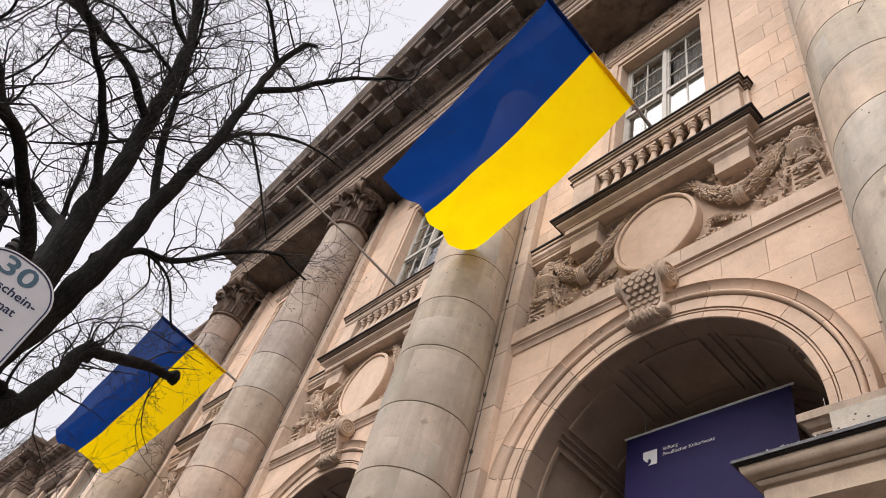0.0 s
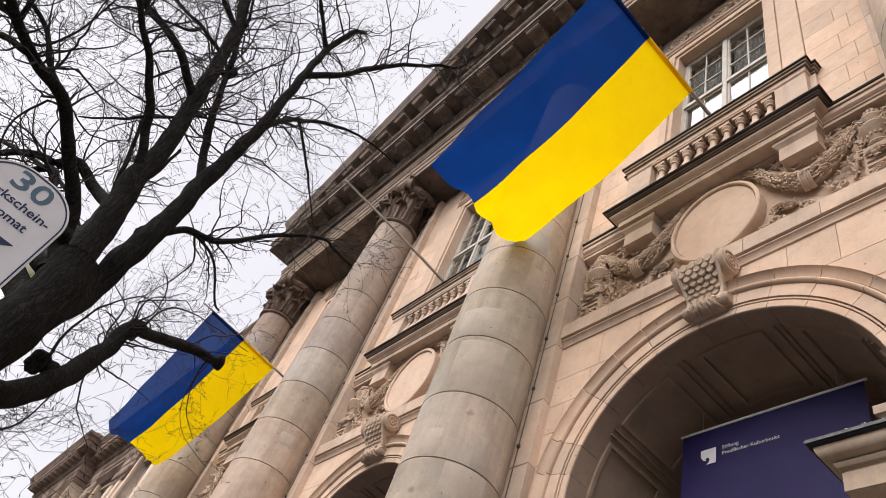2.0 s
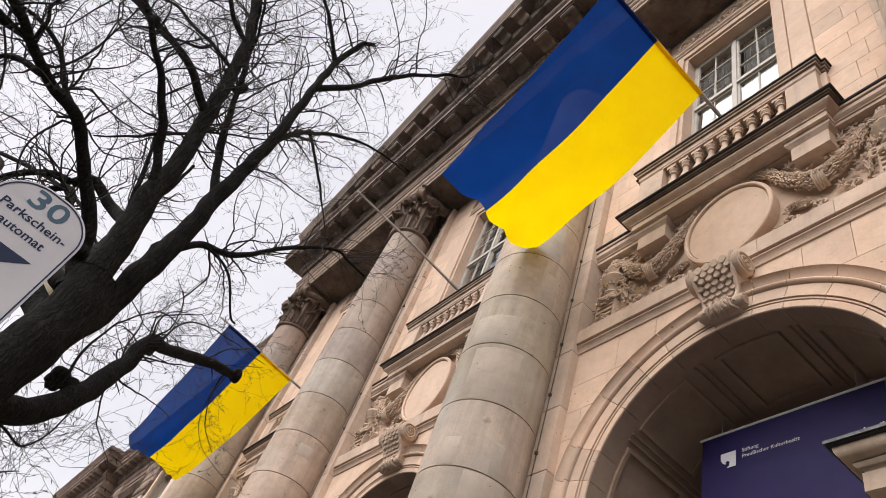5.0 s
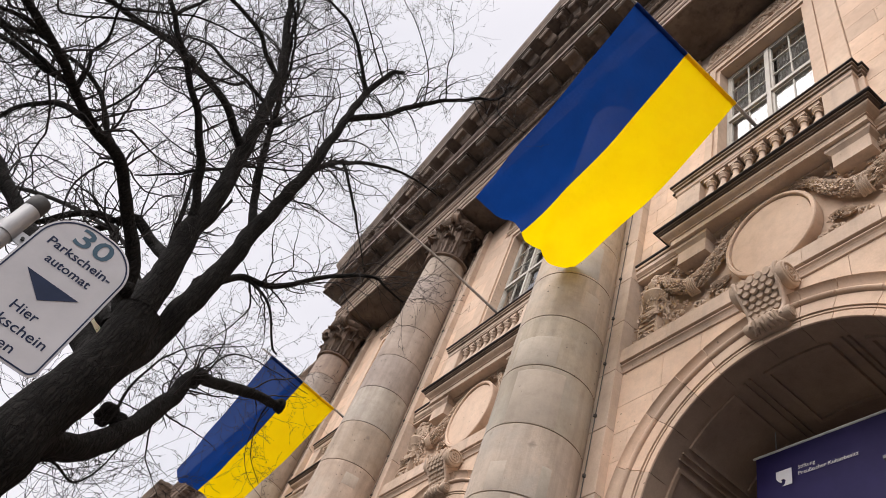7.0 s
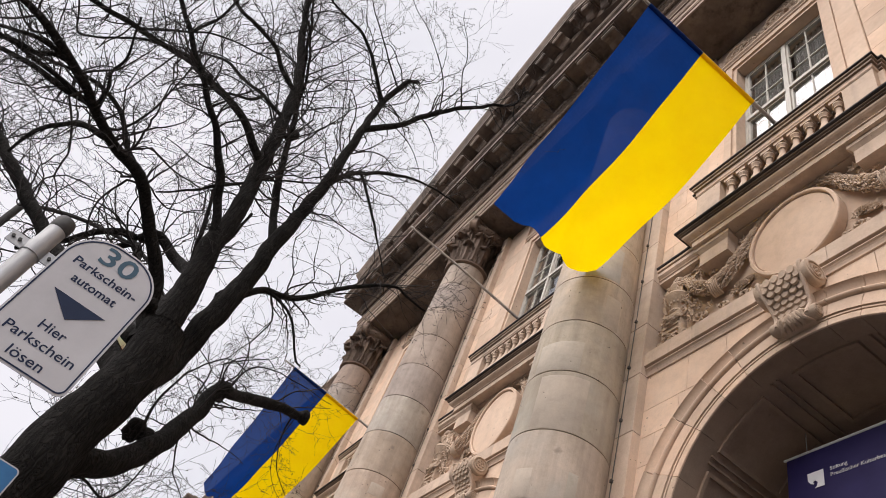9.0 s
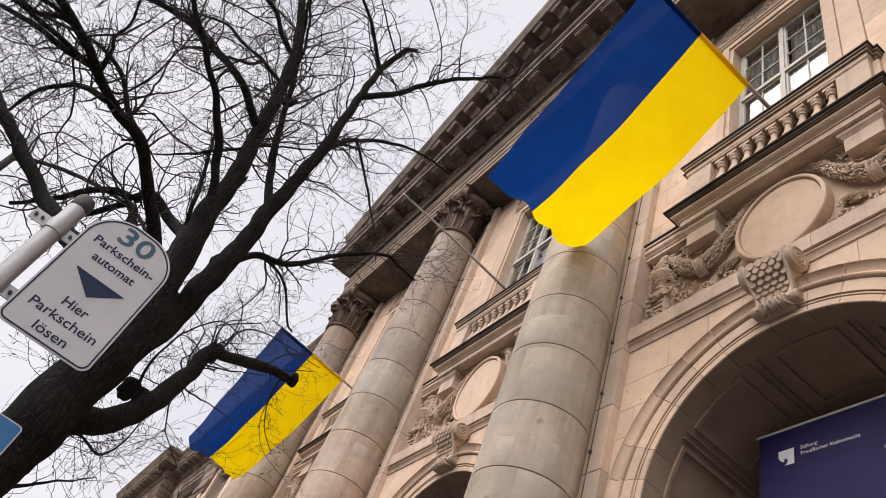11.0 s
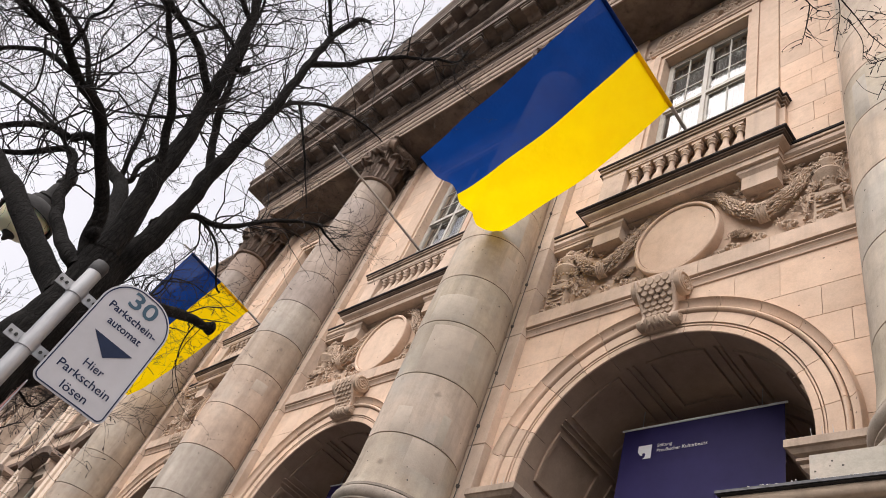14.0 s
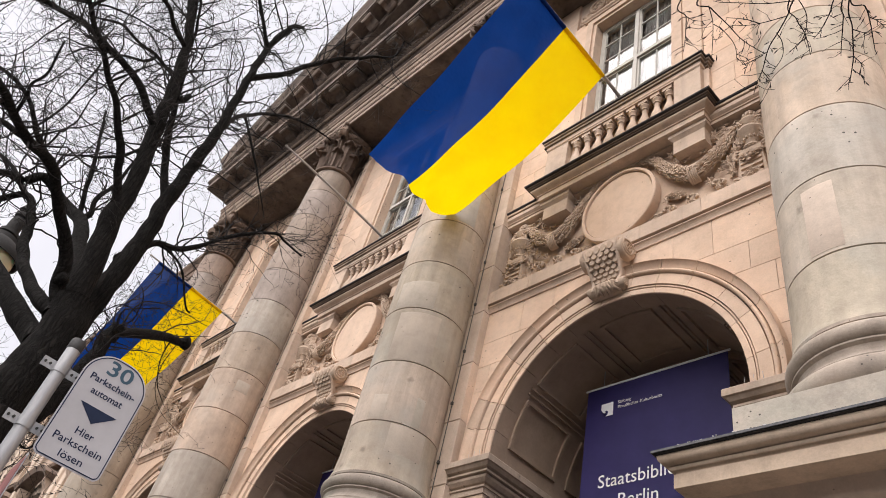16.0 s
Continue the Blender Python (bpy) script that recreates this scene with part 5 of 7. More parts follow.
MOD_STEP = 0.86
mod = None
x = -3.03 - 14 * MOD_STEP
while x < ENT_R:
    if mod is None:
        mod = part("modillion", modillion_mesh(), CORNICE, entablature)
        o = mod
    else:
        o = new("modillion", mod.data)
        o.parent = entablature
    o.location = (x, -1.26, 18.468)
    x += MOD_STEP
for y in (-0.7, 0.0, 0.7):
    o = new("modillion", mod.data)
    o.parent = entablature
    o.matrix_local = pose(ENT_L - 0.26, y, 18.468, 0, 0, -90)

RAKE = 30.0
pediment = thing("pediment", "steep sooty sandstone pediment with raking modillioned cornice", "pediment", kind="structure")
PEAK_X = 0.5 * (ENT_L + ENT_R)
RUN = (PEAK_X - (ENT_L - 0.9)) / math.cos(radians(RAKE))
for side in (1, -1):
    rk = new("raking_cornice")
    rk.parent = pediment
    x0 = ENT_L - 0.9 if side > 0 else ENT_R + 0.9
    rk.matrix_local = Matrix.Translation((x0, 0, 20.08)) @ Matrix.Rotation(radians(-RAKE * side), 4, "Y") @ Matrix.Diagonal((side, 1, 1, 1))
    bm = bmesh.new()
    sweep(bm, [(-0.9, -1.05), (0.20, -1.05), (0.24, -0.98), (0.24, -0.92), (0.26, -0.90), (0.26, -0.66), (0.74, -0.65), (0.74, -0.62), (0.78, -0.62), (0.78, -0.40), (0.80, -0.38), (0.82, -0.30), (0.87, -0.22), (0.90, -0.12), (0.90, 0.0), (-0.9, 0.05)], [(0.0, -1.0), (RUN, -1.0)])
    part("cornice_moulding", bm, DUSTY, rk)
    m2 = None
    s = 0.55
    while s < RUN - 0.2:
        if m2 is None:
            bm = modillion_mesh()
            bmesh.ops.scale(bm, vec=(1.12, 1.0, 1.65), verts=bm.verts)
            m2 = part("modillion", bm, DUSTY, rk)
            o = m2
        else:
            o = new("modillion", m2.data)
            o.parent = rk
        o.location = (s, -1.26, -0.652)
        s += MOD_STEP
bm = bmesh.new()
top = 19.0 + (PEAK_X - ENT_L) * math.tan(radians(RAKE))
v = [bm.verts.new(p) for p in ((ENT_L, -0.9, 18.9), (ENT_R, -0.9, 18.9), (PEAK_X, -0.9, top), (ENT_L, 0.2, 18.9), (ENT_R, 0.2, 18.9), (PEAK_X, 0.2, top))]
for f in ((0, 1, 2), (3, 5, 4), (0, 3, 4, 1), (1, 4, 5, 2), (2, 5, 3, 0)):
    bm.faces.new([v[i] for i in f])
part("tympanum", bm, CORNICE, pediment)
bm = bmesh.new()
for side in (1, -1):
    xe = ENT_L - 0.6 if side > 0 else ENT_R + 0.6
    v = [bm.verts.new(p) for p in ((xe, -0.2, 19.8), (PEAK_X, -0.2, 19.8 + abs(PEAK_X - xe) * math.tan(radians(RAKE))), (PEAK_X, 14, 19.8 + abs(PEAK_X - xe) * math.tan(radians(RAKE))), (xe, 14, 19.8))]
    bm.faces.new(v)
bmesh.ops.solidify(bm, geom=bm.faces[:], thickness=0.1)
part("roof", bm, ROOF, pediment)

# ---- wing, set back beyond the portico, and its end pavilion ----
WING_Y, WING_END, PAV_X = 0.40, -41.0, -33.4
wing = thing("wing_wall", "receding sandstone wing with tall windows, pilaster strips and heavy cornice", "facade", kind="structure")
for name, x0, x1, y in (("cornice", PAV_X, -16.4, WING_Y), ("pavilion_cornice", WING_END, PAV_X, WING_Y - 0.65)):
    bm = bmesh.new()
    path = [(x0, y), (x1, y)] if name == "cornice" else [(x0, y + 8), (x0, y), (x1, y), (x1, y + 1)]
    sweep(bm, [(-1.2, 14.9), (0.05, 14.9), (0.05, 15.10), (0.09, 15.12), (0.09, 15.35), (0.15, 15.42), (0.12, 15.45), (0.12, 15.75), (0.22, 15.82), (0.26, 15.90), (0.30, 15.92), (0.30, 16.25), (0.72, 16.27), (0.72, 16.52), (0.76, 16.54), (0.80, 16.66), (0.90, 16.78), (0.90, 16.92), (0.60, 16.98), (0.55, 17.0), (0.55, 17.12), (-1.2, 17.15)], path)
    part(name, bm, SOOTY, wing)
    block = None
    k = 0
    while x0 + 0.3 + 0.62 * k < x1:
        if block is None:
            bm = bmesh.new()
            box(bm, -0.15, 0.15, -0.38, 0.0, 0.0, 0.24)
            box(bm, -0.18, 0.18, -0.41, 0.0, 0.24, 0.29)
            block = o = part("modillion", bm, SOOTY, wing)
        else:
            o = new("modillion", block.data)
            o.parent = wing
        o.location = (x0 + 0.3 + 0.62 * k, y - 0.30, 15.96)
        k += 1
bm = bmesh.new()
box(bm, WING_END, PAV_X, WING_Y - 0.65, WING_Y + 6, 0, 14.9)
part("pavilion_body", bm, WORN, wing)
bm = bmesh.new()
v = [bm.verts.new(p) for p in ((WING_END, -0.6, 17.1), (-16.4, -0.1, 17.1), (-16.4, 6, 20.0), (WING_END + 4, 6, 20.0), (WING_END, 10, 17.1), (-16.4, 10, 17.1))]
for f in ((0, 1, 2, 3), (3, 2, 5, 4), (0, 3, 4)):
    bm.faces.new([v[i] for i in f])
part("roof", bm, ROOF, wing)


def strip(x, y, label):
    """A pale pilaster strip with a sooty capital and a stepped block of entablature over it."""
    bm = bmesh.new()
    chamfer_box(bm, x - 0.19, x + 0.19, y - 0.15, y + 0.02, 5.6, 13.2, 0.01)
    chamfer_box(bm, x - 0.36, x - 0.19, y - 0.07, y + 0.02, 5.6, 13.2, 0.01)
    chamfer_box(bm, x + 0.19, x + 0.36, y - 0.07, y + 0.02, 5.6, 13.2, 0.01)
    part("pilaster_strip", bm, PALE_STRIP, wing, label)
    bm = bmesh.new()
    sweep(bm, [(-0.2, 13.2), (0.02, 13.2), (0.05, 13.28), (0.02, 13.32), (0.04, 13.5), (0.09, 13.68), (0.09, 13.78), (-0.2, 13.79)], [(x - 0.30, y), (x - 0.30, y - 0.13), (x + 0.30, y - 0.13), (x + 0.30, y)])
    for a in (-0.24, -0.08, 0.08, 0.24):
        ball(bm, (x + a, y - 0.19, 13.55), (0.07, 0.06, 0.12), 8, 6)
    part("strip_capital", bm, SOOTY, wing)
    bm = bmesh.new()
    sweep(bm, [(-0.2, 13.8), (0.03, 13.8), (0.03, 14.1), (0.06, 14.12), (0.06, 14.45), (0.12, 14.55), (0.14, 14.62), (0.16, 14.70), (0.16, 14.88), (-0.2, 14.89)], [(x - 0.36, y), (x - 0.36, y - 0.13), (x + 0.36, y - 0.13), (x + 0.36, y)])
    part("entablature_block", bm, DARK_MOULD, wing)


WX = [-19.4 - 4.75 * k for k in range(3)]
edges = [-16.4] + [e for x in WX for e in (x + 1.24, x - 1.24)] + [PAV_X]
for a, b in zip(edges[::2], edges[1::2]):
    bm = bmesh.new()
    chamfer_box(bm, b, a, WING_Y, WING_Y + 0.6, 0.0, 14.9)
    part("wall_strip", bm, WORN, wing)
for x in WX:
    for z0, z1 in ((0, 5.2), (9.6, 10.6), (14.0, 14.9)):
        bm = bmesh.new()
        box(bm, x - 1.24, x + 1.24, WING_Y + 0.10, WING_Y + 0.6, z0, z1)
        part("apron", bm, WORN, wing)
for x in WX:
    for d in (-1.97, 1.97):
        strip(x + d, WING_Y, "pale stone pilaster strip")
for x in (-34.2, -36.4, -38.2, -40.3):
    strip(x, WING_Y - 0.65, "pale stone pilaster strip")


def wing_window():
    w = thing("wing_window", "tall wing window with balustrade above a curved hooded lower window", "window", "wing windows")
    bm = bmesh.new()
    sweep(bm, [(-0.2, 11.15), (0.25, 11.15), (0.3, 11.22), (0.3, 11.3), (-0.2, 11.32)], [(-1.5, 0.1), (1.5, 0.1)])
    sweep(bm, [(-0.2, 10.35), (0.25, 10.35), (0.3, 10.45), (-0.2, 10.45)], [(-1.5, 0.1), (1.5, 0.1)])
    part("rail", bm, SOOTY, w)
    for k in range(8):
        bm = bmesh.new()
        lathe(bm, [(0.05, 10.45), (0.035, 10.55), (0.075, 10.7), (0.035, 11.0), (0.055, 11.15)], -1.19 + 0.34 * k, -0.05, 10)
        part("baluster", bm, MOULD, w, smooth=True)
    for s in (-1, 1):
        bm = bmesh.new()
        a, b = sorted((s * 1.32, s * 1.5))
        box(bm, a, b, -0.2, 0.1, 10.45, 11.15)
        part("balustrade_pedestal", bm, MOULD, w)
        bm = bmesh.new()
        a, b = sorted((s * 1.24, s * 1.46))
        box(bm, a, b, -0.08, 0.05, 11.3, 14.2)
        part("jamb", bm, WALL, w)
        bm = bmesh.new()
        pts = [(-0.35, 9.75), (-0.32, 9.55), (-0.16, 9.35), (-0.12, 9.1), (-0.2, 8.9), (-0.12, 8.75), (0.0, 8.7), (0.05, 9.75)]
        f = [bm.verts.new((s * 1.30 - 0.14, y, z)) for y, z in pts]
        g = [bm.verts.new((s * 1.30 + 0.14, y, z)) for y, z in pts]
        bm.faces.new(f)
        bm.faces.new(g[::-1])
        for i in range(len(pts)):
            j = (i + 1) % len(pts)
            bm.faces.new((f[i], f[j], g[j], g[i]))
        part("console", bm, MOULD, w)
    bm = bmesh.new()
    sweep(bm, [(-0.2, 14.2), (0.1, 14.2), (0.3, 14.4), (0.3, 14.5), (-0.2, 14.55)], [(-1.56, 0.05), (1.56, 0.05)])
    part("hood", bm, SOOTY, w)
    bm = bmesh.new()
    ring_arc(bm, [(2.75, 0.0), (2.75, -0.42), (2.85, -0.46), (2.92, -0.5), (2.95, -0.5), (2.95, 0.0)], 7.35, 57, 123, 14)
    part("segmental_hood", bm, SOOTY, w)
    bm = bmesh.new()
    for a in ((-1.24, -1.12), (1.12, 1.24), (-0.04, 0.04)):
        for z0, z1 in ((11.3, 14.0), (5.2, 9.6)):
            box(bm, a[0], a[1], 0.32, 0.40, z0, z1)
    for z in (12.9, 8.2, 7.0):
        box(bm, -1.12, 1.12, 0.325, 0.395, z - 0.05, z + 0.05)
    part("casement", bm, PAINT, w)
    bm = bmesh.new()
    for z0, z1 in ((11.3, 14.0), (5.2, 9.6)):
        box(bm, -1.12, 1.12, 0.35, 0.36, z0, z1)
    part("pane", bm, GLASS, w)
    # Dark sheet put behind the panes for the gloom inside.
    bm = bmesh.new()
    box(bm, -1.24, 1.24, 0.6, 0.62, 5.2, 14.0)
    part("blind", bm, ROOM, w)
    return w


w0 = wing_window()
w0.location = (WX[0], WING_Y, 0)
for x in WX[1:]:
    copy_thing(w0, pose(x, WING_Y, 0))
for x in (-35.3, -39.2):
    copy_thing(w0, pose(x, WING_Y - 0.66, 0))
bm = bmesh.new()
box(bm, 3.77, 16, 0.0, 0.8, 0, 18.5)
box(bm, -40.9, 16, 6.5, 14, 0, 15)
tagged(part("wall_block", bm, WALL), "plain sandstone rest of the building", "wall", kind="structure")
# unseen wall added to block low sky light; roofs at the street's far end
bm = bmesh.new()
box(bm, -70, 60, -44, -36, -0.12, 17)
tagged(part("wall_opposite", bm, PAVE), "unseen plain grey wall added across the street to block low sky light", "wall", kind="structure")
far = thing("far_house", "distant grey house with a dark pitched roof", "house", at=(-97, -4, 0))
bm = bmesh.new()
box(bm, -9, 2, -9, 9, -0.12, 21)
part("wall", bm, ROOM, far)
bm = bmesh.new()
v = [bm.verts.new(p) for p in ((-9.5, -9.5, 21), (2.5, -9.5, 21), (2.5, 9.5, 21), (-9.5, 9.5, 21), (-4, -6, 26), (-4, 6, 26))]
for f in ((0, 1, 4), (1, 2, 5, 4), (2, 3, 5), (3, 0, 4, 5), (0, 3, 2, 1)):
    bm.faces.new([v[i] for i in f])
part("roof", bm, ROOF, far)


# ---- flags ----
def flag(cx, fly, seed, name_label):
    """A flag on a nearly level pole, blown along the front."""
    f = thing("flag", name_label, "flag", "facade flags", at=(cx, 0, 0))
    bm = bmesh.new()
    tube(bm, [(0, 0.10, 11.88), (0, -0.12, 11.93), (0, -1.5, 12.08), (0, -2.84, 12.17)], [0.03, 0.03, 0.026, 0.02], 12)
    ball(bm, (0, -2.86, 12.17), 0.028, 10, 6)
    part("flagpole", bm, POLE, f, smooth=True)
    if fly is None:
        return f
    h0, h1 = Vector((0, -0.58, 11.96)), Vector((0, -2.60, 12.13))
    low, mid, high = (Vector(p) for p in fly)
    NU, NV = 72, 48
    for half, mat in ((0, FLAG_YELLOW), (1, FLAG_BLUE)):
        bm = bmesh.new()
        rows = []
        for i in range(NU + 1):
            u = i / NU
            row = []
            for j in range(NV // 2 + 1):
                v = (j + half * NV // 2) / NV
                u = i / NU * (1 - 0.045 * abs(2 * v - 1) ** 5)
                hoist = h0.lerp(h1, v)
                end = low.lerp(mid, v * 2) if v < 0.5 else mid.lerp(high, v * 2 - 1)
                p = hoist.lerp(end, u)
                p.z -= 0.34 * math.sin(math.pi * u) * (1 - 0.45 * v)
                p.x += 0.05 * math.sin(math.pi * u)
                k = u ** 1.3
                wave = 0.11 * math.sin(4.2 * u + 3.0 * v + seed) + 0.035 * math.sin(10 * u - 5 * v + 2.0 * seed) + 0.012 * math.sin(21 * u + 9 * v)
                p += Vector((0.55, 0.15, 0.8)).normalized() * wave * k
                p.y += 0.02 * math.sin(15 * u + seed) * k
                p += Vector((0.5, 0, 0.8)) * 0.012 * math.sin(70 * v) * max(0.0, 1 - 7 * u)
                p += Vector((0.6, 0.2, 0.7)) * noise.noise((u * 5, v * 3.4, seed * 3.7)) * 0.10 * k
                crease = 1 - abs(noise.noise((u * 2.2 + v * 2.6, v * 1.2 - u * 0.8, seed * 1.9)))
                p += Vector((0.55, 0.15, 0.8)) * 0.075 * crease ** 6 * k
                ripple = 0.5 + 0.5 * noise.noise((u * 1.7, v * 2.1, seed * 5.3 + 2))
                p += Vector((0.6, 0.1, 0.75)) * 0.050 * math.sin(17 * v - 9 * u + 2.5 * noise.noise((u * 2, v * 2, seed))) * u ** 3 * ripple
                tail = max(0.0, u - 0.86) / 0.14
                p += Vector((0.05, 0.02, -0.05)) * tail * tail * (0.6 + 0.4 * math.sin(7 * v + seed))
                # slack diagonal folds that run down from the hoist and a crumpled tail
                fold = math.sin(8.5 * (v + 0.55 * u) + 1.7 * noise.noise((u * 1.6, v * 1.6, seed)))
                p += Vector((0.5, 0.2, 0.75)) * 0.036 * fold * math.sin(math.pi * min(1.0, u * 1.1))
                p += Vector((0.5, 0.1, 0.8)) * 0.030 * noise.noise((u * 9, v * 5, seed * 2.3)) * max(0.0, u - 0.45) * 1.8
                if i == NU:
                    p += Vector((0.3, 0, 0.3)) * 0.03 * noise.noise((v * 17, seed, 0.3))
                row.append(bm.verts.new(p))
            rows.append(row)
        for a, b in zip(rows, rows[1:]):
            for j in range(NV // 2):
                bm.faces.new((a[j], a[j + 1], b[j + 1], b[j]))
        me_name = "blue_band" if half else "yellow_band"
        part(me_name, bm, mat, f, "blue translucent cloth" if half else "yellow translucent cloth", smooth=True, angle=180)
    for k, (name, mat) in enumerate((("yellow_sleeve", FLAG_YELLOW), ("blue_sleeve", FLAG_BLUE))):
        bm = bmesh.new()
        run = [h0.lerp(h1, 0.5 * k + 0.5 * i / 24) for i in range(25)]
        tube(bm, run, [0.036 + 0.006 * noise.noise((i * 0.9, seed, k * 3.1)) for i in range(25)], 12)
        part(name, bm, mat, f, smooth=True)
    return f


flag(0.0, ((-2.72, -0.88, 9.96), (-2.56, -1.86, 9.68), (-2.58, -2.76, 9.28)), 1, "large blue over yellow cloth flag blown from a level pole")
flag(-6.0, None, 0, "bare weathered flagpole standing out over a balcony")
flag(-12.0, ((-2.15, -1.23, 9.20), (-2.2, -2.02, 9.32), (-2.15, -2.74, 9.28)), 2, "blue over yellow cloth flag seen behind bare branches")


# ---- banners in the arches ----
def banner(cx, words):
    b = thing("banner", "indigo vinyl banner with white lettering hung in the arch", "banner", "arch banners", at=(cx, 0, 0))
    bm = bmesh.new()
    rows = [[bm.verts.new((-1.0 + 2.0 * i / 24, 1.0 + 0.004 * math.sin(i * 0.9 + 0.3 * j) * (j / 16), 7.19 - 4.6 * j / 16)) for i in range(25)] for j in range(17)]
    for a, c in zip(rows, rows[1:]):
        for i in range(24):
            bm.faces.new((a[i], a[i + 1], c[i + 1], c[i]))
    bmesh.ops.solidify(bm, geom=bm.faces[:], thickness=0.006)
    part("sheet", bm, BANNER, b, smooth=True)
    bm = bmesh.new()
    tube(bm, [(-1.03, 1.0, 7.205), (1.03, 1.0, 7.205)], [0.014, 0.014], 10)
    part("top_rod", bm, PRINT, b, smooth=True)
    for x in (-0.75, 0.75):
        bm = bmesh.new()
        tube(bm, [(x, 1.0, 7.2), (x, 1.0, 7.62)], [0.006, 0.006], 6)
        part("hanger", bm, STEEL, b)
    up = Matrix.Rotation(radians(90), 4, "X")
    if words:
        bm = bmesh.new()
        shape = ((-0.76, 6.98), (-0.58, 6.98), (-0.58, 6.79), (-0.69, 6.79), (-0.66, 6.815), (-0.652, 6.85), (-0.675, 6.877), (-0.705, 6.868), (-0.692, 6.848), (-0.703, 6.838), (-0.732, 6.855), (-0.76, 6.895))
        f = [bm.verts.new((x, 0.988, z - 0.05)) for x, z in shape]
        g = [bm.verts.new((x, 0.992, z - 0.05)) for x, z in shape]
        bm.faces.new(f)
        bm.faces.new(g[::-1])
        for i in range(len(shape)):
            j = (i + 1) % len(shape)
            bm.faces.new((f[i], f[j], g[j], g[i]))
        part("emblem", bm, PRINT, b, "plain white emblem block")
        lettered("Stiftung", 0.064, Matrix.Translation((-0.51, 0.991, 6.885)) @ up, PRINT, b)
        first_word = lettered("Preußischer", 0.064, Matrix.Translation((-0.51, 0.991, 6.812)) @ up, PRINT, b)
        wide = max(v.co.x for v in first_word.data.vertices)
        lettered("Kulturbesitz", 0.064, Matrix.Translation((-0.51 + wide + 0.018, 0.991, 6.812)) @ up, PRINT, b)
        lettered("Staatsbibliothek", 0.235, Matrix.Translation((-0.74, 0.991, 5.76)) @ up, PRINT, b)
        lettered("Berlin", 0.235, Matrix.Translation((-0.45, 0.991, 5.49)) @ up, PRINT, b)
    return b


banner(0.0, True)
banner(-6.0, False)


# ---- parking sign on its post ----
def sign_post():
    p = thing("sign_post", "galvanised steel tube post with black cap and bracket clamps", "post", at=(1.132, -5.135, 0))
    bm = bmesh.new()
    lathe(bm, [(0.03, 0), (0.03, 3.10), (0.03, 3.11)], 0, 0, 24)
    part("tube", bm, STEEL, p, smooth=True)
    bm = bmesh.new()
    lathe(bm, [(0.031, 3.09), (0.0325, 3.095), (0.0325, 3.13), (0.028, 3.142), (0.01, 3.146)], 0, 0, 24)
    part("cap", bm, BLACK, p, smooth=True)
    for z in (2.99, 2.73, 2.38):
        bm = bmesh.new()
        lathe(bm, [(0.0305, z - 0.022), (0.0335, z - 0.022), (0.0335, z + 0.022), (0.0305, z + 0.022)], 0, 0, 24, cap=False)
        box(bm, 0.0, 0.005, -0.085, -0.031, z - 0.022, z + 0.022)
        box(bm, 0.0, 0.005, 0.031, 0.085, z - 0.022, z + 0.022)
        c = part("clamp", bm, STEEL, p, smooth=True)
        for y in (-0.072, -0.05, 0.05, 0.072):
            bm = bmesh.new()
            tube(bm, [(0.004, y, z), (0.012, y, z)], [0.006, 0.006], 6)
            part("bolt", bm, IRON, c)
    return p


def plate_outline(w, h, r_top, r_low, seg=14):
    """Plate outline in (y, z), round-headed when r_top is half the width."""
    pts = []
    for cy, cz, r, a0 in ((w - r_low, r_low, r_low, -90), (w - r_top, h - r_top, r_top, 0), (r_top, h - r_top, r_top, 90), (r_low, r_low, r_low, 180)):
        pts += [(cy + r * math.cos(radians(a0 + 90 * k / seg)), cz + r * math.sin(radians(a0 + 90 * k / seg))) for k in range(seg + 1)]
    return pts


def plate(bm, pts, x0, x1):
    a = [bm.verts.new((x0, y, z)) for y, z in pts]
    b = [bm.verts.new((x1, y, z)) for y, z in pts]
    bm.faces.new(a)
    bm.faces.new(b[::-1])
    for i in range(len(pts)):
        j = (i + 1) % len(pts)
        bm.faces.new((a[i], a[j], b[j], b[i]))


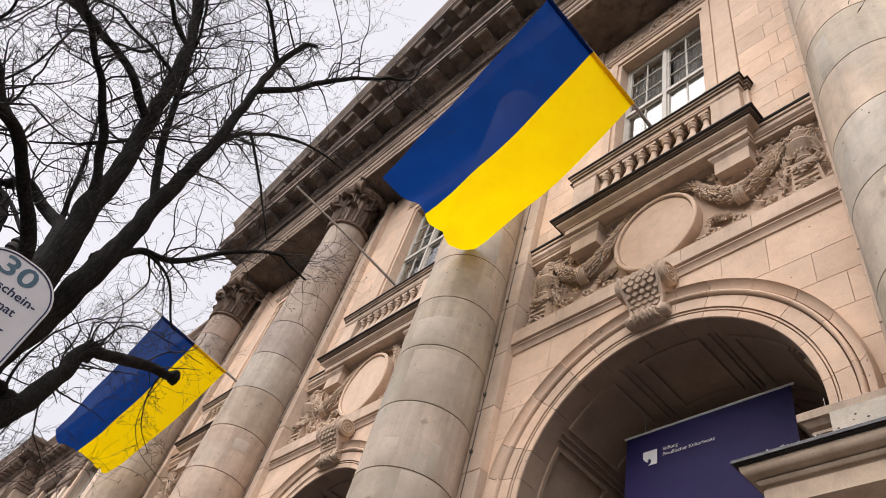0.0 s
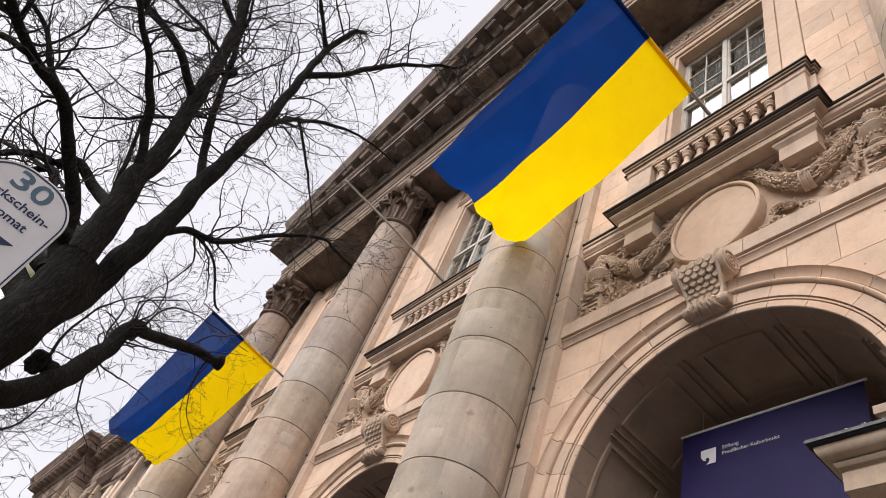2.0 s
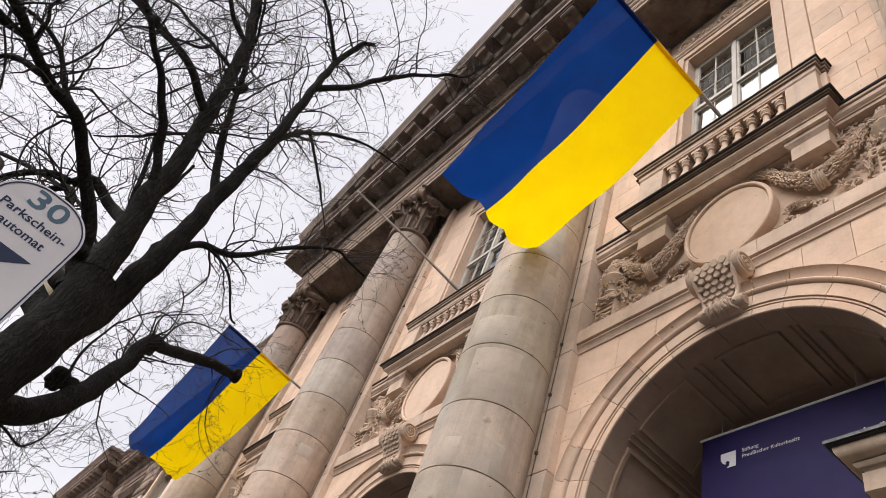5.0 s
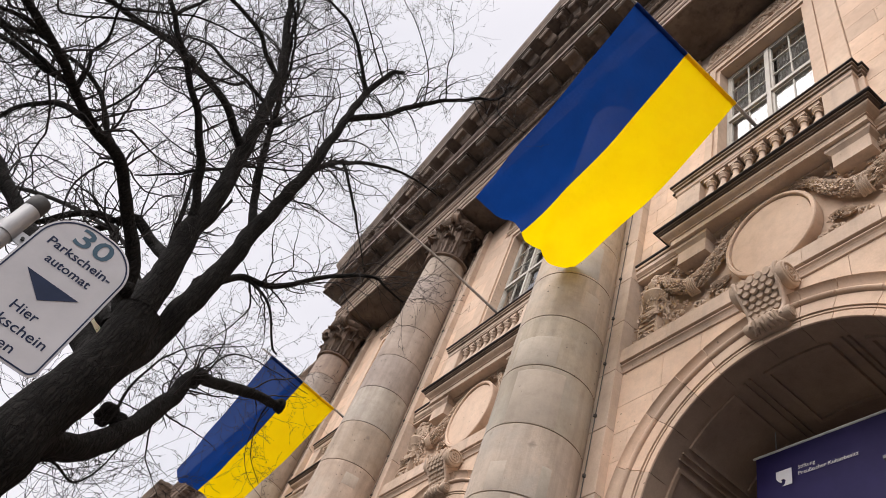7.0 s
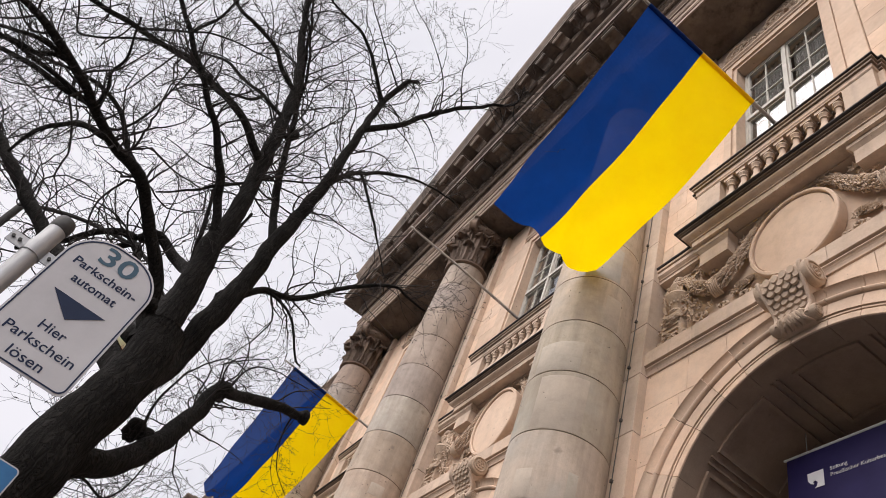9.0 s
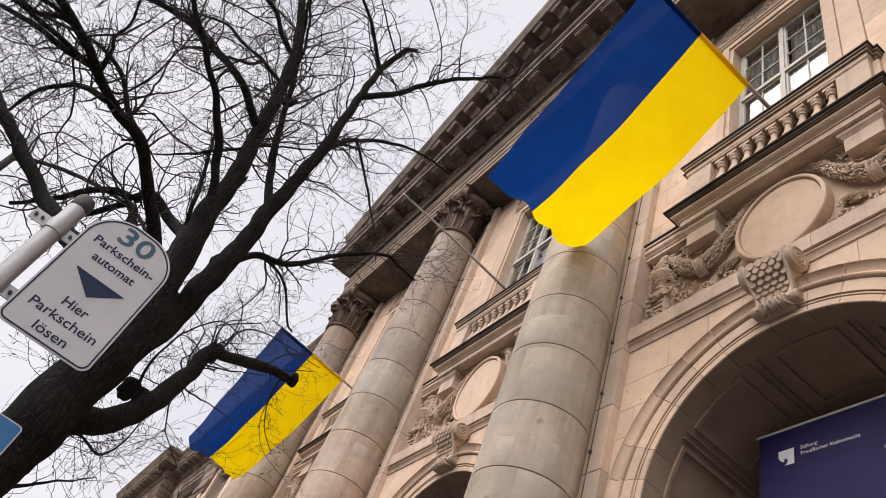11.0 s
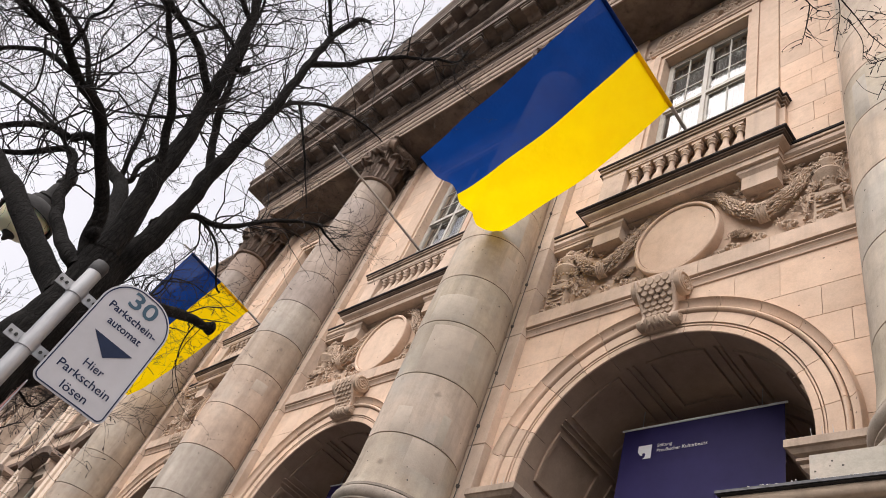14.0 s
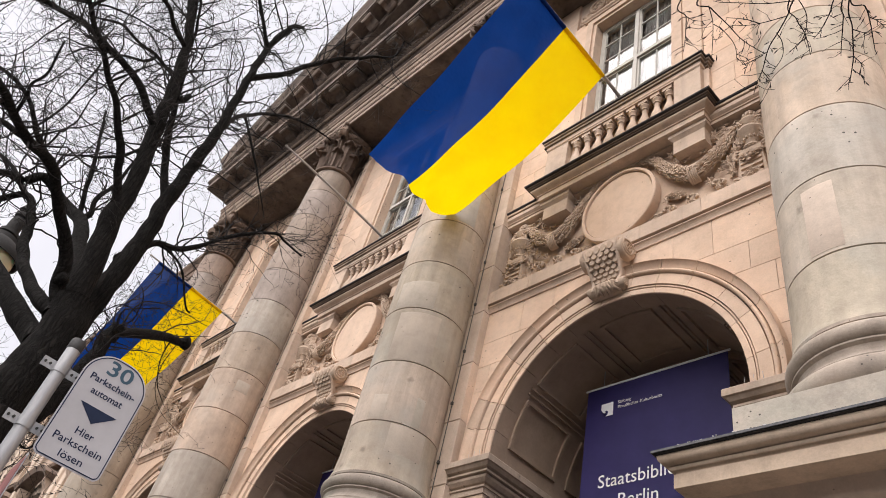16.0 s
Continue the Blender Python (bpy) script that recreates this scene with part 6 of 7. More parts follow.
def parking_sign():
    s = thing("parking_meter_sign", "white round-headed parking ticket sign with dark blue print", "sign", at=(1.18, -5.067, 2.633))
    W, H = 0.296, 0.513
    bm = bmesh.new()
    plate(bm, plate_outline(W, H, 0.125, 0.03), -0.003, 0.0)
    part("plate", bm, SIGN_WHITE, s)
    bm = bmesh.new()
    o = plate_outline(W - 0.012, H - 0.012, 0.12, 0.025)
    i = plate_outline(W - 0.021, H - 0.021, 0.116, 0.021)
    a = [[bm.verts.new((x, y + d, z + d)) for y, z in ring] for x, ring, d in ((0.0005, o, 0.006), (0.0015, o, 0.006), (0.0015, i, 0.0105), (0.0005, i, 0.0105))]
    for p, q in zip(a, a[1:] + a[:1]):
        for j in range(len(o)):
            bm.faces.new((p[j], p[(j + 1) % len(o)], q[(j + 1) % len(o)], q[j]))
    part("border", bm, SIGN_BLUE, s)
    face = Matrix.Rotation(radians(90), 4, "Z") @ Matrix.Rotation(radians(90), 4, "X")
    for word, width, tall, z, mat in (("30", 0.118, 0.070, 0.424, SIGN_TEAL), ("Parkschein-", 0.215, 0.031, 0.372, SIGN_BLUE), ("automat", 0.148, 0.031, 0.318, SIGN_BLUE), ("Hier", 0.082, 0.033, 0.138, SIGN_BLUE), ("Parkschein", 0.218, 0.033, 0.084, SIGN_BLUE), ("lösen", 0.106, 0.033, 0.028, SIGN_BLUE)):
        ob = lettered(word, 1.0, Matrix(), mat, s, 0.0, "LEFT", bold=0.016 if z > 0.2 else 0.008)
        xs = [v.co.x for v in ob.data.vertices]
        kx, ky = width / (max(xs) - min(xs)), tall / 0.72
        ob.data.transform(Matrix.Diagonal((kx, ky, 1, 1)) @ Matrix.Translation((-0.5 * (max(xs) + min(xs)), 0, 0)))
        ob.matrix_local = Matrix.Translation((0.0012, 0.150, z)) @ face
    bm = bmesh.new()
    v = [bm.verts.new((x, y, z)) for x in (0.0005, 0.0015) for y, z in ((0.062, 0.269), (0.234, 0.269), (0.149, 0.200))]
    for f in ((0, 1, 2), (3, 5, 4), (0, 3, 4, 1), (1, 4, 5, 2), (2, 5, 3, 0)):
        bm.faces.new([v[k] for k in f])
    part("arrow", bm, SIGN_BLUE, s, "dark blue downward triangle")
    return s


def side_sign():
    s = thing("side_sign", "reddish sign plate with pale rim clamped edge-on to the steel post", "sign", at=(1.10, -5.05, 2.20))
    s.rotation_euler = (0, 0, radians(84.3))
    bm = bmesh.new()
    plate(bm, plate_outline(0.33, 0.455, 0.03, 0.03, 6), -0.002, 0.002)
    part("plate", bm, SIGN_WHITE, s)
    for x0, x1 in ((0.0025, 0.0035), (-0.0035, -0.0025)):
        bm = bmesh.new()
        plate(bm, [(y + 0.01, z + 0.01) for y, z in plate_outline(0.31, 0.435, 0.024, 0.024, 6)], x0, x1)
        part("face", bm, SIGN_RED, s, "faded red film")
    return s


def blue_sign():
    s = thing("parking_zone_sign", "blue square parking sign with white rim on a far post", "sign", at=(-1.24, -5.36, 2.62))
    bm = bmesh.new()
    plate(bm, plate_outline(0.42, 0.63, 0.03, 0.03, 6), -0.003, 0.0)
    part("plate", bm, SIGN_WHITE, s)
    bm = bmesh.new()
    plate(bm, [(y + 0.008, z + 0.008) for y, z in plate_outline(0.404, 0.614, 0.024, 0.024, 6)], 0.0005, 0.0015)
    part("face", bm, PARK_BLUE, s)
    return s


def far_post():
    p = thing("far_sign_post", "grey steel tube post carrying the blue sign", "post", at=(-1.28, -5.15, 0))
    bm = bmesh.new()
    lathe(bm, [(0.03, 0), (0.03, 3.22), (0.02, 3.24)], 0, 0, 16)
    part("tube", bm, STEEL, p, smooth=True)


far_post()
sign_post()
parking_sign()
blue_sign()
side_sign()


# ---- the bare tree ----
class Branches:
    def __init__(self, seed):
        self.rng = random.Random(seed)
        self.verts, self.faces = [], []

    def add(self, pts, radii, seg):
        base = len(self.verts)
        up = Vector((0.31, 0.87, 0.38))
        n = len(pts)
        for i, p in enumerate(pts):
            d = (pts[min(i + 1, n - 1)] - pts[max(i - 1, 0)]).normalized()
            u = d.cross(up)
            if u.length < 0.05:
                u = d.cross(Vector((1, 0, 0)))
            u.normalize()
            w = d.cross(u)
            for k in range(seg):
                q = p + radii[i] * (math.cos(k * math.tau / seg) * u + math.sin(k * math.tau / seg) * w)
                self.verts.append(q[:])
        for i in range(n - 1):
            for k in range(seg):
                a, b = base + i * seg + k, base + i * seg + (k + 1) % seg
                self.faces.append((a, b, b + seg, a + seg))
        self.faces.append(tuple(base + k for k in range(seg)))
        self.faces.append(tuple(base + (n - 1) * seg + k for k in range(seg))[::-1])

    def twig(self, start, way, length, radius, depth, lift=0.10):
        """A gently arching twig that kinks at its nodes, with alternate side shoots and small buds."""
        rng = self.rng
        n = max(4, int(length / 0.065))
        pts, d = [start], way.normalized()
        bend = Vector((rng.gauss(0, 0.07), rng.gauss(0, 0.07), rng.gauss(0, 0.07)))
        for i in range(n):
            if rng.random() < 0.22:
                bend = Vector((rng.gauss(0, 0.08), rng.gauss(0, 0.08), rng.gauss(0, 0.08)))
            kink = 0.40 if i % 3 == 2 else 0.09
            d = (d + bend + Vector((rng.gauss(0, kink), rng.gauss(0, kink), rng.gauss(0, kink) + lift * 0.2))).normalized()
            pts.append(pts[-1] + d * (length / n))
        radii = [max(0.0014, radius * (1 - 0.75 * i / n)) for i in range(n + 1)]
        self.add(pts, radii, 5 if radius > 0.006 else 3)
        if depth <= 0:
            for i in range(2, n + 1, 2):
                if rng.random() < 0.34:
                    self.bud(pts[i], (pts[i] - pts[i - 1]).normalized())
            return
        count = max(2, int(length * (4.4 if depth > 1 else 5.2)))
        for k in range(count):
            t = rng.uniform(0.12, 0.98)
            i = min(n - 1, int(t * n))
            along = (pts[i + 1] - pts[i]).normalized()
            side = along.cross(Vector((rng.gauss(0, 1), rng.gauss(0, 1), rng.gauss(0, 1))))
            if side.length < 0.1:
                continue
            out = (along * rng.uniform(0.45, 1.0) + side.normalized() * rng.uniform(0.6, 1.0))
            self.twig(pts[i].lerp(pts[i + 1], rng.random()), out, length * rng.uniform(0.26, 0.60) * (1.15 - 0.5 * t), max(0.0017, radii[i] * 0.55), depth - 1, lift)

    def bud(self, at, way):
        """A slender dried bud or seed that hangs from a twig."""
        rng = self.rng
        d = (way + Vector((rng.gauss(0, 0.6), rng.gauss(0, 0.6), rng.gauss(-0.3, 0.6)))).normalized()
        e = rng.uniform(0.022, 0.045)
        self.add([at, at + d * e * 0.55, at + d * e], [0.0015, rng.uniform(0.003, 0.0052), 0.0008], 4)

    def object(self, name, mat, parent, kind="", smooth=True):
        me = bpy.data.meshes.new(name)
        me.from_pydata(self.verts, [], self.faces)
        me.materials.append(mat)
        if smooth:
            me.shade_smooth()
        ob = new(name, me)
        ob.parent = parent
        return tagged(ob, kind=kind)


tree = thing("street_tree", "bare dark-barked winter street tree with spreading pruned limbs", "tree", at=(-1.75, -5.05, 0))
HOME = Vector((-1.75, -5.05, 0))
twigs = Branches(4)


def limb(name, points, r0, r1, shoots=10, size=1.1, knots=0, lift=0.1, depth=2, near=0.0):
    """One main limb through its fork points, lumpy and tapered, with shoots along it."""
    rng = twigs.rng
    path = spline([Vector(p) - HOME for p in points], 9)
    n = len(path)
    radii, run = [], 0.0
    for i in range(n):
        t = i / (n - 1)
        run += (path[i] - path[i - 1]).length if i else 0.0
        r = r0 + (r1 - r0) * t ** 0.95
        radii.append(r * (1 + 0.10 * noise.noise((run * 2.1 + r0 * 50, r1 * 90, 1.7)) + 0.07 * noise.noise((run * 6.3, r0 * 70, 4.1))))
    wob = 0.16 * r0
    path = [p + Vector((noise.noise((p.x * 2, p.y * 2, p.z * 2)), noise.noise((p.x * 2, p.y * 2, p.z * 2 + 7.2)), noise.noise((p.x * 2, p.y * 2, p.z * 2 - 3.3)))) * wob * min(1, i / 6) for i, p in enumerate(path)]
    path = [p + min(0.022, 1.2 * r0) * noise.noise_vector(p * 4.5) * min(1, i / 6) for i, p in enumerate(path)]
    one = Branches(1)
    one.add(path, radii, 18 if r0 > 0.05 else 10)
    ob = one.object(name, BARK, tree)
    for k in range(round(shoots * 0.92)):
        t = rng.uniform(0.15 + near, 1.0)
        i = min(n - 2, int(t * (n - 1)))
        along = (path[i + 1] - path[i]).normalized()
        side = along.cross(Vector((rng.gauss(0, 1), rng.gauss(0, 1), rng.gauss(0, 1))))
        if side.length < 0.1:
            continue
        out = along * rng.uniform(0.2, 0.8) + side.normalized() + Vector((0, 0, 0.25))
        twigs.twig(path[i], out, size * rng.choice((0.35, 0.6, 0.9, 1.3, 1.7)), min(0.0105, max(0.0026, radii[i] * 0.30)), depth, lift)
    return ob


limb("trunk", [(-1.70, -5.13, -0.05), (-1.72, -5.08, 1.60), (-1.75, -5.01, 3.05), (-1.76, -4.97, 3.27), (-1.78, -4.93, 3.50), (-1.80, -4.90, 3.86), (-1.83, -4.87, 4.23), (-1.86, -4.87, 4.59), (-1.88, -4.88, 4.83)], 0.222, 0.175, 0)
# right-hand stem and its branches
limb("limb", [(-1.84, -4.83, 4.27), (-2.30, -4.71, 4.92), (-2.30, -4.69, 5.27), (-2.35, -4.65, 5.74), (-2.40, -4.65, 6.19), (-2.45, -4.65, 6.69), (-2.50, -4.63, 7.15), (-2.50, -4.61, 7.73), (-2.50, -4.64, 8.43), (-2.50, -4.68, 9.22), (-2.50, -4.69, 9.93), (-2.40, -4.59, 10.44), (-2.30, -4.47, 10.53)], 0.125, 0.026, 58, 0.8, near=0.35)
limb("limb", [(-2.50, -4.65, 9.16), (-2.40, -4.31, 9.62), (-2.20, -3.96, 10.18), (-2.00, -3.50, 10.69), (-1.90, -3.20, 10.99), (-1.70, -3.21, 11.19)], 0.044, 0.010, 36, 0.7)
limb("limb", [(-2.50, -4.60, 7.91), (-2.80, -4.54, 8.47), (-3.10, -4.39, 9.08), (-3.30, -3.90, 9.84), (-3.40, -3.37, 10.22), (-3.50, -2.93, 10.39)], 0.042, 0.010, 38, 0.7)
limb("limb", [(-3.12, -4.38, 9.19), (-3.20, -4.17, 9.07), (-3.20, -3.81, 8.58), (-3.20, -3.64, 8.33), (-3.20, -3.38, 7.99)], 0.024, 0.006, 16, 0.6)
limb("limb", [(-2.50, -4.68, 9.85), (-2.40, -4.89, 10.01), (-2.20, -5.41, 10.38), (-2.00, -5.79, 10.17), (-1.90, -6.08, 10.13)], 0.032, 0.010, 40, 0.75)
limb("limb", [(-2.45, -4.65, 6.64), (-2.60, -4.92, 7.32), (-2.50, -5.13, 7.78), (-2.40, -5.30, 8.21), (-2.30, -5.43, 8.52), (-2.15, -5.59, 8.81), (-1.95, -5.90, 9.40), (-1.90, -6.24, 10.04)], 0.05, 0.014, 44, 1.0)
# middle stem
limb("limb", [(-1.84, -4.83, 4.27), (-1.85, -4.85, 4.42), (-1.95, -4.92, 5.01), (-1.95, -4.98, 5.37), (-1.95, -5.04, 5.81), (-1.95, -5.09, 6.28), (-2.00, -5.19, 6.84), (-2.00, -5.28, 7.39), (-2.00, -5.43, 8.05), (-2.00, -5.58, 8.51), (-2.00, -5.95, 9.33), (-1.90, -6.17, 9.76), (-1.80, -6.52, 10.33)], 0.13, 0.024, 64, 0.9, near=0.3)
limb("limb", [(-2.00, -5.21, 7.03), (-1.85, -5.70, 7.28), (-1.80, -6.01, 7.32), (-1.70, -6.34, 7.28), (-1.60, -6.64, 7.11), (-1.50, -6.87, 6.99), (-1.40, -7.10, 6.83), (-1.30, -7.34, 6.68)], 0.045, 0.018, 36, 0.75)
limb("limb", [(-2.00, -5.33, 7.61), (-1.97, -5.20, 7.57), (-1.95, -5.16, 7.68)], 0.04, 0.03, 2, 0.3)
limb("limb", [(-1.96, -5.01, 5.60), (-1.95, -5.04, 5.77), (-1.85, -5.23, 6.12), (-1.70, -5.42, 6.39), (-1.55, -5.67, 6.60), (-1.45, -5.88, 6.73), (-1.35, -6.06, 6.84), (-1.25, -6.28, 6.99), (-1.10, -6.61, 7.22), (-1.00, -6.93, 7.41)], 0.05, 0.018, 44, 0.7, near=0.2)
limb("limb", [(-1.78, -5.34, 6.29), (-2.10, -5.54, 6.31), (-2.40, -5.81, 6.30)], 0.016, 0.007, 14, 0.6)
limb("limb", [(-1.78, -5.33, 6.30), (-2.30, -5.05, 7.27), (-2.60, -4.64, 8.00)], 0.016, 0.007, 18, 0.6)
# left-hand stems
limb("limb", [(-1.87, -4.92, 4.61), (-1.90, -5.06, 4.88), (-1.80, -5.18, 5.10), (-1.65, -5.38, 5.28), (-1.50, -5.56, 5.40), (-1.35, -5.72, 5.47), (-1.15, -5.92, 5.41), (-0.90, -6.09, 5.33), (-0.60, -6.27, 5.27), (-0.35, -6.56, 5.22), (-0.25, -6.71, 5.19), (-0.20, -6.92, 5.17)], 0.07, 0.016, 42, 0.75, near=0.25)
limb("limb", [(-1.30, -5.78, 5.47), (-1.30, -5.93, 5.60), (-1.25, -6.16, 5.79), (-1.20, -6.32, 5.85), (-1.15, -6.49, 5.81), (-1.00, -6.76, 5.56), (-0.90, -6.96, 5.45)], 0.026, 0.008, 26, 0.7)
limb("limb", [(-1.86, -4.96, 4.61), (-2.10, -4.99, 5.02), (-2.60, -5.05, 5.64), (-3.20, -5.16, 6.33), (-3.60, -5.46, 6.70), (-3.65, -5.72, 6.84), (-3.70, -5.88, 6.67), (-3.80, -6.15, 6.65), (-4.10, -6.49, 6.36), (-4.30, -6.81, 6.12)], 0.10, 0.02, 30, 0.7, near=0.35)
limb("limb", [(-3.45, -5.22, 6.60), (-3.35, -5.38, 7.02), (-3.30, -5.55, 7.46), (-3.20, -5.69, 7.80)], 0.032, 0.014, 16, 0.6)
limb("limb", [(-3.40, -5.17, 6.53), (-3.40, -5.12, 6.63), (-3.40, -5.16, 6.87), (-3.40, -5.10, 7.19), (-3.40, -5.10, 7.70)], 0.04, 0.016, 16, 0.6)
limb("limb", [(-1.90, -4.89, 4.63), (-2.05, -5.05, 4.74), (-2.40, -5.26, 5.04), (-2.70, -5.43, 5.38), (-2.90, -5.53, 5.75), (-3.00, -5.61, 6.01), (-3.10, -5.71, 6.17), (-3.20, -5.82, 6.19), (-3.40, -6.00, 6.02), (-3.60, -6.19, 5.92)], 0.075, 0.022, 20, 0.7, near=0.3)
limb("limb", [(-1.95, -4.96, 4.39), (-3.00, -5.80, 5.39), (-3.50, -6.25, 5.84), (-3.80, -6.70, 6.21), (-4.00, -7.23, 6.63), (-4.15, -7.69, 6.98), (-4.30, -8.35, 7.44)], 0.10, 0.055, 46, 0.9, near=0.2)
limb("limb", [(-1.00, -6.01, 5.31), (-1.20, -6.30, 5.42), (-1.40, -6.48, 5.31), (-1.60, -6.56, 5.16)], 0.026, 0.010, 22, 0.7)
limb("limb", [(-0.88, -6.11, 5.33), (-0.85, -6.22, 5.35), (-0.75, -6.50, 5.29), (-0.60, -6.76, 5.16), (-0.50, -6.92, 5.04)], 0.026, 0.010, 26, 0.7)
# thinner crossing branches
limb("limb", [(-0.54, -6.34, 5.26), (-0.56, -6.46, 5.27), (-0.62, -6.59, 5.23), (-0.65, -6.73, 5.23), (-0.70, -6.89, 5.18)], 0.02, 0.011, 14, 0.55)
limb("limb", [(-0.51, -6.38, 5.25), (-0.43, -6.48, 5.17), (-0.37, -6.58, 5.08), (-0.32, -6.66, 4.98), (-0.29, -6.72, 4.86)], 0.017, 0.009, 14, 0.55)
limb("limb", [(-0.85, -6.22, 5.35), (-0.86, -6.45, 5.33), (-0.87, -6.62, 5.33), (-0.89, -6.79, 5.32), (-0.92, -6.96, 5.30)], 0.028, 0.014, 16, 0.55)
limb("limb", [(-1.65, -6.49, 7.20), (-1.71, -6.74, 7.17), (-1.83, -6.94, 7.11), (-1.95, -7.13, 7.04), (-2.03, -7.28, 7.02), (-1.98, -7.40, 7.14), (-1.88, -7.54, 7.29)], 0.013, 0.008, 16, 0.55)
limb("limb", [(-0.82, -6.13, 5.31), (-0.65, -6.14, 5.40), (-0.53, -6.16, 5.41), (-0.41, -6.13, 5.45), (-0.24, -6.14, 5.50), (-0.09, -6.17, 5.54)], 0.014, 0.007, 16, 0.55)
limb("limb", [(-0.96, -6.05, 5.35), (-0.99, -6.00, 5.45), (-0.97, -5.96, 5.59), (-0.91, -5.93, 5.77), (-0.84, -5.93, 5.94), (-0.72, -5.94, 6.15)], 0.01, 0.006, 14, 0.55)
limb("limb", [(-1.54, -6.78, 7.04), (-1.41, -6.58, 7.11), (-1.29, -6.40, 7.15), (-1.16, -6.14, 7.22), (-1.09, -5.86, 7.23), (-1.02, -5.63, 7.22)], 0.014, 0.005, 14, 0.55)
limb("limb", [(-1.21, -6.36, 7.05), (-1.09, -6.27, 7.29), (-0.96, -6.25, 7.51), (-0.84, -6.25, 7.70)], 0.014, 0.008, 10, 0.55)
limb("limb", [(-2.00, -5.50, 8.28), (-1.85, -5.71, 8.23), (-1.65, -5.89, 8.22), (-1.51, -6.14, 8.14), (-1.37, -6.41, 8.04), (-1.25, -6.56, 7.95)], 0.03, 0.016, 22, 0.55)
limb("limb", [(-2.00, -5.37, 7.80), (-1.87, -5.67, 7.74), (-1.79, -5.86, 7.64), (-1.66, -6.08, 7.57), (-1.60, -6.22, 7.44), (-1.56, -6.32, 7.32)], 0.022, 0.009, 18, 0.55)
limb("limb", [(-1.48, -5.83, 6.70), (-1.41, -5.74, 6.90), (-1.35, -5.65, 7.08), (-1.24, -5.52, 7.31)], 0.012, 0.004, 12, 0.55)
limb("limb", [(-1.87, -5.67, 7.74), (-1.88, -5.72, 7.59), (-1.86, -5.91, 7.43), (-1.83, -6.12, 7.27), (-1.84, -6.23, 7.10), (-1.84, -6.28, 6.95)], 0.017, 0.006, 16, 0.55)
limb("limb", [(-2.28, -5.45, 8.56), (-2.15, -5.53, 8.79), (-1.96, -5.70, 9.03), (-1.82, -5.91, 9.22), (-1.75, -6.11, 9.36)], 0.02, 0.01, 16, 0.55)
limb("limb", [(-2.44, -4.63, 10.25), (-2.20, -4.92, 10.25), (-1.96, -5.19, 10.24), (-1.76, -5.38, 10.20), (-1.51, -5.61, 10.17)], 0.012, 0.006, 14, 0.55)
limb("limb", [(-2.23, -4.00, 10.11), (-2.01, -4.20, 10.40), (-1.84, -4.52, 10.64), (-1.75, -4.81, 10.83), (-1.72, -5.06, 10.97), (-1.66, -5.29, 11.12)], 0.009, 0.0035, 16, 0.55)
limb("limb", [(-2.12, -3.79, 10.37), (-1.79, -4.05, 10.45), (-1.53, -4.15, 10.46), (-1.30, -4.31, 10.45), (-1.12, -4.49, 10.41), (-0.96, -4.56, 10.35)], 0.008, 0.003, 16, 0.55)
limb("limb", [(-2.42, -4.39, 9.50), (-2.54, -4.07, 9.55), (-2.74, -3.78, 9.52), (-2.93, -3.62, 9.50)], 0.007, 0.003, 8, 0.55)
limb("limb", [(-2.00, -3.50, 10.69), (-2.02, -3.30, 10.51), (-1.97, -3.13, 10.36), (-1.80, -2.97, 10.29)], 0.007, 0.003, 8, 0.55)
limb("limb", [(-1.90, -3.20, 10.99), (-1.97, -3.08, 10.78), (-1.88, -2.80, 10.64), (-1.67, -2.38, 10.52)], 0.008, 0.003, 8, 0.55)
# low branches
limb("limb", [(-2.40, -4.66, 5.71), (-2.60, -4.59, 6.08), (-2.75, -4.46, 6.37), (-2.80, -4.22, 6.50), (-2.85, -3.95, 6.83), (-2.85, -3.74, 7.16), (-2.85, -3.29, 7.58), (-2.85, -3.10, 7.60), (-2.85, -2.81, 7.58)], 0.045, 0.012, 60, 0.65, near=0.1)
limb("limb", [(-2.72, -4.50, 6.35), (-2.75, -4.29, 6.37), (-2.78, -4.05, 6.30), (-2.80, -3.81, 5.97), (-2.80, -3.73, 5.92)], 0.018, 0.008, 12, 0.6)
limb("pruned_limb", [(-1.95, -4.87, 3.67), (-2.20, -4.71, 3.84), (-2.50, -4.53, 4.11), (-2.70, -4.43, 4.40), (-3.00, -4.32, 4.83), (-3.20, -4.25, 5.17), (-3.30, -4.26, 5.41), (-3.40, -4.18, 5.59), (-3.70, -4.00, 5.79), (-4.10, -3.62, 6.18), (-4.50, -3.14, 6.51)], 0.105, 0.055, 30, 0.6, near=0.25)
limb("limb", [(-2.70, -4.58, 4.51), (-2.80, -4.61, 4.81), (-2.90, -4.57, 5.15), (-3.00, -4.51, 5.40), (-3.20, -4.30, 5.79), (-3.40, -4.00, 5.87)], 0.013, 0.004, 36, 0.6)
limb("limb", [(-1.80, -4.81, 3.38), (-2.10, -4.71, 3.69), (-2.30, -4.45, 3.78), (-2.90, -4.32, 4.65)], 0.014, 0.004, 40, 0.7)
limb("limb", [(-1.80, -4.80, 3.12), (-2.30, -4.61, 3.43), (-2.80, -4.39, 3.76)], 0.012, 0.004, 14, 0.6)
limb("limb", [(-1.80, -5.06, 3.57), (-2.30, -5.15, 3.96), (-2.90, -5.17, 4.45)], 0.016, 0.006, 14, 0.55)
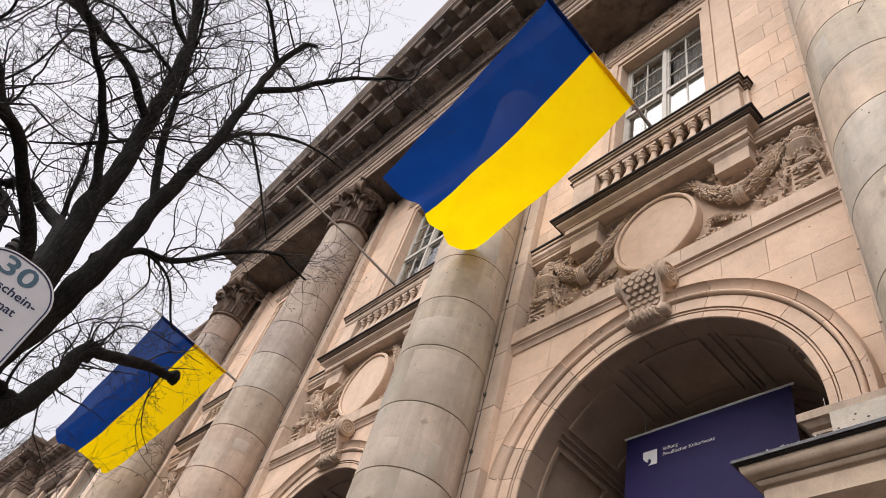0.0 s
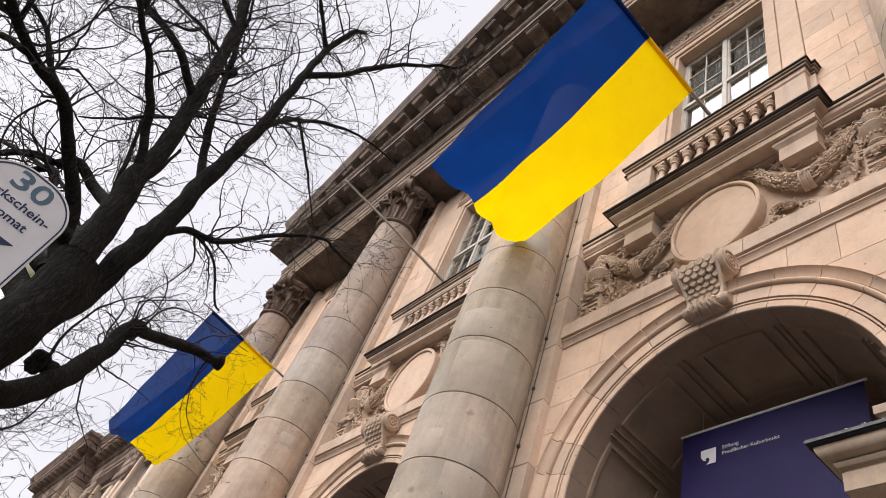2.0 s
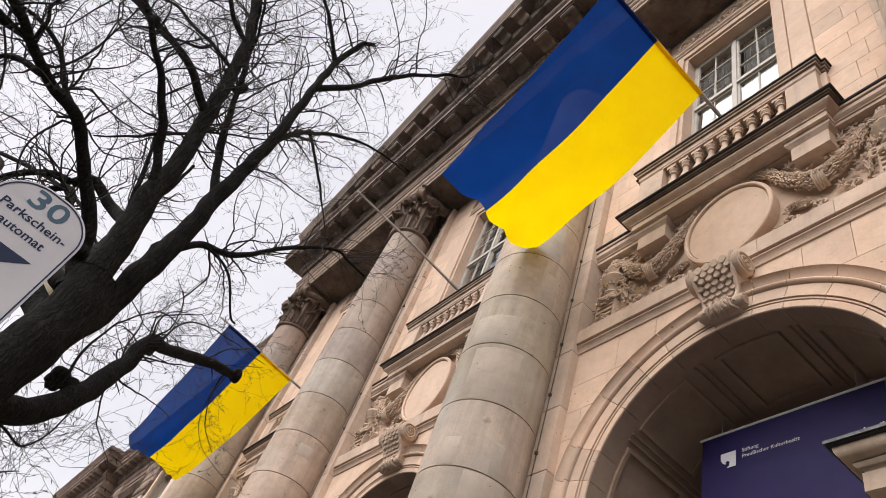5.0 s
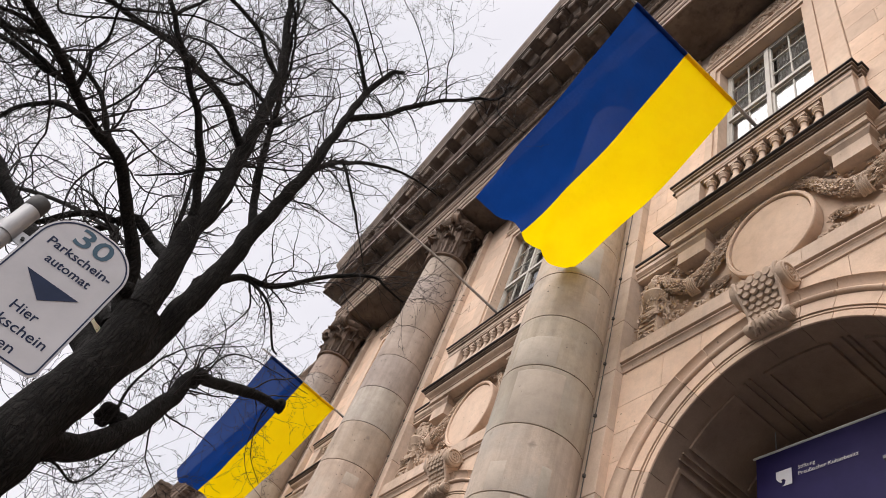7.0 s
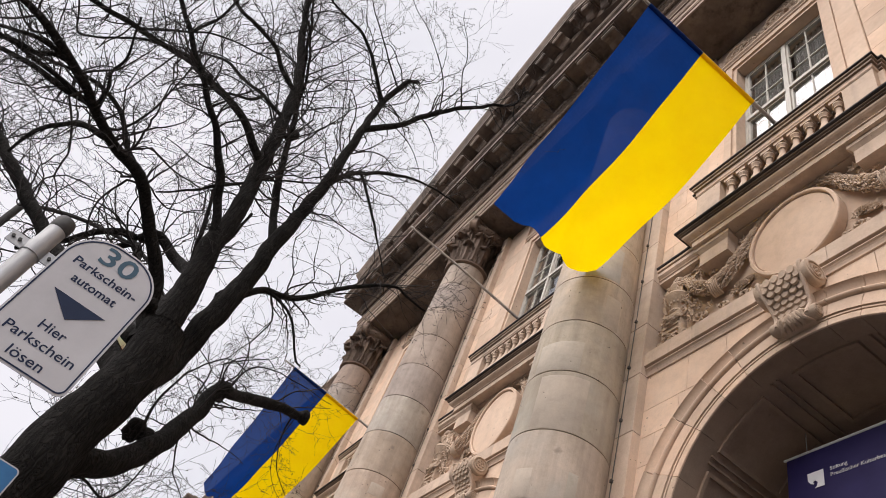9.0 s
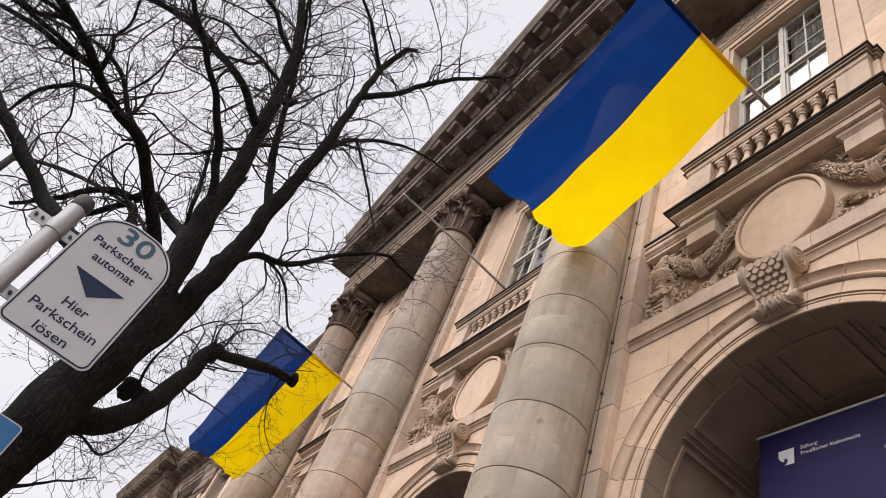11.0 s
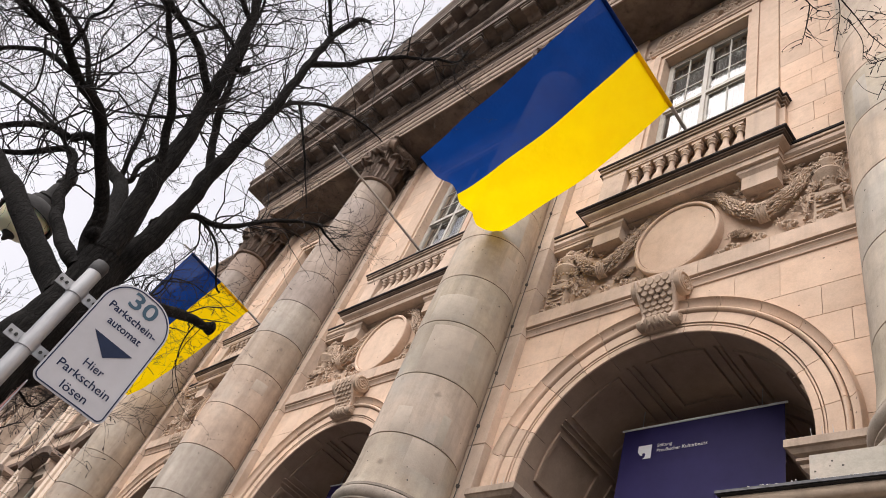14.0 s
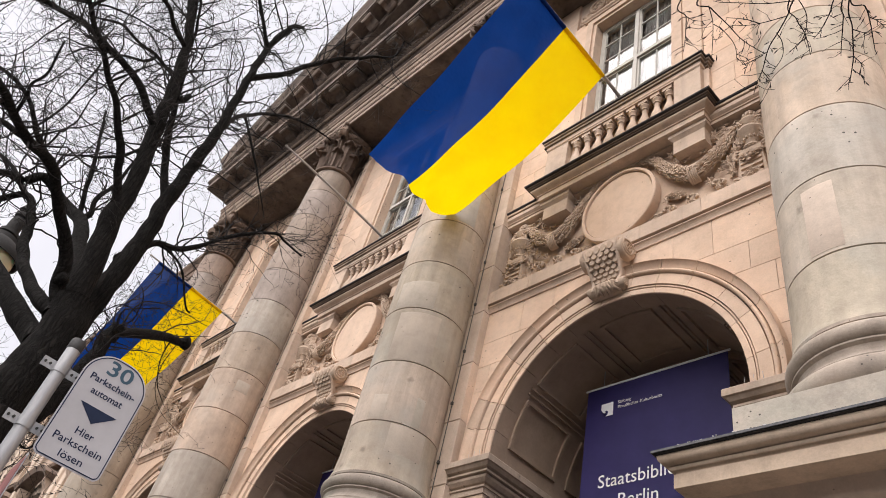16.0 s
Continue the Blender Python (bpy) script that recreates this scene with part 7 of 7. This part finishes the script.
limb("limb", [(-4.90, -3.18, 6.78), (-5.20, -3.15, 6.59), (-5.40, -2.96, 6.27), (-5.60, -2.64, 6.11)], 0.012, 0.004, 24, 0.5)
limb("limb", [(-3.60, -4.13, 5.75), (-3.90, -4.03, 6.29), (-4.40, -3.61, 6.79), (-5.00, -2.81, 7.21)], 0.012, 0.004, 30, 0.6)
limb("limb", [(-4.54, -3.22, 6.44), (-4.59, -3.24, 6.13), (-4.61, -3.17, 5.83), (-4.56, -3.01, 5.59), (-4.45, -2.79, 5.43), (-4.33, -2.62, 5.32)], 0.0055, 0.0022, 10, 0.25)
for p, r in (((-2.68, -4.62, 4.44), 0.095), ((-2.70, -4.51, 4.44), 0.075), ((-3.38, -4.19, 5.56), 0.095), ((-4.48, -3.14, 6.50), 0.08), ((-2.37, -4.72, 5.73), 0.075), ((-1.82, -5.09, 4.93), 0.06)):
    bm = bmesh.new()
    ball(bm, Vector(p) - HOME, (r, r * 0.9, r * 1.1), 14, 10)
    for v in bm.verts:
        v.co += (v.co + HOME - Vector(p)) * 0.5 * noise.noise(v.co * 14)
    part("burr", bm, BARK, tree, smooth=True)
twigs.object("twig_mass", TWIG, tree, "stuff")

# ---- second tree, whose hanging twigs cross the nearest column ----
tree = thing("street_tree", "second bare street tree with fine hanging twigs", "tree", at=(9.0, -5.2, 0))
HOME = Vector((9.0, -5.2, 0))
twigs = Branches(9)
limb("trunk", [(9.0, -5.2, -0.05), (9.02, -5.18, 2.5), (8.98, -5.15, 4.6), (8.9, -5.0, 6.2)], 0.26, 0.15, 0)
limb("limb", [(8.9, -5.0, 6.0), (8.0, -4.5, 7.6), (6.6, -3.9, 8.4), (5.2, -3.3, 8.2), (4.4, -3.0, 7.6)], 0.12, 0.02, 0)
limb("limb", [(4.750, -3.100, 7.950), (3.900, -3.403, 6.865), (3.334, -3.605, 6.008), (3.332, -3.506, 5.983), (3.363, -3.367, 5.942), (3.386, -3.253, 5.909), (3.427, -3.155, 5.886), (3.449, -3.102, 5.883)], 0.0055, 0.0019, 12, 0.09, depth=0, near=0.35, lift=-0.1)
limb("limb", [(4.750, -3.100, 7.950), (4.163, -3.232, 6.829), (3.771, -3.319, 5.949), (3.672, -3.241, 5.914), (3.584, -3.186, 5.890), (3.492, -3.133, 5.864), (3.401, -3.043, 5.813), (3.344, -2.998, 5.796), (3.290, -2.942, 5.769)], 0.0055, 0.0019, 12, 0.09, depth=0, near=0.35, lift=-0.1)
limb("limb", [(4.750, -3.100, 7.950), (4.139, -3.233, 6.827), (3.732, -3.322, 5.945), (3.696, -3.192, 5.890), (3.697, -3.098, 5.859), (3.669, -2.980, 5.805)], 0.0055, 0.0019, 12, 0.09, depth=0, near=0.35, lift=-0.1)
limb("limb", [(4.750, -3.100, 7.950), (4.275, -3.147, 6.796), (3.958, -3.178, 5.893), (3.905, -3.079, 5.853), (3.846, -2.976, 5.805), (3.802, -2.896, 5.771)], 0.0055, 0.0019, 12, 0.09, depth=0, near=0.35, lift=-0.1)
limb("limb", [(4.750, -3.100, 7.950), (4.290, -3.137, 6.792), (3.984, -3.162, 5.886), (3.918, -3.009, 5.811), (3.859, -2.876, 5.741), (3.806, -2.801, 5.707), (3.772, -2.752, 5.692)], 0.0055, 0.0019, 12, 0.09, depth=0, near=0.35, lift=-0.1)
limb("limb", [(4.750, -3.100, 7.950), (4.293, -3.139, 6.793), (3.989, -3.165, 5.889), (4.018, -3.067, 5.857), (4.005, -2.977, 5.823), (3.984, -2.901, 5.796), (3.960, -2.820, 5.763)], 0.0055, 0.0019, 12, 0.09, depth=0, near=0.35, lift=-0.1)
limb("limb", [(4.750, -3.100, 7.950), (3.851, -3.435, 6.867), (3.252, -3.658, 6.011), (3.191, -3.553, 5.969), (3.135, -3.474, 5.937), (3.072, -3.390, 5.899)], 0.0055, 0.0019, 12, 0.09, depth=0, near=0.35, lift=-0.1)
limb("limb", [(4.750, -3.100, 7.950), (4.253, -3.160, 6.801), (3.922, -3.200, 5.902), (3.865, -3.135, 5.881), (3.786, -3.076, 5.859), (3.719, -3.040, 5.851)], 0.0055, 0.0019, 12, 0.09, depth=0, near=0.35, lift=-0.1)
limb("limb", [(3.333, -3.534, 5.974), (3.302, -3.438, 5.942), (3.253, -3.355, 5.909), (3.200, -3.273, 5.873)], 0.0030, 0.0016, 7, 0.07, depth=0, lift=-0.1)
limb("limb", [(3.307, -3.436, 5.919), (3.331, -3.366, 5.911), (3.343, -3.259, 5.879), (3.308, -3.166, 5.841)], 0.0030, 0.0016, 7, 0.07, depth=0, lift=-0.1)
limb("limb", [(3.576, -3.205, 5.853), (3.575, -3.137, 5.837), (3.537, -3.066, 5.810), (3.447, -3.017, 5.784)], 0.0030, 0.0016, 7, 0.07, depth=0, lift=-0.1)
limb("limb", [(3.458, -3.147, 5.795), (3.368, -3.146, 5.797), (3.317, -3.152, 5.811)], 0.0030, 0.0016, 7, 0.07, depth=0, lift=-0.1)
limb("limb", [(3.414, -3.085, 5.748), (3.421, -3.019, 5.731), (3.407, -2.965, 5.718)], 0.0030, 0.0016, 7, 0.07, depth=0, lift=-0.1)
limb("limb", [(3.734, -3.288, 5.927), (3.610, -3.345, 5.960), (3.503, -3.406, 5.994), (3.396, -3.473, 6.027), (3.349, -3.506, 6.054)], 0.0030, 0.0016, 7, 0.07, depth=0, lift=-0.1)
limb("limb", [(3.671, -3.243, 5.892), (3.565, -3.267, 5.909), (3.460, -3.301, 5.929), (3.358, -3.358, 5.960)], 0.0030, 0.0016, 7, 0.07, depth=0, lift=-0.1)
limb("limb", [(3.524, -3.292, 5.892), (3.465, -3.344, 5.930), (3.374, -3.405, 5.965)], 0.0030, 0.0016, 7, 0.07, depth=0, lift=-0.1)
limb("limb", [(3.754, -3.301, 5.937), (3.748, -3.176, 5.889), (3.671, -3.082, 5.844), (3.576, -3.056, 5.835)], 0.0030, 0.0016, 7, 0.07, depth=0, lift=-0.1)
limb("limb", [(3.917, -3.014, 5.791), (3.950, -2.968, 5.789), (3.978, -2.925, 5.787)], 0.0030, 0.0016, 7, 0.07, depth=0, lift=-0.1)
limb("limb", [(4.018, -3.023, 5.806), (4.044, -2.972, 5.800), (4.059, -2.916, 5.788)], 0.0030, 0.0016, 7, 0.07, depth=0, lift=-0.1)
limb("limb", [(3.196, -3.568, 5.955), (3.207, -3.528, 5.961), (3.218, -3.494, 5.970)], 0.0030, 0.0016, 7, 0.07, depth=0, lift=-0.1)
limb("limb", [(3.863, -2.898, 5.709), (3.873, -2.856, 5.706), (3.885, -2.812, 5.702)], 0.0030, 0.0016, 7, 0.07, depth=0, lift=-0.1)
limb("limb", [(8.9, -5.1, 5.8), (9.6, -5.9, 7.6), (10.4, -6.4, 9.2)], 0.10, 0.02, 30, 1.0)
limb("limb", [(8.92, -5.0, 5.9), (9.3, -4.2, 7.8), (9.2, -3.8, 9.5)], 0.09, 0.02, 30, 1.0)
twigs.object("twig_mass", TWIG, tree, "stuff")


# ---- street lamp behind the tree ----
lamp = thing("street_lamp", "large pendant street lamp with dark hood and yellowish bowl", "street lamp", at=(-8.1, -8.4, 0))
LX, LY = 0.6, 2.77
bm = bmesh.new()
lathe(bm, [(0.11, 0), (0.11, 1.2), (0.08, 1.3), (0.06, 9.2), (0.03, 9.25)], 0, 0, 16)
part("mast", bm, LAMP_IRON, lamp, smooth=True)
bm = bmesh.new()
tube(bm, spline([(0, 0, 9.1), (0.2, 0.9, 9.35), (0.45, 2.0, 9.3), (LX, LY, 8.75)], 6), [0.035] * 19, 8)
part("arm", bm, LAMP_IRON, lamp, smooth=True)
bm = bmesh.new()
lathe(bm, [(0.02, 8.78), (0.07, 8.74), (0.10, 8.66), (0.12, 8.60), (0.09, 8.57), (0.12, 8.52), (0.12, 8.46), (0.09, 8.43), (0.11, 8.36), (0.11, 8.16), (0.15, 8.14), (0.16, 8.08), (0.13, 8.05)], LX, LY, 24)
part("neck", bm, LAMP_IRON, lamp, smooth=True)
bm = bmesh.new()
lathe(bm, [(0.13, 8.05), (0.20, 8.02), (0.22, 7.94), (0.27, 7.90), (0.38, 7.80), (0.43, 7.68), (0.435, 7.62), (0.41, 7.62), (0.36, 7.74), (0.12, 7.90)], LX, LY, 32)
part("hood", bm, LAMP_IRON, lamp, smooth=True)
bm = bmesh.new()
lathe(bm, [(0.35, 7.70), (0.36, 7.60), (0.34, 7.46), (0.26, 7.33), (0.14, 7.27), (0.06, 7.26)], LX, LY, 28)
part("bowl", bm, LAMP_GLASS, lamp, "yellowish frosted glass bowl", smooth=True)
bm = bmesh.new()
lathe(bm, [(0.09, 7.28), (0.10, 7.24), (0.05, 7.20), (0.03, 7.14), (0.01, 7.12)], LX, LY, 14)
part("finial", bm, LAMP_IRON, lamp, smooth=True)
